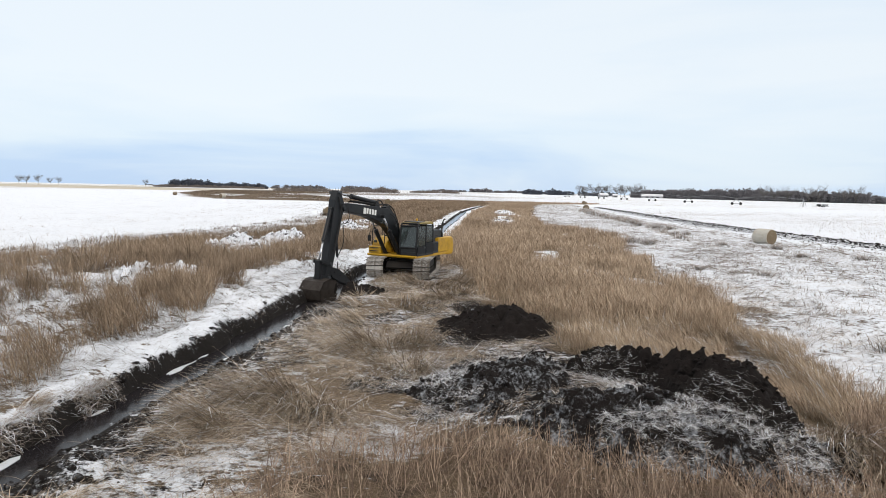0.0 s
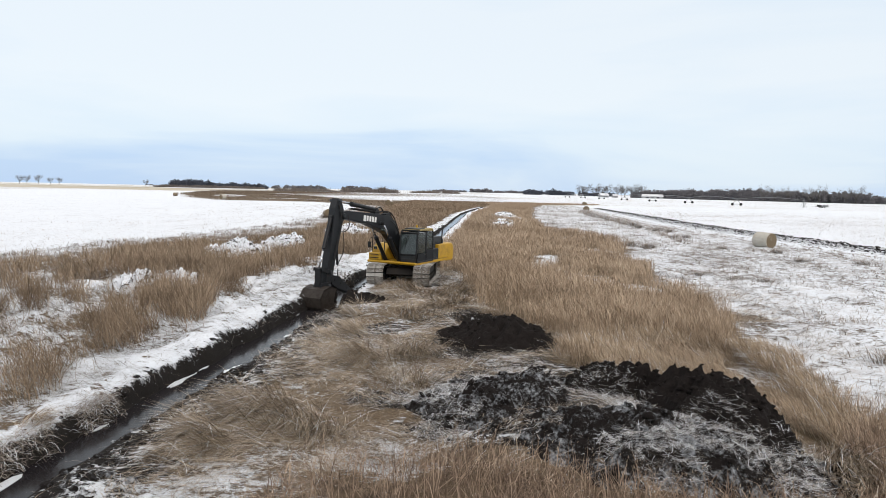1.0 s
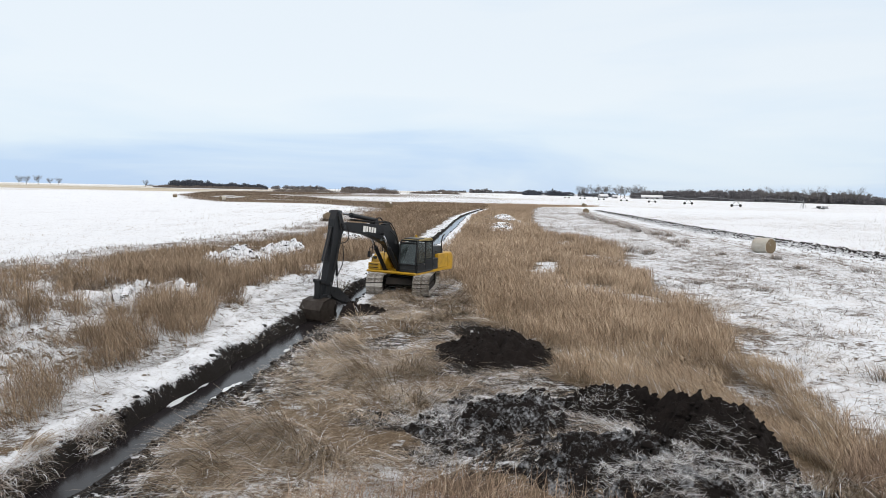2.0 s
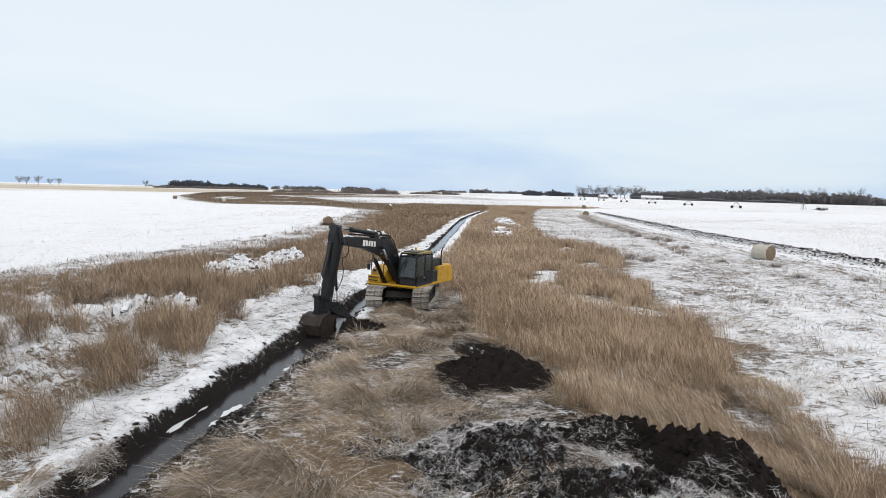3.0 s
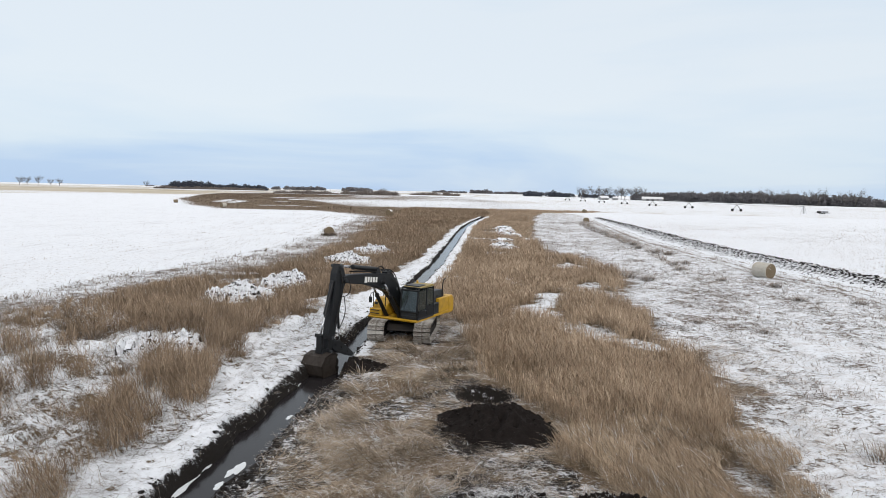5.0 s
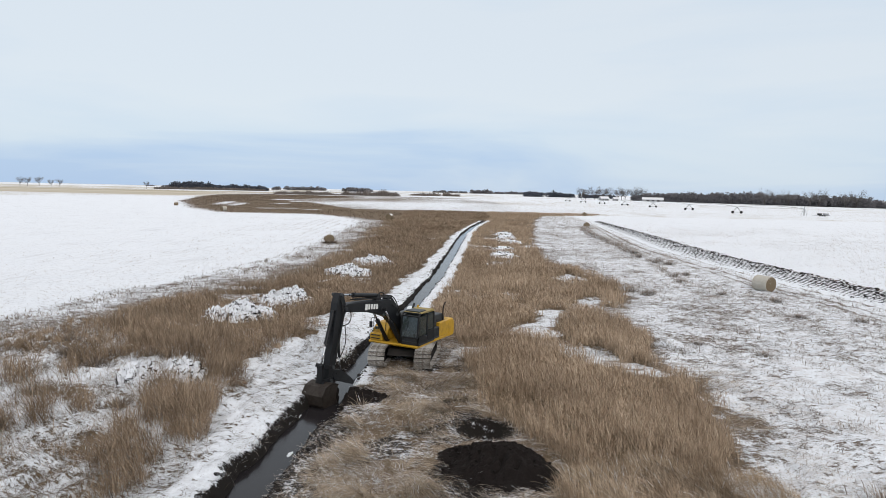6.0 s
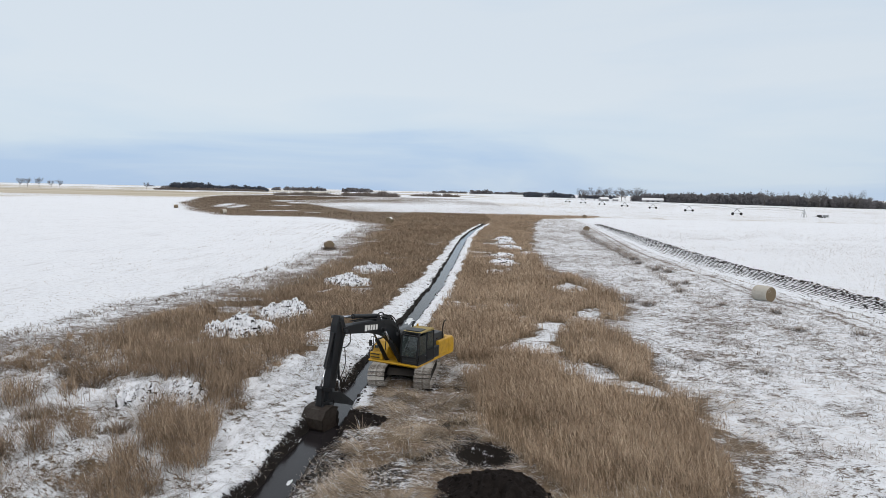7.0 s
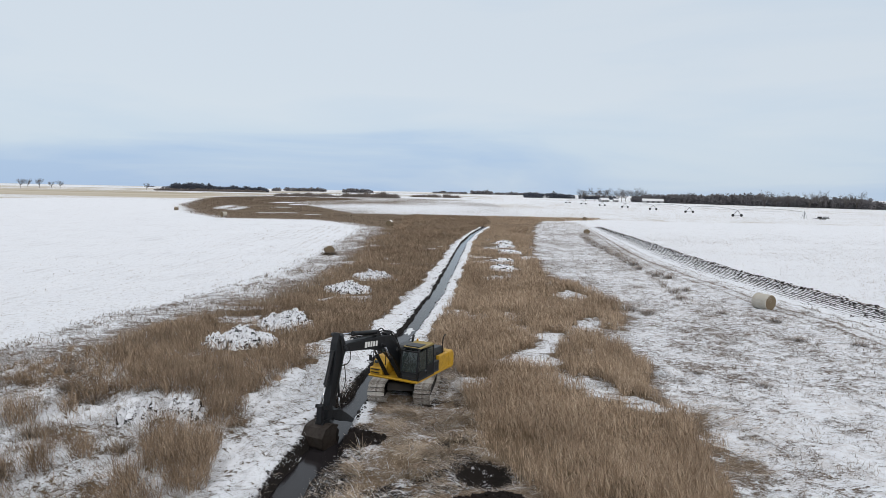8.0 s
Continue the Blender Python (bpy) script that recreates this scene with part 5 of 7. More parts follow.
def straw_mats():
    """Grey matted straw pressed flat between the tracks and the dumped soil."""
    out = []
    for y0, y1, per in ((5, 12, 480), (12, 20, 480), (20, 37, 280)):
        x, y = scatter(-6, 7.2, y0, y1, per)
        keep = 0.15 + 0.85 * sstep(fbm(x * 0.6, y * 0.6, 171), 0.40, 0.58)
        ok = (inside(x, y, TRAMPLED) > -0.2) & (rng.random(len(x)) < keep * np.where(x - ditch_x(y) < 2.2, 0.6, 1.0)) & (x - ditch_x(y) > np.where(y > 27, 1.5, 1.0) + rng.normal(0, 0.15, len(x))) & (((x - 1.25) / 1.0) ** 2 + ((y - 22.5) / 1.0) ** 2 > 1)
        x, y = x[ok], y[ok]
        n = len(x)
        flow = 0.8 + fbm(x * 0.2, y * 0.2, 175, 3) * 6.0 + rng.normal(0, 0.7, n)
        base = np.stack([x, y, height(x, y) + 0.01 + 0.05 * rng.random(n)], 1)
        out.append(ribbons(base, flow, rng.uniform(0.08, 0.4, n), rng.uniform(1.2, 1.62, n), rng.uniform(-0.05, 0.3, n), 0.0068 * np.maximum(1, y / 17) * rng.uniform(0.6, 1.4, n)))
    tagged(array_mesh("straw_mats", *join(out), M_MAT), "grey frosted straw matted on trampled ground", "straw", kind="stuff")


straw_mats()


def combed_straw():
    """A pale mat of reeds pressed over behind the dumped soil."""
    x, y = scatter(3, 11, 10, 21, 800)
    m = inside(x, y, SWATH) + (fbm(x * 0.8, y * 0.8, 77, 3) - 0.5) * 1.6
    ok = (m > -0.5) & (m < 0.8) & (rng.random(len(x)) < 0.45 + 0.55 * sstep(fbm(x * 0.7, y * 0.7, 79, 3), 0.35, 0.6)) & (keep_clear(x, y) > 0.5)
    x, y, m = x[ok], y[ok], m[ok]
    n = len(x)
    base = np.stack([x, y, height(x, y) + 0.08 + rng.uniform(0.0, 0.45, n) * sstep(m, -0.3, 0.8)], 1)
    v, t = ribbons(base, 2.3 + rng.normal(0, 0.7, n) + (fbm(x * 0.4, y * 0.4, 83, 3) - 0.5) * 3.0, rng.uniform(0.25, 0.6, n), rng.uniform(0.3, 1.1, n), rng.uniform(0.0, 0.6, n), rng.uniform(0.005, 0.010, n))
    tagged(array_mesh("combed_straw", v, t, M_PALE), "pale straw combed flat behind dumped soil", "straw", kind="stuff")


combed_straw()

# leaning clumps: x, y, spread, blades, length, heading
CLUMPS = [(-3.5, 12.3, 0.85, 2400, 1.35, 4.25), (-4.3, 11.0, 0.5, 900, 1.1, 3.9), (-2.6, 11.6, 0.6, 1000, 1.1, 4.6), (-2.3, 16.6, 0.8, 1500, 1.15, 4.0), (-0.9, 17.4, 0.6, 900, 1.0, 5.2), (-0.7, 14.9, 0.5, 800, 0.9, 5.0),
          (-2.9, 19.6, 0.7, 900, 1.0, 3.4), (-0.4, 24.2, 0.6, 700, 0.9, 4.0), (-1.4, 22.4, 0.6, 700, 0.9, 4.9), (0.2, 27.8, 0.8, 700, 1.0, 5.6),
          (-1.9, 28.1, 0.7, 700, 0.9, 3.8), (-0.6, 27.0, 0.5, 500, 0.8, 5.2), (-5.6, 7.5, 0.5, 700, 0.8, 4.2), (-2.4, 30.2, 0.6, 800, 0.6, 4.7), (-3.4, 22.2, 0.5, 500, 0.8, 3.2), (0.4, 25.6, 0.5, 500, 0.8, 4.6),
          (3.6, 18.4, 0.8, 160, 0.95, 2.3), (4.6, 17.2, 0.8, 160, 0.95, 2.3), (5.6, 16.0, 0.9, 160, 0.95, 2.3), (6.6, 15.0, 0.9, 160, 0.95, 2.3), (7.6, 14.0, 0.9, 160, 0.95, 2.3), (6.0, 18.2, 1.0, 160, 0.95, 2.3),
          (7.2, 16.8, 1.0, 160, 0.95, 2.3), (8.2, 12.5, 0.8, 160, 0.95, 2.3), (6.9, 10.2, 0.6, 1300, 1.0, 4.6), (7.2, 9.2, 0.7, 1200, 1.0, 4.4), (-7.9, 9.6, 0.4, 700, 0.5, 0.2), (-7.6, 11.2, 0.35, 500, 0.45, 0.3), (-9.2, 13.6, 0.5, 500, 0.5, 0.4)]


def leaning_clumps():
    """Tussocks of long reeds fallen over together, domed where they root."""
    out = []
    for cx, cy, r, n, length, head in CLUMPS:
        n = int(n * 0.62)
        a, q = rng.normal(0, r * 0.62, n), rng.normal(0, r * 0.34, n)
        # rooted along a short line across the way they fall
        x = cx - a * math.sin(head) + q * math.cos(head)
        y = cy + a * math.cos(head) + q * math.sin(head)
        dome_z = 0.30 * length * np.exp(-(a / r) ** 2 - (q / (r * 0.6)) ** 2)
        base = np.stack([x, y, height(x, y) + dome_z * rng.random(n)], 1)
        fan = head + a / r * 0.35 + (fbm(a * 2.2 + cx, q * 2.2 + cy, 301, 3) - 0.5) * 1.4 + rng.normal(0, 0.16, n)
        stray = rng.random(n) < 0.22
        fan = np.where(stray, fan + rng.normal(0, 1.2, n), fan)
        out.append(ribbons(base, fan, length * rng.uniform(0.5, 1.15, n), rng.uniform(0.55, 1.2, n), rng.uniform(0.4, 1.0, n), rng.uniform(0.006, 0.013, n) * max(1, cy / 15)))
    tagged(array_mesh("leaning_reeds", *join(out), M_LODGED), "bent tan reeds drooping over the ground", "reeds", kind="stuff")


leaning_clumps()


def weed_litter():
    """Fallen brown stems between the weeds at the south end."""
    x, y = scatter(-4.5, 10, 5.2, 11.0, 330)
    ok = (inside(x, y, TRAMPLED) < 0.3) & (keep_clear(x, y) > 0.5) & (x - ditch_x(y) > 2.2) & (rng.random(len(x)) < 0.35 + 0.65 * sstep(fbm(x * 0.9, y * 0.9, 361, 3), 0.40, 0.58))
    x, y = x[ok], y[ok]
    n = len(x)
    base = np.stack([x, y, height(x, y) + 0.01 + 0.22 * rng.random(n) ** 2], 1)
    flow = fbm(x * 0.5, y * 0.5, 363, 3) * 12 + rng.normal(0, 0.7, n)
    v, t = ribbons(base, flow, rng.uniform(0.15, 0.6, n), rng.uniform(0.8, 1.6, n), rng.uniform(0, 0.6, n), 0.0065 * rng.uniform(0.6, 1.5, n))
    tagged(array_mesh("weed_litter", v, t, M_REED_BROWN), "fallen brown weed stems matted on the ground", "weeds", kind="stuff")


weed_litter()


def flattened_margin():
    """Grass lying flat in the snow along the eastern edge of the reeds."""
    x, y = scatter(7.5, 17, 9.5, 32, 130)
    e = x - reed_east(y)
    ok = (e > -0.3) & (rng.random(len(x)) < (1 - sstep(e, 0.6, 4.6)) * (0.15 + 0.85 * sstep(fbm(x * 0.6, y * 0.6, 281, 3), 0.50, 0.66)))
    x, y = x[ok], y[ok]
    n = len(x)
    base = np.stack([x, y, height(x, y) + rng.uniform(0, 0.10, n)], 1)
    flow = 5.4 + (fbm(x * 0.3, y * 0.3, 283, 3) - 0.5) * 4 + rng.normal(0, 0.5, n)
    v, t = ribbons(base, flow, rng.uniform(0.2, 0.6, n), rng.uniform(0.8, 1.5, n), rng.uniform(0, 0.6, n), 0.008 * np.maximum(1, y / 15) * rng.uniform(0.6, 1.4, n))
    tagged(array_mesh("flattened_grass", v, t, M_LODGED), "flattened tan grass along the reed edge", "grass", kind="stuff")


flattened_margin()


def meadow_grass():
    """Short winter grass that pokes through the snow."""
    out = []
    for y0, y1, per in ((8, 24, 26), (24, 40, 16), (40, 65, 8), (65, 110, 3), (110, 230, 1.0)):
        x, y = scatter(6, 46, y0, y1, per * 2.2)
        near = np.interp(y, BAND_Y, BAND_NEAR)
        clump = sstep(fbm(x * 0.7, y * 0.5, 101), 0.44, 0.60)
        ok = (x > reed_east(y) - 0.8) & (x < near - 1.0) & (rng.random(len(x)) < 0.12 + 0.88 * clump)
        x, y, clump = x[ok], y[ok], clump[ok]
        n = len(x)
        base = np.stack([x, y, height(x, y) - 0.02], 1)
        out.append(ribbons(base, rng.uniform(0, 6.28, n), (0.10 + 0.16 * clump) * rng.uniform(0.6, 1.5, n), rng.uniform(0.2, 1.3, n), rng.uniform(0, 0.9, n), 0.008 * np.maximum(1, y / 14) * rng.uniform(0.7, 1.4, n)))
    for y0, y1, per in ((14, 40, 20), (40, 80, 8), (80, 165, 2.5)):
        x, y = scatter(-32, -6, y0, y1, per)
        e = x - field_edge(y)
        clump = sstep(fbm(x * 0.5, y * 0.5, 111), 0.40, 0.58)
        ok = (e > -1.0) & ((e < 7) | (y < 36)) & (rng.random(len(x)) < (0.1 + 0.9 * clump) * np.where(y < 30, 0.5, 1.0)) & (keep_clear(x, y) > 0.5)
        x, y = x[ok], y[ok]
        n = len(x)
        base = np.stack([x, y, height(x, y) - 0.02], 1)
        out.append(ribbons(base, rng.uniform(0, 6.28, n), rng.uniform(0.2, 0.6, n), rng.uniform(0.1, 0.8, n), rng.uniform(0, 0.9, n), 0.010 * np.maximum(1, y / 16) * rng.uniform(0.7, 1.4, n)))
    tufts = []
    for y0, y1, per in ((8, 24, 60), (24, 40, 34), (40, 65, 16), (65, 110, 6), (110, 230, 1.6)):
        x, y = scatter(6, 34, y0, y1, per)
        clump = sstep(fbm(x * 0.5, y * 0.35, 38, 3), 0.56, 0.38) * sstep(fbm(x * 1.5, y * 1.2, 241, 3), 0.48, 0.60)
        ok = (x > reed_east(y) - 0.5) & (rng.random(len(x)) < clump)
        x, y = x[ok], y[ok]
        n = len(x)
        base = np.stack([x, y, height(x, y) - 0.02], 1)
        tufts.append(ribbons(base, rng.uniform(0, 6.28, n), rng.uniform(0.08, 0.28, n), rng.uniform(0.3, 1.4, n), rng.uniform(0, 0.8, n), 0.010 * np.maximum(1, y / 14) * rng.uniform(0.7, 1.4, n)))
    for y0, y1, per in ((14, 40, 50), (40, 80, 18), (80, 165, 4)):
        x, y = scatter(-34, -8, y0, y1, per)
        e = x - field_edge(y)
        ok = (e > -2.5) & (e < 8) & (rng.random(len(x)) < sstep(fbm(x * 0.8, y * 0.6, 243, 3), 0.47, 0.60)) & (keep_clear(x, y) > 0.5)
        x, y = x[ok], y[ok]
        n = len(x)
        base = np.stack([x, y, height(x, y) - 0.02], 1)
        tufts.append(ribbons(base, rng.uniform(0, 6.28, n), rng.uniform(0.12, 0.45, n), rng.uniform(0.2, 1.3, n), rng.uniform(0, 0.8, n), 0.011 * np.maximum(1, y / 15) * rng.uniform(0.7, 1.4, n)))
    tagged(array_mesh("grey_tufts", *join(tufts), M_TUFT), "grey-brown grass tufts in thin snow", "grass", kind="stuff")
    tagged(array_mesh("meadow_grass", *join(out), M_GRASS), "short dead grass poking through thin snow", "grass", kind="stuff")


meadow_grass()


def field_stubble():
    """Cut stalks that stick out of the snow on both fields, in drilled rows."""
    out = []
    x, y = scatter(34, 190, 40, 210, 3.0)
    far = np.interp(y, BAND_Y, BAND_FAR)
    ok = (x > far) & (rng.random(len(x)) < (0.25 + 0.75 * sstep(fbm(x * 0.12, y * 0.12, 251, 3), 0.40, 0.62)) * (1 - 0.75 * sstep(x - far, 10, 90)) * (1 - sstep(y, 130, 210)))
    xs, ys = [x[ok]], [y[ok]]
    x, y = scatter(-95, -20, 30, 175, 5.0)
    inward = inside(x, y, LEFT_FIELD)
    rows = 0.5 + 0.5 * np.cos(inward * 2 * math.pi / 1.9 + 2 * fbm(x * 0.1, y * 0.1, 253, 3))
    ok = (inward > -0.5) & (rng.random(len(x)) < rows ** 2 * sstep(fbm(x * 0.25, y * 0.12, 255, 3), 0.36, 0.60) * (1 - sstep(inward, 4, 42)))
    xs.append(x[ok]), ys.append(y[ok])
    x, y = np.concatenate(xs), np.concatenate(ys)
    n = len(x)
    base = np.stack([x, y, height(x, y) - 0.02], 1)
    v, t = ribbons(base, rng.uniform(0, 6.28, n), rng.uniform(0.08, 0.24, n), rng.uniform(0, 0.9, n), rng.uniform(0, 0.5, n), rng.uniform(0.016, 0.055, n) * np.clip(y / 70, 0.6, 2))
    tagged(array_mesh("field_stubble", v, t, M_MAT), "cut stubble showing through field snow", "stubble", kind="stuff")


field_stubble()



def grass_line():
    """A low uneven line of brown grass between the meadow and the tilled band."""
    n = 9000
    y = 60 + 100 * rng.random(n)
    keep = rng.random(n) < sstep(fbm(y * 0.22, y * 0, 291, 3), 0.34, 0.6) * (0.35 + 0.65 * sstep(y, 70, 95))
    y = y[keep]
    n = len(y)
    x = np.interp(y, [60, 66, 85, 96, 107, 120, 137, 160], [22.2, 23.0, 25.6, 26.2, 27.1, 27.6, 28.6, 31.8]) + rng.normal(0, 0.34, n)
    base = np.stack([x, y, height(x, y) - 0.03], 1)
    v, t = ribbons(base, rng.uniform(0, 6.28, n), rng.uniform(0.2, 0.75, n), rng.uniform(0.05, 0.9, n), rng.uniform(0, 0.9, n), 0.012 * y / 20 * rng.uniform(0.6, 1.4, n))
    tagged(array_mesh("grass_line", v, t, M_GRASS), "low line of dry brown grass beside the field", "grass", kind="stuff")


grass_line()

# grass tussocks, each a tuft of its own: x, y, radius, height
TUSSOCKS = [(16.9, 34.2, 0.8, 0.35), (12.4, 17.6, 0.8, 0.5), (13.4, 18.3, 0.6, 0.4), (14.2, 36.5, 0.5, 0.3), (15.6, 56.5, 1.3, 0.8), (16.6, 54.6, 1.0, 0.6), (31.2, 155, 1.3, 0.9), (29.6, 146, 1.3, 0.8), (28.6, 137, 1.4, 0.9), (27.9, 131, 1.4, 0.9),
            (27.6, 125.5, 1.4, 0.8), (27.6, 119.5, 1.3, 0.8), (27.3, 114.8, 1.3, 0.8), (27.1, 107.6, 1.3, 0.7), (26.6, 100.4, 1.2, 0.7), (26.1, 96, 1.3, 0.8), (25.8, 92.6, 1.2, 0.7), (25.5, 88.5, 1.0, 0.6), (26.2, 82, 1.0, 0.7), (26.5, 79, 1.1, 0.7), (25.2, 80, 0.9, 0.6),
            (23.1, 67, 0.9, 0.6), (24.8, 68.4, 0.9, 0.6), (22.5, 63, 0.9, 0.5), (23.6, 55.9, 0.8, 0.45), (16.9, 54.9, 1.0, 0.5), (26.6, 52.6, 0.8, 0.5), (24.8, 45.5, 0.7, 0.4), (20.0, 25.6, 0.6, 0.35), (28.6, 44.5, 0.8, 0.5), (27.0, 38.0, 0.6, 0.4),
            (-20.5, 98.0, 1.2, 0.6), (-19.4, 98.2, 1.1, 0.6), (-19.6, 38.2, 1.3, 0.7), (-18.2, 37.6, 1.0, 0.6), (-21.0, 33.4, 1.0, 0.7), (-18.9, 30.0, 0.9, 0.6), (-16.9, 28.6, 0.8, 0.6), (-14.8, 30.4, 0.8, 0.6), (-22.5, 26.5, 1.0, 0.6), (-17.0, 24.6, 0.8, 0.6), (-12.6, 23.2, 0.7, 0.6), (-15.6, 20.6, 0.8, 0.7)]


def tussock(r, h, far=1.0):
    n = 300
    a, q = rng.uniform(0, 6.28, n), np.minimum(np.abs(rng.normal(0, 0.36, n)), 0.9) * r
    q = q * (0.6 + 0.8 * fbm(np.cos(a) * 1.5 + r * 9, np.sin(a) * 1.5 + h * 31, 5, 3))
    base = np.stack([np.cos(a) * q, np.sin(a) * q, np.zeros(n)], 1)
    w = np.full(n, 0.02 * far)
    return ribbons(base, a + rng.normal(0, 0.5, n), h * rng.uniform(0.7, 1.4, n), rng.uniform(0.1, 0.8, n), rng.uniform(0.2, 1.1, n), w * rng.uniform(0.6, 1.4, n))


for tx, ty, tr, th in TUSSOCKS:
    v, t = tussock(tr, th, max(1.0, ty / 45))
    ob = array_mesh("grass_tussock", v, t, M_GRASS if tx > 10 else M_TUFT)
    ob.location = (tx, ty, float(height(np.array(tx), np.array(ty))) - 0.03)
    tagged(ob, "dry brown grass tussock standing in thin snow", "grass tussock", "grass tussocks")


# ------------------------------------------------------------ soil heaps and spoil piles
def dome(name, cx, cy, rx, ry, h, turn, seed, material, res=0.06, rough=0.34, clods=60, clod=(0.025, 0.085), label="", category="", group="", power=0.9):
    """A lumpy heap resting on the ground, with loose clods on it, as one mesh."""
    nu, nv = int(2.4 * rx / res), int(2.4 * ry / res)
    u, w = np.meshgrid(np.linspace(-1.2, 1.2, nu), np.linspace(-1.2, 1.2, nv))
    wob = (fbm(u * 2.2 + seed, w * 2.2, seed, 4) - 0.5) * 0.85
    q = np.hypot(u, w) + wob
    c, s = math.cos(radians(turn)), math.sin(radians(turn))
    x, y = cx + u * rx * c - w * ry * s, cy + u * rx * s + w * ry * c
    lump = fbm(x * 2.4, y * 2.4, seed + 3, 5)
    ridge = 1 - np.abs(fbm(x * 4.5, y * 4.5, seed + 9, 4) * 2 - 1)
    body = np.clip(1 - q, 0, 1) ** power
    z = height(x, y) + h * body * (0.75 + rough * 1.4 * (lump - 0.35)) + (ridge - 0.75) * 0.27 * rough / 0.28 * sstep(body, 0.05, 0.3) - 0.12 * (1 - sstep(body, 0.0, 0.12))
    verts = np.stack([x, y, z], -1).reshape(-1, 3)
    i = np.arange(nu * nv).reshape(nv, nu)
    a, b, d, e = i[:-1, :-1].ravel(), i[:-1, 1:].ravel(), i[1:, 1:].ravel(), i[1:, :-1].ravel()
    tris = np.concatenate([np.stack([a, b, d], 1), np.stack([a, d, e], 1)])
    keep = (body.ravel()[tris] > 0).any(1)
    pieces = [(verts, tris[keep])]
    rr = np.random.default_rng(seed)
    ico = bmesh.new()
    bmesh.ops.create_icosphere(ico, subdivisions=1, radius=1)
    iv = np.array([vv.co for vv in ico.verts])
    it = np.array([[vv.index for vv in f.verts] for f in ico.faces])
    ico.free()
    for _ in range(clods):
        a, q = rr.uniform(0, 6.28), math.sqrt(rr.random()) * 1.05
        k = np.argmin(np.hypot(u - q * math.cos(a), w - q * math.sin(a)))
        size = (clod[0] + (clod[1] - clod[0]) * rr.random() ** 2.2 * 1.7) * np.array([1, rr.uniform(0.6, 1), rr.uniform(0.5, 0.8)])
        shape = iv * (1 + rr.uniform(-0.28, 0.28, (len(iv), 1)))
        pieces.append((shape * size + verts[k] + [0, 0, size[2] * 0.12], it))
    ob = array_mesh(name, *pieces[0], material, smooth=False)
    loose = array_mesh("loose_soil", *join(pieces[1:]), material, smooth=False)
    loose.parent = ob
    tagged(loose, kind="stuff")
    return tagged(ob, label, category, group)


DARK = "bare wet black soil heap dumped on trampled reeds"
FROSTED = "black soil heap dusted with frost and straw"
dome("soil_mound", 1.6, 19.1, 2.0, 1.9, 0.95, -8, 3, M_SOIL, clods=380, clod=(0.012, 0.05), rough=0.4, power=1.0, label=DARK, category="soil heap", group="soil heaps")
dome("soil_mound", 4.9, 11.1, 1.55, 0.95, 0.80, -40, 5, M_SOIL, res=0.05, clods=520, clod=(0.012, 0.05), rough=0.7, power=0.6, label=DARK, category="soil heap", group="soil heaps")
dome("soil_mound", 3.5, 12.7, 1.25, 0.75, 0.48, -20, 8, M_SOIL, res=0.05, clods=320, clod=(0.012, 0.05), rough=0.8, power=0.6, label=DARK, category="soil heap", group="soil heaps")
dome("soil_mound", 1.75, 13.0, 0.6, 0.5, 0.40, 10, 23, M_SOIL, res=0.05, clods=90, clod=(0.012, 0.05), rough=0.7, power=0.7, label="small bare lump of wet black soil on frosted straw", category="soil heap", group="soil heaps")
dome("soil_mound", 1.1, 12.9, 1.9, 2.4, 0.42, 0, 12, M_SOIL_FROST, clods=380, rough=0.5, label=FROSTED, category="soil heap", group="soil heaps")
dome("soil_mound", 4.1, 9.8, 2.9, 1.3, 0.36, -12, 15, M_SOIL_FROST, clods=300, rough=0.5, label=FROSTED, category="soil heap", group="soil heaps")
dome("soil_mound", -4.2, 25.0, 1.5, 0.9, 0.40, 15, 19, M_SOIL, clods=110, rough=0.6, label="fresh wet black soil beside the ditch", category="soil heap", group="soil heaps")
for k, (px, py, rx, ry, h) in enumerate(PILES):
    dome("spoil_mound", px, py, rx, ry, h, (25, 20, 15, 10, 35)[k], 30 + k, M_SOIL_SNOW, res=0.08, clods=110, clod=(0.03, 0.11), rough=0.85, power=0.6, label="lumpy spoil pile covered with snow among reeds", category="spoil pile", group="spoil piles")
for k, (px, py) in enumerate(STREAK_PILES):
    dome("spoil_mound", px, py, 1.9, 2.0, 0.5, 5, 40 + k, M_SOIL_SNOW, res=0.12, clods=60, clod=(0.06, 0.18), power=0.6, rough=0.95, label="low spoil pile covered with snow among reeds", category="spoil pile", group="spoil piles")


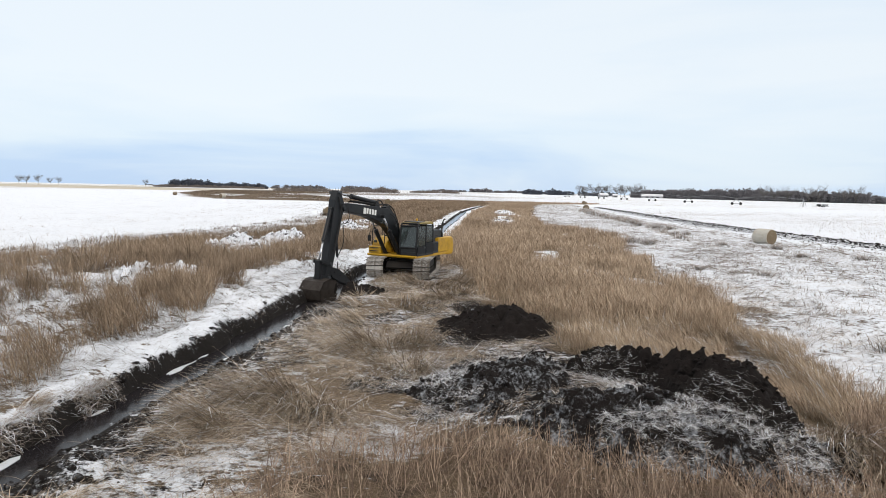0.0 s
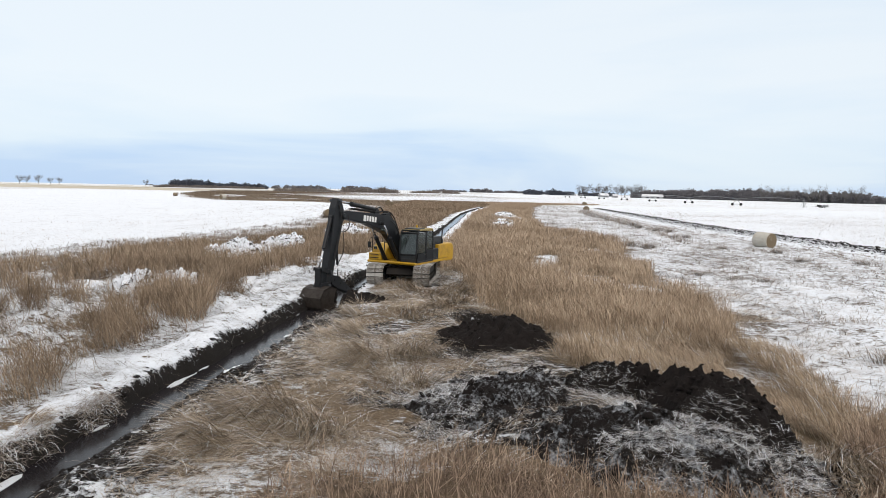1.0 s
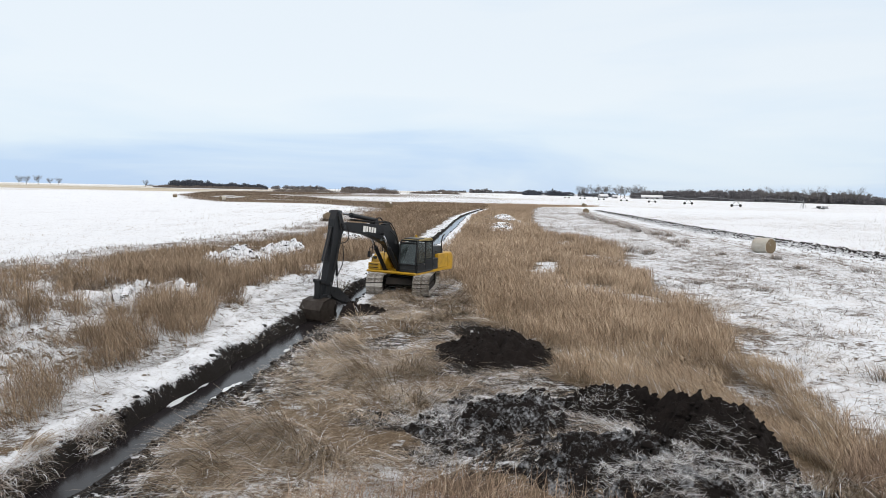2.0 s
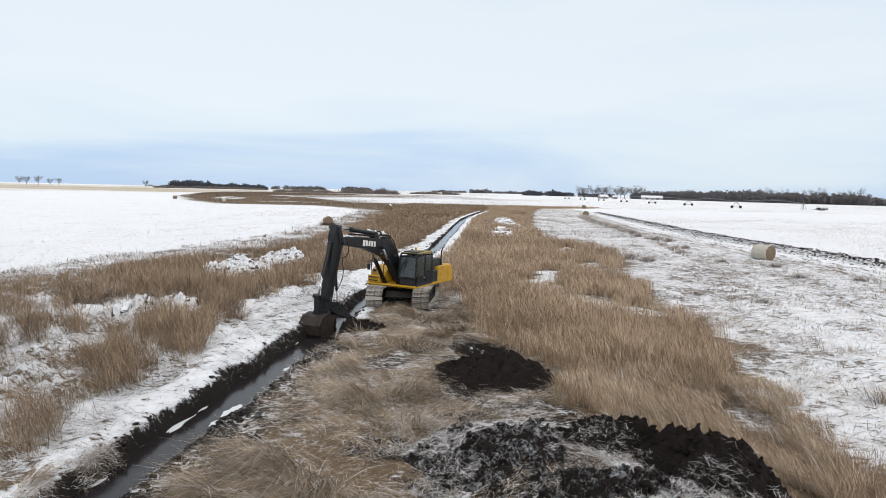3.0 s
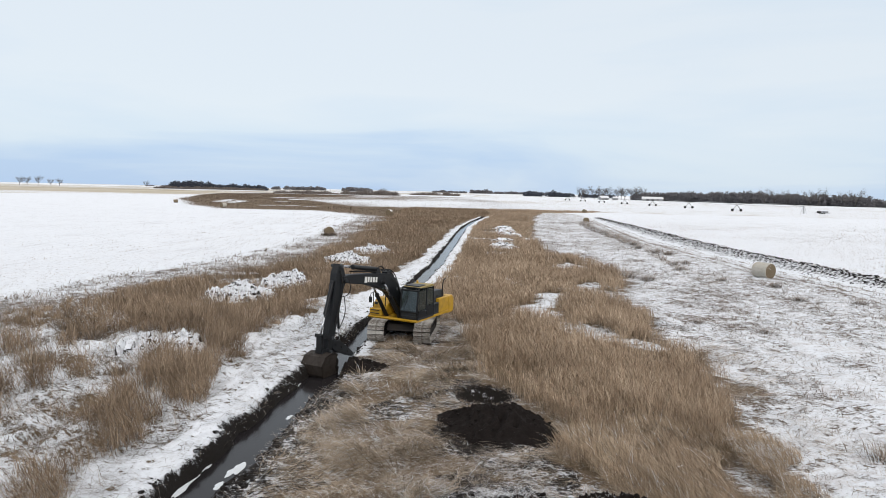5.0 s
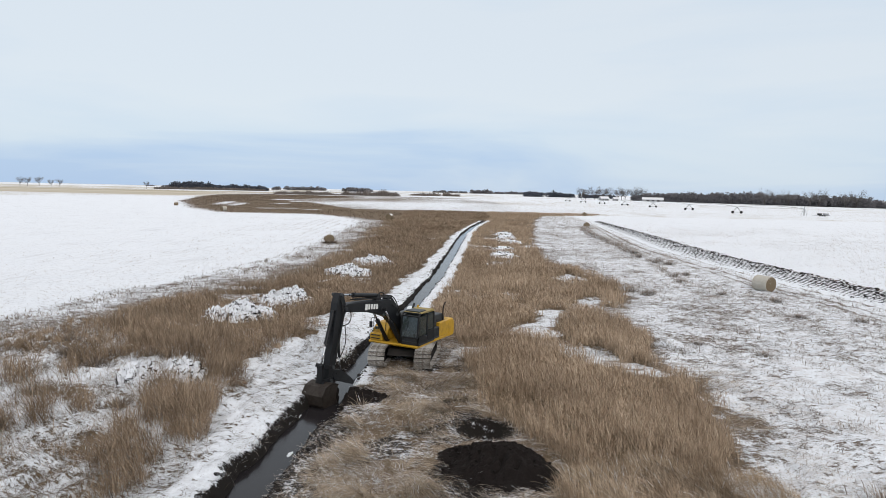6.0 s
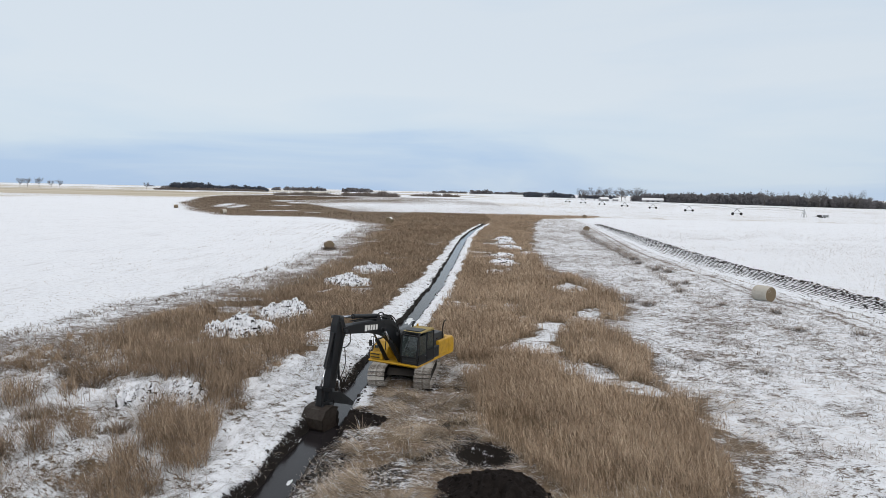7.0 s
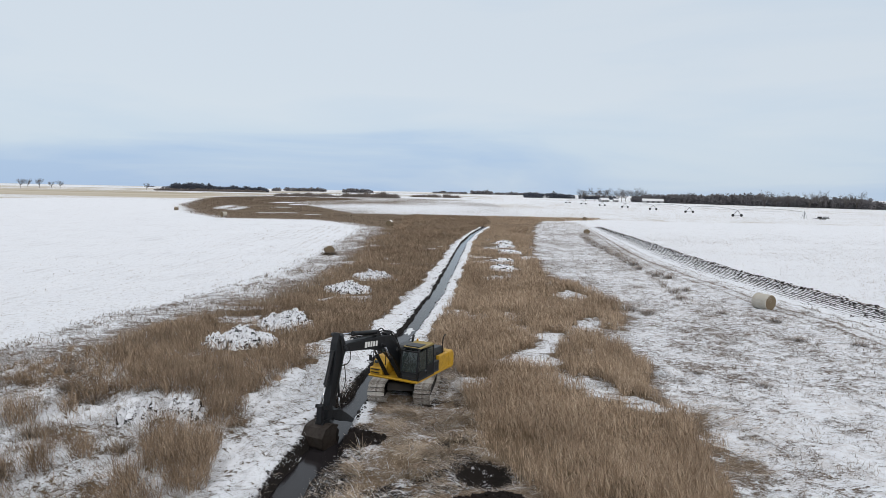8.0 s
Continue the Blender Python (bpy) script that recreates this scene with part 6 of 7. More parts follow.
def soil_clods():
    """Loose black clods along the ditch and on the tilled band."""
    pieces = []
    ico = bmesh.new()
    bmesh.ops.create_icosphere(ico, subdivisions=1, radius=1)
    iv = np.array([vv.co for vv in ico.verts])
    it = np.array([[vv.index for vv in f.verts] for f in ico.faces])
    ico.free()
    spots = []
    for _ in range(420):
        y = rng.uniform(6, 31)
        spots.append((float(ditch_x(y)) + rng.choice([-0.68, 0.95], p=[0.2, 0.8]) + rng.normal(0, 0.14), y, 0.02 + 0.09 * rng.random() ** 3))
    for _ in range(500):
        y = rng.uniform(6, 26)
        spots.append((float(ditch_x(y)) + 1.35 + rng.normal(0, 0.42), y, 0.02 + 0.11 * rng.random() ** 3))
    for _ in range(420):
        y = rng.uniform(30, 120)
        spots.append((float(ditch_x(y)) + rng.choice([-0.62, 0.9], p=[0.15, 0.85]) + rng.normal(0, 0.10), y, rng.uniform(0.04, 0.11)))
    edge = len(spots)
    # broken furrow crests along the tilled band
    for k in range(10):
        line, amount = k / 9, 0.22 + 0.08 * k
        for _ in range(int(900 * amount)):
            y = 44 + 156 * rng.random() ** 1.5
            a, b = np.interp(y, BAND_Y, BAND_NEAR), np.interp(y, BAND_Y, BAND_FAR)
            if vnoise(np.array(y * 0.55), np.array(line * 90), 221) < 0.62 - 0.45 * amount:
                continue
            spots.append((a + (b - a) * line + rng.normal(0, 0.26), y, rng.uniform(0.03, 0.09 + 0.06 * line)))
    xs, ys = np.array([p[0] for p in spots]), np.array([p[1] for p in spots])
    zs = height(xs, ys)
    for (x, y, r), z in zip(spots, zs):
        shape = iv * (1 + rng.uniform(-0.3, 0.3, (len(iv), 1))) * r * [1, rng.uniform(0.6, 1), rng.uniform(0.4, 0.75)]
        pieces.append((shape + [x, y, z + r * 0.15], it))
    tagged(array_mesh("ditch_clods", *join(pieces[:edge]), M_CLOD), "loose frosted soil clods beside the ditch", "soil", kind="stuff")
    tagged(array_mesh("field_clods", *join(pieces[edge:]), M_SOIL), "broken black furrow clods along snowy field", "soil", kind="stuff")


soil_clods()


def straw_litter():
    """Frosted straw thrown over the dumped soil."""
    dg = bpy.context.evaluated_depsgraph_get()
    out = []
    n = 105000
    third = n // 3
    x = np.concatenate([rng.normal(0.7, 1.1, third), rng.normal(3.4, 1.9, third), rng.normal(2.1, 0.9, third)])
    y = np.concatenate([rng.normal(13.9, 1.2, third), 9.8 - 0.16 * (x[third:2 * third] - 3.0) + rng.normal(0, 0.6, third), rng.normal(11.3, 0.8, third)])
    ok = (y > 8.4) & (x < 7.2) & (fbm(x * 0.9, y * 0.9, 131) > np.where(y > 12, 0.45, 0.50)) & (rng.random(len(x)) < np.where(y > 12, 0.6, 0.75))
    x, y = x[ok], y[ok]
    z = np.zeros(len(x))
    for k in range(len(x)):
        hit, place, _, _, _, _ = scene.ray_cast(dg, (x[k], y[k], 6.0), (0, 0, -1))
        z[k] = place.z if hit else 0.0
    low = z < 1.5
    x, y, z = x[low], y[low], z[low]
    n = len(x)
    base = np.stack([x, y, z + rng.uniform(0.0, 0.05, n)], 1)
    out.append(ribbons(base, rng.uniform(0, 6.28, n), rng.uniform(0.05, 0.21, n) * (1 + 0.8 * (rng.random(n) < 0.05)), rng.uniform(1.15, 1.75, n), rng.uniform(-0.1, 0.3, n), rng.uniform(0.004, 0.008, n)))
    tagged(array_mesh("straw_litter", *join(out), M_FROSTED), "frosted grey straw scattered over dumped soil", "straw", kind="stuff")


straw_litter()


def pile_litter():
    """Straw bent over and through the snowy spoil piles."""
    dg = bpy.context.evaluated_depsgraph_get()
    xs, ys = [], []
    for px, py, rx, ry, _ in PILES:
        n = 1500 if py < 30 else 700
        xs.append(rng.normal(px, rx * 0.5, n)), ys.append(rng.normal(py, ry * 0.55, n))
    x, y = np.concatenate(xs), np.concatenate(ys)
    z = np.zeros(len(x))
    for k in range(len(x)):
        hit, place, _, _, _, _ = scene.ray_cast(dg, (x[k], y[k], 2.2), (0, 0, -1))
        z[k] = place.z if hit else 0.0
    n = len(x)
    base = np.stack([x, y, z - 0.01], 1)
    arch = rng.random(n) < 0.5
    v, t = ribbons(base, 4.2 + (fbm(x * 0.9, y * 0.9, 321, 3) - 0.5) * 5 + rng.normal(0, 0.5, n), rng.uniform(0.12, 0.55, n), rng.uniform(0.9, 1.5, n) - 0.4 * arch, rng.uniform(0, 0.4, n) + 0.9 * arch, 0.008 * np.maximum(1, y / 15) * rng.uniform(0.6, 1.3, n))
    tagged(array_mesh("pile_litter", v, t, M_LITTER), "bent straw on snow-covered spoil piles", "straw", kind="stuff")


pile_litter()


def snow_litter():
    """Bent stems half buried in the snow beside the ditch and between the western reeds."""
    out = []
    for y0, y1, per in ((8, 20, 210), (20, 38, 170), (38, 70, 26), (70, 130, 6)):
        x, y = scatter(-26, 13, y0, y1, per)
        d = x - ditch_x(y)
        strip = (d < -0.7) & (d > -strip_w(y) - 0.3)
        wild = (d < 0) & (x > field_edge(y) + 0.5) & (y < 40)
        edge = (d < -strip_w(y) + 0.25) & (d > -strip_w(y) - 2.6) & (y < 20)
        strip, wild = strip & ~edge, wild | edge
        gap = (d > 2.5) & (patches(x, y) > 0.3) & (y > 29)
        keep = np.where(strip, 0.62, np.where(gap, 0.55, np.where(wild, 0.9, 0.0))) * np.where(edge, 1.0, sstep(fbm(x * 0.8, y * 0.8, 151, 3), 0.36, 0.58))
        ok = rng.random(len(x)) < keep
        x, y = x[ok], y[ok]
        n = len(x)
        flow = 2.4 + fbm(x * 0.3, y * 0.3, 155, 3) * 3.0 + rng.normal(0, 0.5, n)
        arch = rng.random(n) < 0.3
        base = np.stack([x, y, height(x, y) + 0.012], 1)
        out.append(ribbons(base, flow, rng.uniform(0.12, 0.5, n) * (1 + 0.6 * arch), rng.uniform(1.15, 1.56, n) - 0.6 * arch, rng.uniform(0, 0.35, n) + 1.1 * arch, 0.008 * np.maximum(1, y / 14) * rng.uniform(0.5, 1.3, n)))
    tagged(array_mesh("snow_litter", *join(out), M_LITTER), "broken reed stems half buried in snow", "reeds", kind="stuff")


snow_litter()


def bank_weeds():
    """Dead weeds and roots that hang over the western bank of the ditch."""
    y = np.concatenate([rng.uniform(6.5, 13, 5200), rng.uniform(13, 34, 700), rng.uniform(34, 90, 400)])
    x = ditch_x(y) - 0.72 + rng.normal(0, np.where(y < 13, 0.2, 0.12))
    ok = rng.random(len(y)) < np.where(y < 13, 1.3, 0.6) * sstep(fbm(x * 0.4, y * 0.7, 201, 3), 0.46, 0.66)
    x, y = x[ok], y[ok]
    n = len(x)
    base = np.stack([x, y, height(x, y) + 0.02], 1)
    v, t = ribbons(base, rng.normal(0.0, 0.9, n), rng.uniform(0.12, 0.42, n), rng.uniform(0.5, 1.5, n), rng.uniform(0.6, 1.7, n), 0.009 * np.maximum(1, y / 15) * rng.uniform(0.6, 1.4, n))
    tagged(array_mesh("bank_weeds", v, t, M_GRASS), "dead weeds and roots hanging over the ditch bank", "weeds", kind="stuff")


bank_weeds()


def bent_weeds():
    """Small bent tufts all over the broken ground west of the ditch."""
    cx, cy = scatter(-26, -8.0, 14, 40, 2.2)
    ok = (cx > field_edge(cy) + 0.5) & (cx < ditch_x(cy) - strip_w(cy) + 0.3) & (fbm(cx * 0.4, cy * 0.4, 271, 3) > np.where(cy < 24, 0.56, 0.49))
    cx, cy = cx[ok], cy[ok]
    k = (12 + 95 * rng.random(len(cx)) ** 2).astype(int)
    x, y = np.repeat(cx, k), np.repeat(cy, k)
    n = len(x)
    lie = np.repeat(rng.uniform(0, 6.28, len(cx)), k)
    tall = np.repeat(rng.uniform(0.2, 0.75, len(cx)), k)
    x, y = x + rng.normal(0, 0.16, n), y + rng.normal(0, 0.16, n)
    base = np.stack([x, y, height(x, y) - 0.02], 1)
    v, t = ribbons(base, lie + rng.normal(0, 0.8, n), tall * rng.uniform(0.5, 1.2, n), rng.uniform(0.1, 0.9, n), rng.uniform(0.3, 1.5, n), 0.010 * np.maximum(1, y / 16) * rng.uniform(0.6, 1.4, n))
    tagged(array_mesh("bent_weeds", v, t, M_REED_GREY), "small bent brown weed tufts in snow", "weeds", kind="stuff")


bent_weeds()


def ice_pieces():
    """Thin snowy ice left along the water's edge."""
    for k, (y, side, length, w) in enumerate(((9.3, -0.36, 1.3, 0.16), (12.2, -0.42, 0.35, 0.08), (15.4, -0.46, 1.2, 0.10), (16.6, -0.46, 0.6, 0.07), (15.6, 0.36, 0.5, 0.12), (16.5, 0.38, 0.9, 0.15), (20.5, 0.4, 0.4, 0.08), (24.0, -0.44, 0.7, 0.06), (41, 0.1, 1.8, 0.35), (47, 0.15, 2.4, 0.3))):
        bm = bmesh.new()
        rr = random.Random(k)
        ring = []
        for a in range(14):
            t = a / 14 * math.tau
            r = 1 + rr.uniform(-0.45, 0.35)
            yy = y + math.cos(t) * length / 2 * r
            ring.append((float(ditch_x(yy)) + side + math.sin(t) * w * r, yy))
        lo = [bm.verts.new((x, yy, float(water_z(yy)) - 0.01)) for x, yy in ring]
        hi = [bm.verts.new((x, yy, float(water_z(yy)) + 0.012)) for x, yy in ring]
        bm.faces.new(hi), bm.faces.new(lo[::-1])
        for a in range(14):
            bm.faces.new((lo[a], lo[(a + 1) % 14], hi[(a + 1) % 14], hi[a]))
        tagged(part("ice_piece", bm, M_ICE), "thin snowy ice at the edge of dark water", "ice", "ice on the ditch")


ice_pieces()


# ------------------------------------------------------------ hay bales
def bale(x, y, turn, r=0.78, length=1.45, wrap=None):
    ob = thing("hay_bale", pose(x, y, float(height(np.array(x), np.array(y))) - 0.04, 0, 0, turn), "round net-wrapped hay bale dusted with snow", "hay bale", "hay bales")
    bm = bmesh.new()
    rr = random.Random(int(x * 7 + y))
    rings = [(-0.5, 0.90), (-0.49, 0.965), (-0.45, 1.0), (-0.2, 1.01), (0.1, 1.0), (0.45, 1.0), (0.49, 0.965), (0.5, 0.90)]
    rows = []
    for k, s in rings:
        rows.append([bm.verts.new((k * length, math.cos(a * math.tau / 32) * r * s * (1 + rr.uniform(-0.015, 0.015)), r * 0.97 + math.sin(a * math.tau / 32) * r * s * 0.97)) for a in range(32)])
    for p, q in zip(rows, rows[1:]):
        for a in range(32):
            bm.faces.new((p[a], p[(a + 1) % 32], q[(a + 1) % 32], q[a]))
    bm.faces.new(rows[0][::-1]), bm.faces.new(rows[-1])
    part("bale_body", bm, wrap or M_BALE, ob, smooth=False)
    for end in (-1, 1):
        face = bmesh.new()
        for k in range(6):
            rr_ = r * (0.91 - 0.15 * k)
            rod_bm(face, (end * length * 0.5, 0, r * 0.97), (end * (length * 0.5 + 0.012 + 0.008 * k), 0, r * 0.97), rr_, 24)
        part("bale_end", face, M_BALE, ob, "coiled straw end face")
    return ob


bale(28.8, 59.2, -63, 0.76, 1.5, M_WRAP)
bale(-20.3, 99.5, -70, 0.74, 1.35)
bale(-19.4, 180, 75, 0.9, 1.6)
bale(-80, 214, 60, 0.9, 1.6, M_WRAP)
bale(-118, 262, 20, 0.9, 1.6)
bale(32.6, 160, 80)
bale(49.5, 247, 60)


# ------------------------------------------------------------ irrigation machine
def irrigation():
    towers = [(146, 334), (141, 389), (136.5, 446), (131.5, 502), (126.5, 559), (121.5, 617), (116.5, 675)]
    ob = thing("irrigation_machine", pose(towers[0][0], towers[0][1], 0), "long galvanised centre-pivot irrigation machine on wheels", "irrigation machine")
    ox, oy = towers[0]
    pts = [(172, 318)] + towers
    ax = Vector((towers[-1][0] - ox, towers[-1][1] - oy, 0)).normalized()
    for tx, ty in towers:
        bx, by = tx - ox, ty - oy
        bm = bmesh.new()
        across = Vector((-ax.y, ax.x, 0)) * 2.3
        top = Vector((bx, by, 3.4))
        for s in (-1, 1):
            foot = Vector((bx, by, 0.75)) + across * s
            rod_bm(bm, top + ax * 0.3, foot, 0.09, 6)
            rod_bm(bm, top - ax * 0.3, foot, 0.09, 6)
        rod_bm(bm, Vector((bx, by, 0.75)) - across, Vector((bx, by, 0.75)) + across, 0.11, 6)
        tower = part("tower", bm, M_GALV, ob)
        for s in (-1, 1):
            hub = Vector((bx, by, 0.72)) + across * s
            wheel = part("wheel", a_rod(hub - ax * 0.2, hub + ax * 0.2, 0.72, 18), M_TYRE, tower, "black tyre")
    for (x0, y0), (x1, y1) in zip(pts, pts[1:]):
        a, b = Vector((x0 - ox, y0 - oy, 3.5)), Vector((x1 - ox, y1 - oy, 3.5))
        bm = bmesh.new()
        last = a
        for k in range(1, 9):
            t = k / 8
            p = a.lerp(b, t) + Vector((0, 0, 1.1 * math.sin(math.pi * t)))
            rod_bm(bm, last, p, 0.085, 6)
            last = p
        last = a
        for k in range(1, 9):
            t = k / 8
            p = a.lerp(b, t) + Vector((0, 0, -0.2 * math.sin(math.pi * t)))
            rod_bm(bm, last, p, 0.03, 4)
            last = p
        part("span_pipe", bm, M_GALV, ob)
    bm = bmesh.new()
    cx, cy = 172 - ox, 318 - oy
    for sx in (-1, 1):
        for sy in (-1, 1):
            rod_bm(bm, (cx + sx, cy + sy, 0), (cx + sx * 0.2, cy + sy * 0.2, 3.4), 0.07, 6)
    rod_bm(bm, (cx, cy, 0), (cx, cy, 4.2), 0.12, 8)
    part("pivot_post", bm, M_GALV, ob)
    pump = thing("pump_trailer", pose(180, 316, 0, 0, 0, 8), "low dark pump trailer standing on snowy field", "trailer")
    part("trailer_bed", a_box(-3.2, 3.2, -0.9, 0.9, 0.45, 0.65, bevel=0.03), M_DARK, pump)
    part("pump_box", a_box(0.6, 2.8, -0.7, 0.7, 0.66, 1.5, bevel=0.06), M_GALV, pump)
    part("tank", a_rod((-2.6, 0, 1.1), (-0.6, 0, 1.1), 0.42, 18), M_DARK, pump)
    for x in (-0.6, 0.6):
        for y in (-0.95, 0.95):
            part("wheel", a_rod((x, y - 0.1, 0.36), (x, y + 0.1, 0.36), 0.36, 16), M_TYRE, pump)
    part("drawbar", a_box(-5.4, -3.2, -0.08, 0.08, 0.42, 0.52), M_DARK, pump)


irrigation()


# ------------------------------------------------------------ farm buildings
def shed(x, y, w, d, h, rise, turn, label, name="farm_shed"):
    ob = thing(name, pose(x, y, 0, 0, 0, turn), label, "farm building")
    along = slab([(-d / 2, 0), (d / 2, 0), (d / 2, h), (0, h + rise), (-d / 2, h)], -w / 2, w / 2)
    part("wall", moved(along, pose(0, 0, 0, 0, 0, 90)), M_WALL, ob)
    for s in (-1, 1):
        bm = bmesh.new()
        quad = [(-w / 2 - 0.5, s * (d / 2 + 0.5), h - 0.25), (w / 2 + 0.5, s * (d / 2 + 0.5), h - 0.25), (w / 2 + 0.5, 0, h + rise + 0.12), (-w / 2 - 0.5, 0, h + rise + 0.12)]
        low = [bm.verts.new(q) for q in quad]
        up = [bm.verts.new((q[0], q[1], q[2] + 0.25)) for q in quad]
        bm.faces.new(low[::-1]), bm.faces.new(up)
        for k in range(4):
            bm.faces.new((low[k], low[(k + 1) % 4], up[(k + 1) % 4], up[k]))
        part("roof", bm, M_ROOF, ob, "snow-covered metal roof")
    for k in range(3):
        px = -w / 2 + w * (0.25 + 0.25 * k)
        part("door", a_box(px - w * 0.06, px + w * 0.06, -d / 2 - 0.06, -d / 2 + 0.02, 0, h * 0.72), M_DARK, ob, "dark shed door")
    return ob


shed(266, 872, 27, 13, 2.8, 2.4, -12, "long white farm shed with a snowy roof")
shed(197, 860, 11, 9, 2.8, 2.4, 10, "small white farmhouse with a snowy roof", "farmhouse")
shed(214, 866, 6, 6, 2.8, 1.6, 5, "small pale outbuilding with a snowy roof", "outbuilding")


# ------------------------------------------------------------ trees and far woods
def bare_tree(seed, h):
    """Trunk and limbs, and a crown of twigs. Returns two pieces."""
    r = np.random.default_rng(seed)
    trunk = bmesh.new()
    rod_bm(trunk, (0, 0, -0.2), (0, 0, h * 0.35), h * 0.022, 7, h * 0.016)
    tips = []
    for k in range(9):
        a, q = r.uniform(0, 6.28), r.uniform(0.25, 0.62)
        s = Vector((0, 0, h * r.uniform(0.2, 0.36)))
        m = Vector((math.cos(a) * h * 0.26 * q * 2, math.sin(a) * h * 0.26 * q * 2, h * r.uniform(0.42, 0.70)))
        e = m + Vector((math.cos(a) * h * 0.14, math.sin(a) * h * 0.14, h * r.uniform(0.1, 0.28)))
        rod_bm(trunk, s, m, h * 0.010, 5, h * 0.006)
        rod_bm(trunk, m, e, h * 0.006, 4, h * 0.003)
        tips += [m, e, m.lerp(e, 0.5)]
    n = 900
    c = np.array([list(tips[k]) for k in r.integers(0, len(tips), n)]) + r.normal(0, 1, (n, 3)) * h * np.array([0.075, 0.075, 0.06])
    out = c + r.normal(0, 1, (n, 3)) * h * 0.05 + np.array([0, 0, h * 0.05])
    side = r.normal(0, 1, (n, 3)) * h * 0.0042
    v = np.stack([c - side, c + side, out], 1).reshape(-1, 3)
    return trunk, (v, np.arange(n * 3).reshape(-1, 3))


def place_trees(spots, label, group, h):
    first = None
    for k, (x, y, s, turn) in enumerate(spots):
        m = pose(x, y, 0, 0, 0, turn) @ Matrix.Scale(s, 4)
        if first is None:
            first = thing("bare_tree", None, label, "tree", group)
            trunk, (v, t) = bare_tree(5 + len(spots), h)
            part("trunk", trunk, M_BARK, first)
            crown = array_mesh("crown", v, t, M_TWIG)
            crown.parent = first
            first.matrix_world = m
        else:
            ob = copy_thing(first, pose(x, y, 0, 0, 0, turn))
            ob.scale = (s, s, s * random.uniform(0.9, 1.1))


place_trees([(-844, 1200, 1.0, 0), (-832, 1204, 0.95, 60), (-803, 1195, 1.05, 130), (-783, 1200, 0.8, 200), (-765, 1198, 0.9, 300), (-598, 1200, 0.8, 20)], "bare leafless tree standing alone on the horizon", "lone trees", 17)
random.seed(4)
place_trees([(180 + 8 * k + random.uniform(-3, 3), 930 + random.uniform(-15, 15), random.uniform(0.8, 1.15), random.uniform(0, 360)) for k in range(12)], "tall bare leafless tree behind the farm", "farm trees", 17)
place_trees([(352 + 10 * k + random.uniform(-3, 3), 735 - 11 * k + random.uniform(-10, 10), random.uniform(0.85, 1.1), random.uniform(0, 360)) for k in range(7)], "tall bare leafless tree above the wood", "wood edge trees", 17)


def wood(name, spots, material, label, leaves=70, leaf=0.85):
    """A distant wood: every tree an uneven crown of small flecks over a trunk."""
    pieces = []
    for x, y, h, w in spots:
        n = leaves
        u = rng.normal(0, 1, (n, 3))
        u /= np.linalg.norm(u, axis=1)[:, None]
        rad = rng.random(n) ** 0.5
        up = rng.random(n)
        wide = np.sqrt(np.clip(1 - np.clip((up - 0.55) / 0.45, 0, 1) ** 2, 0.05, 1)) * rad * w
        c = np.stack([x + u[:, 0] * wide, y + u[:, 1] * wide * 0.7, 0.2 + up * h * 0.95], 1)
        s = leaf * rng.uniform(0.5, 1.4, (n, 1, 1))
        v = (c[:, None, :] + rng.normal(0, 1, (n, 3, 3)) * s).reshape(-1, 3)
        v[:, 2] = np.maximum(v[:, 2], -0.2)
        pieces.append((v, np.arange(n * 3).reshape(-1, 3)))
        q = np.array([[x - 0.25, y, -0.3], [x + 0.25, y, -0.3], [x, y, h * 0.8]])
        pieces.append((q, np.array([[0, 1, 2]])))
    tagged(array_mesh(name, *join(pieces), material), label, "woods", kind="stuff")


def row(x0, y0, x1, y1, n, depth, h, w):
    t = rng.random(n)
    hh = h * (0.45 + 0.95 * fbm(t * n * 0.11, t * 0 + h, 141, 3)) * (0.45 + 0.55 * np.sin(np.pi * np.clip(t, 0.02, 0.98)) ** 0.35)
    return list(zip(x0 + (x1 - x0) * t + rng.normal(0, 1, n), y0 + (y1 - y0) * t + rng.uniform(0, depth, n), hh * rng.uniform(0.85, 1.15, n), w * rng.uniform(0.7, 1.3, n)))


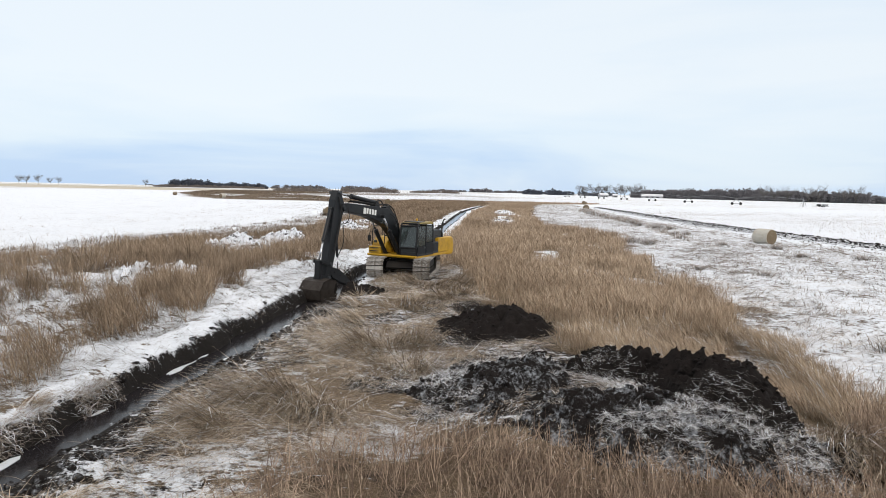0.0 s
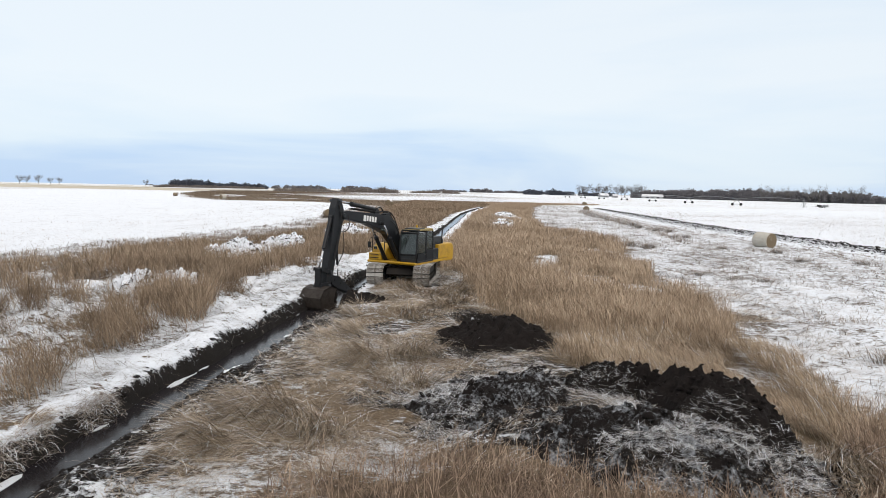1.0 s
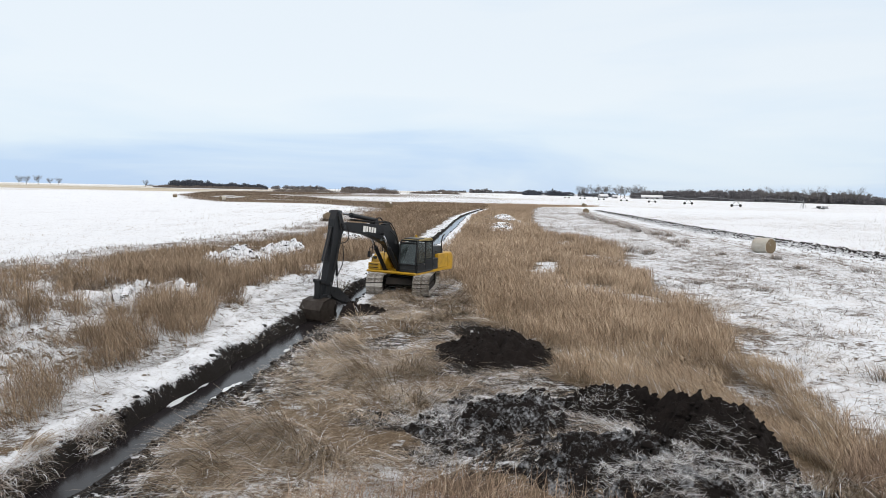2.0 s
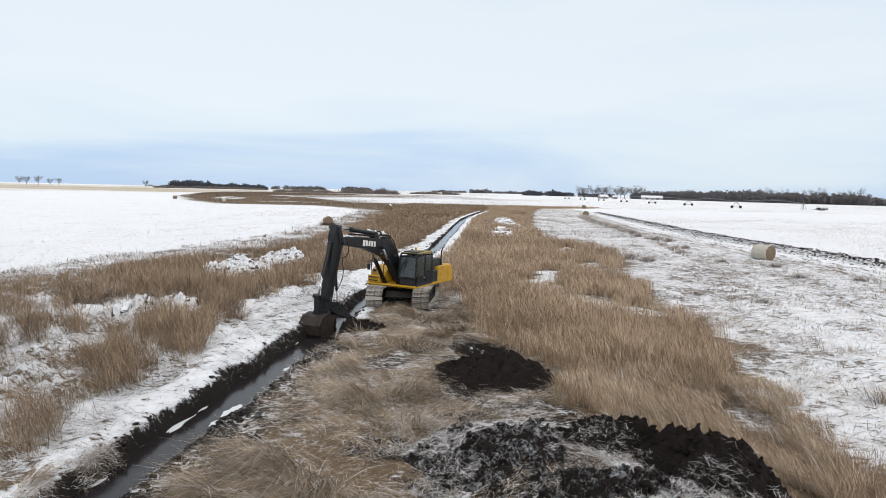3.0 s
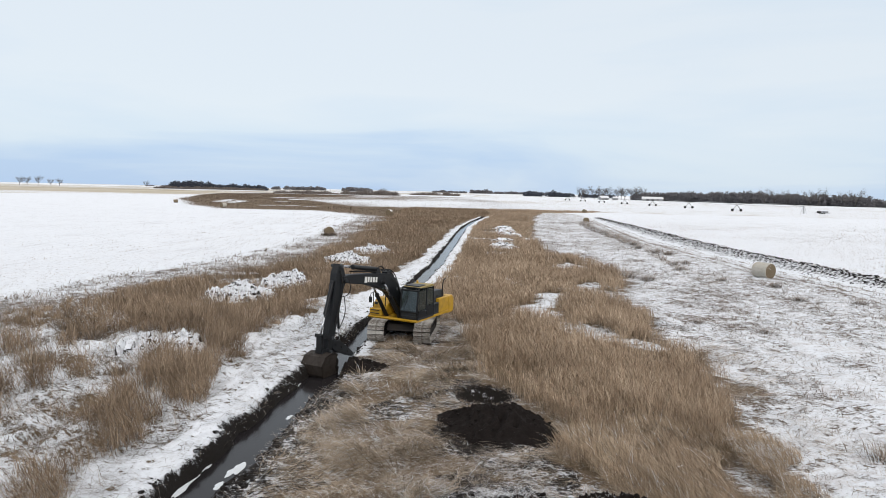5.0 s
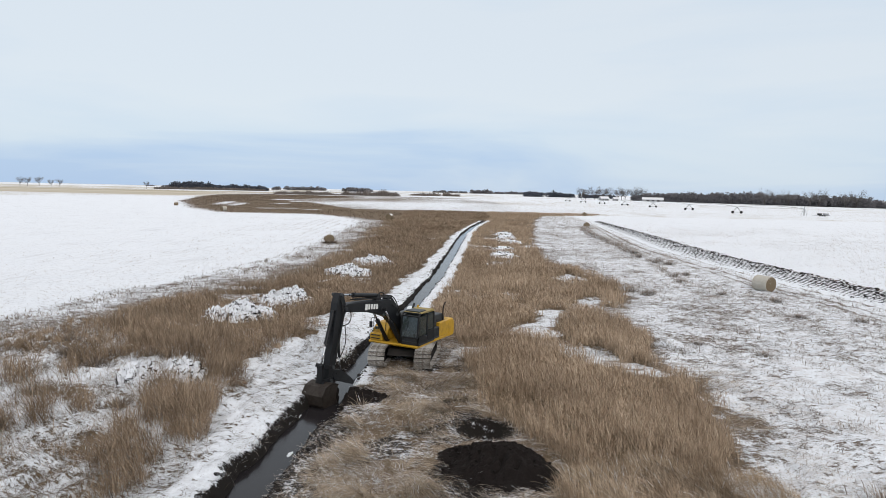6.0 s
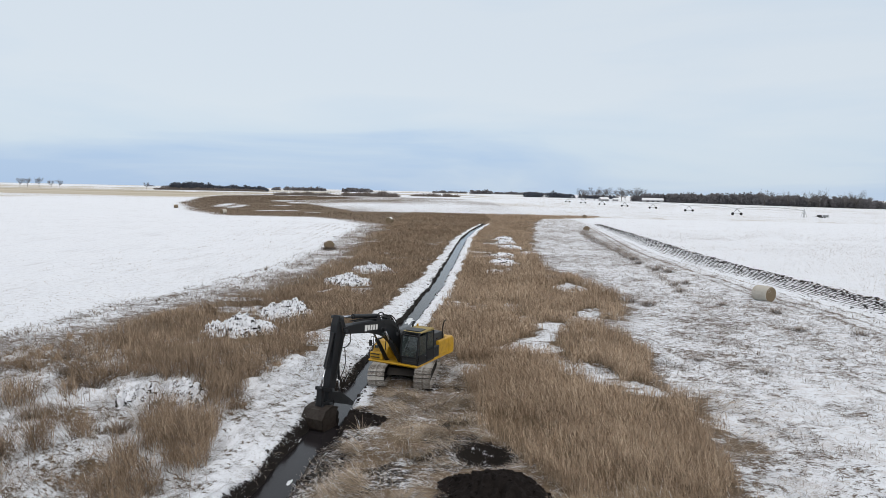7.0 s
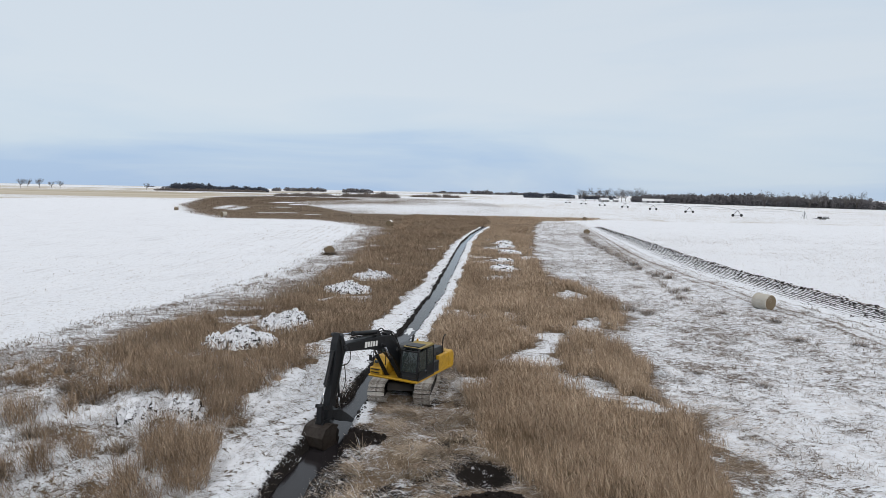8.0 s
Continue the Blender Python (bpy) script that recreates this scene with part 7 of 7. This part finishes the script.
# M_CONIFER and M_WOOD carry the haze in their colour
wood("wood_west", row(-552, 1190, -475, 1215, 170, 40, 14, 6) + row(-480, 1215, -385, 1250, 150, 40, 9.5, 6), M_CONIFER, "distant dark conifer shelter wood", 110, 0.9)
wood("wood_edge", row(-572, 1180, -385, 1238, 150, 8, 4.5, 6), M_BUSH, "reddish brush along the foot of a distant wood", 70, 0.8)
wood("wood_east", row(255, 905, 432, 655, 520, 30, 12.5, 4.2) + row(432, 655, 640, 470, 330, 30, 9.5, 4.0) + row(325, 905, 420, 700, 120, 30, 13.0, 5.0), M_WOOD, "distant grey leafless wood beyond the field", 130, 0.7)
wood("wood_north", row(138, 1300, 232, 1290, 90, 30, 10, 5) + row(232, 1290, 300, 1180, 50, 20, 8, 4), M_CONIFER, "distant dark conifer belt", 80, 0.9)
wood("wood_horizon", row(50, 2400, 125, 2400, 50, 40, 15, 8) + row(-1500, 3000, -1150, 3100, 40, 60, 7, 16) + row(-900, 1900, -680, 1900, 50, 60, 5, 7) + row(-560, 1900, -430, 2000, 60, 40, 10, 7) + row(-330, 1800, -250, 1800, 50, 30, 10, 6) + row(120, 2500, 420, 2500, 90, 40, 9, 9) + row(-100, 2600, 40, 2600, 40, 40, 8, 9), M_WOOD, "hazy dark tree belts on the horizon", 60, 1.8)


def bare_bushes(spots):
    """Far bare bushes: upright twigs, thick at the foot."""
    out = []
    for x, y, h, w in spots:
        n = 70
        base = np.stack([rng.normal(x, w * 0.6, n), rng.normal(y, w * 0.4, n), np.full(n, -0.1)], 1)
        out.append(ribbons(base, rng.uniform(0, 6.28, n), h * rng.uniform(0.25, 1.0, n), rng.uniform(0, 0.4, n), rng.uniform(0, 0.3, n), rng.uniform(0.15, 0.45, n)))
    tagged(array_mesh("bushes", *join(out), M_BUSH), "distant grey-brown bare bushes", "bushes", kind="stuff")


bare_bushes(row(-150, 795, -78, 795, 110, 30, 8, 3) + row(-225, 760, -150, 780, 100, 20, 5.0, 2.5) + row(-72, 960, 0, 965, 60, 30, 6.5, 3.5))


def fence_posts():
    """A far row of young trunks along the snow."""
    bm = bmesh.new()
    for k in range(26):
        x = -232 + 3.6 * k
        rod_bm(bm, (x, 790, -0.2), (x, 790, 4.5 + 1.5 * math.sin(k * 2.3)), 0.22, 5, 0.08)
    tagged(part("tree_row", bm, M_BARK), "distant row of young bare trunks", "trees", kind="stuff")


fence_posts()
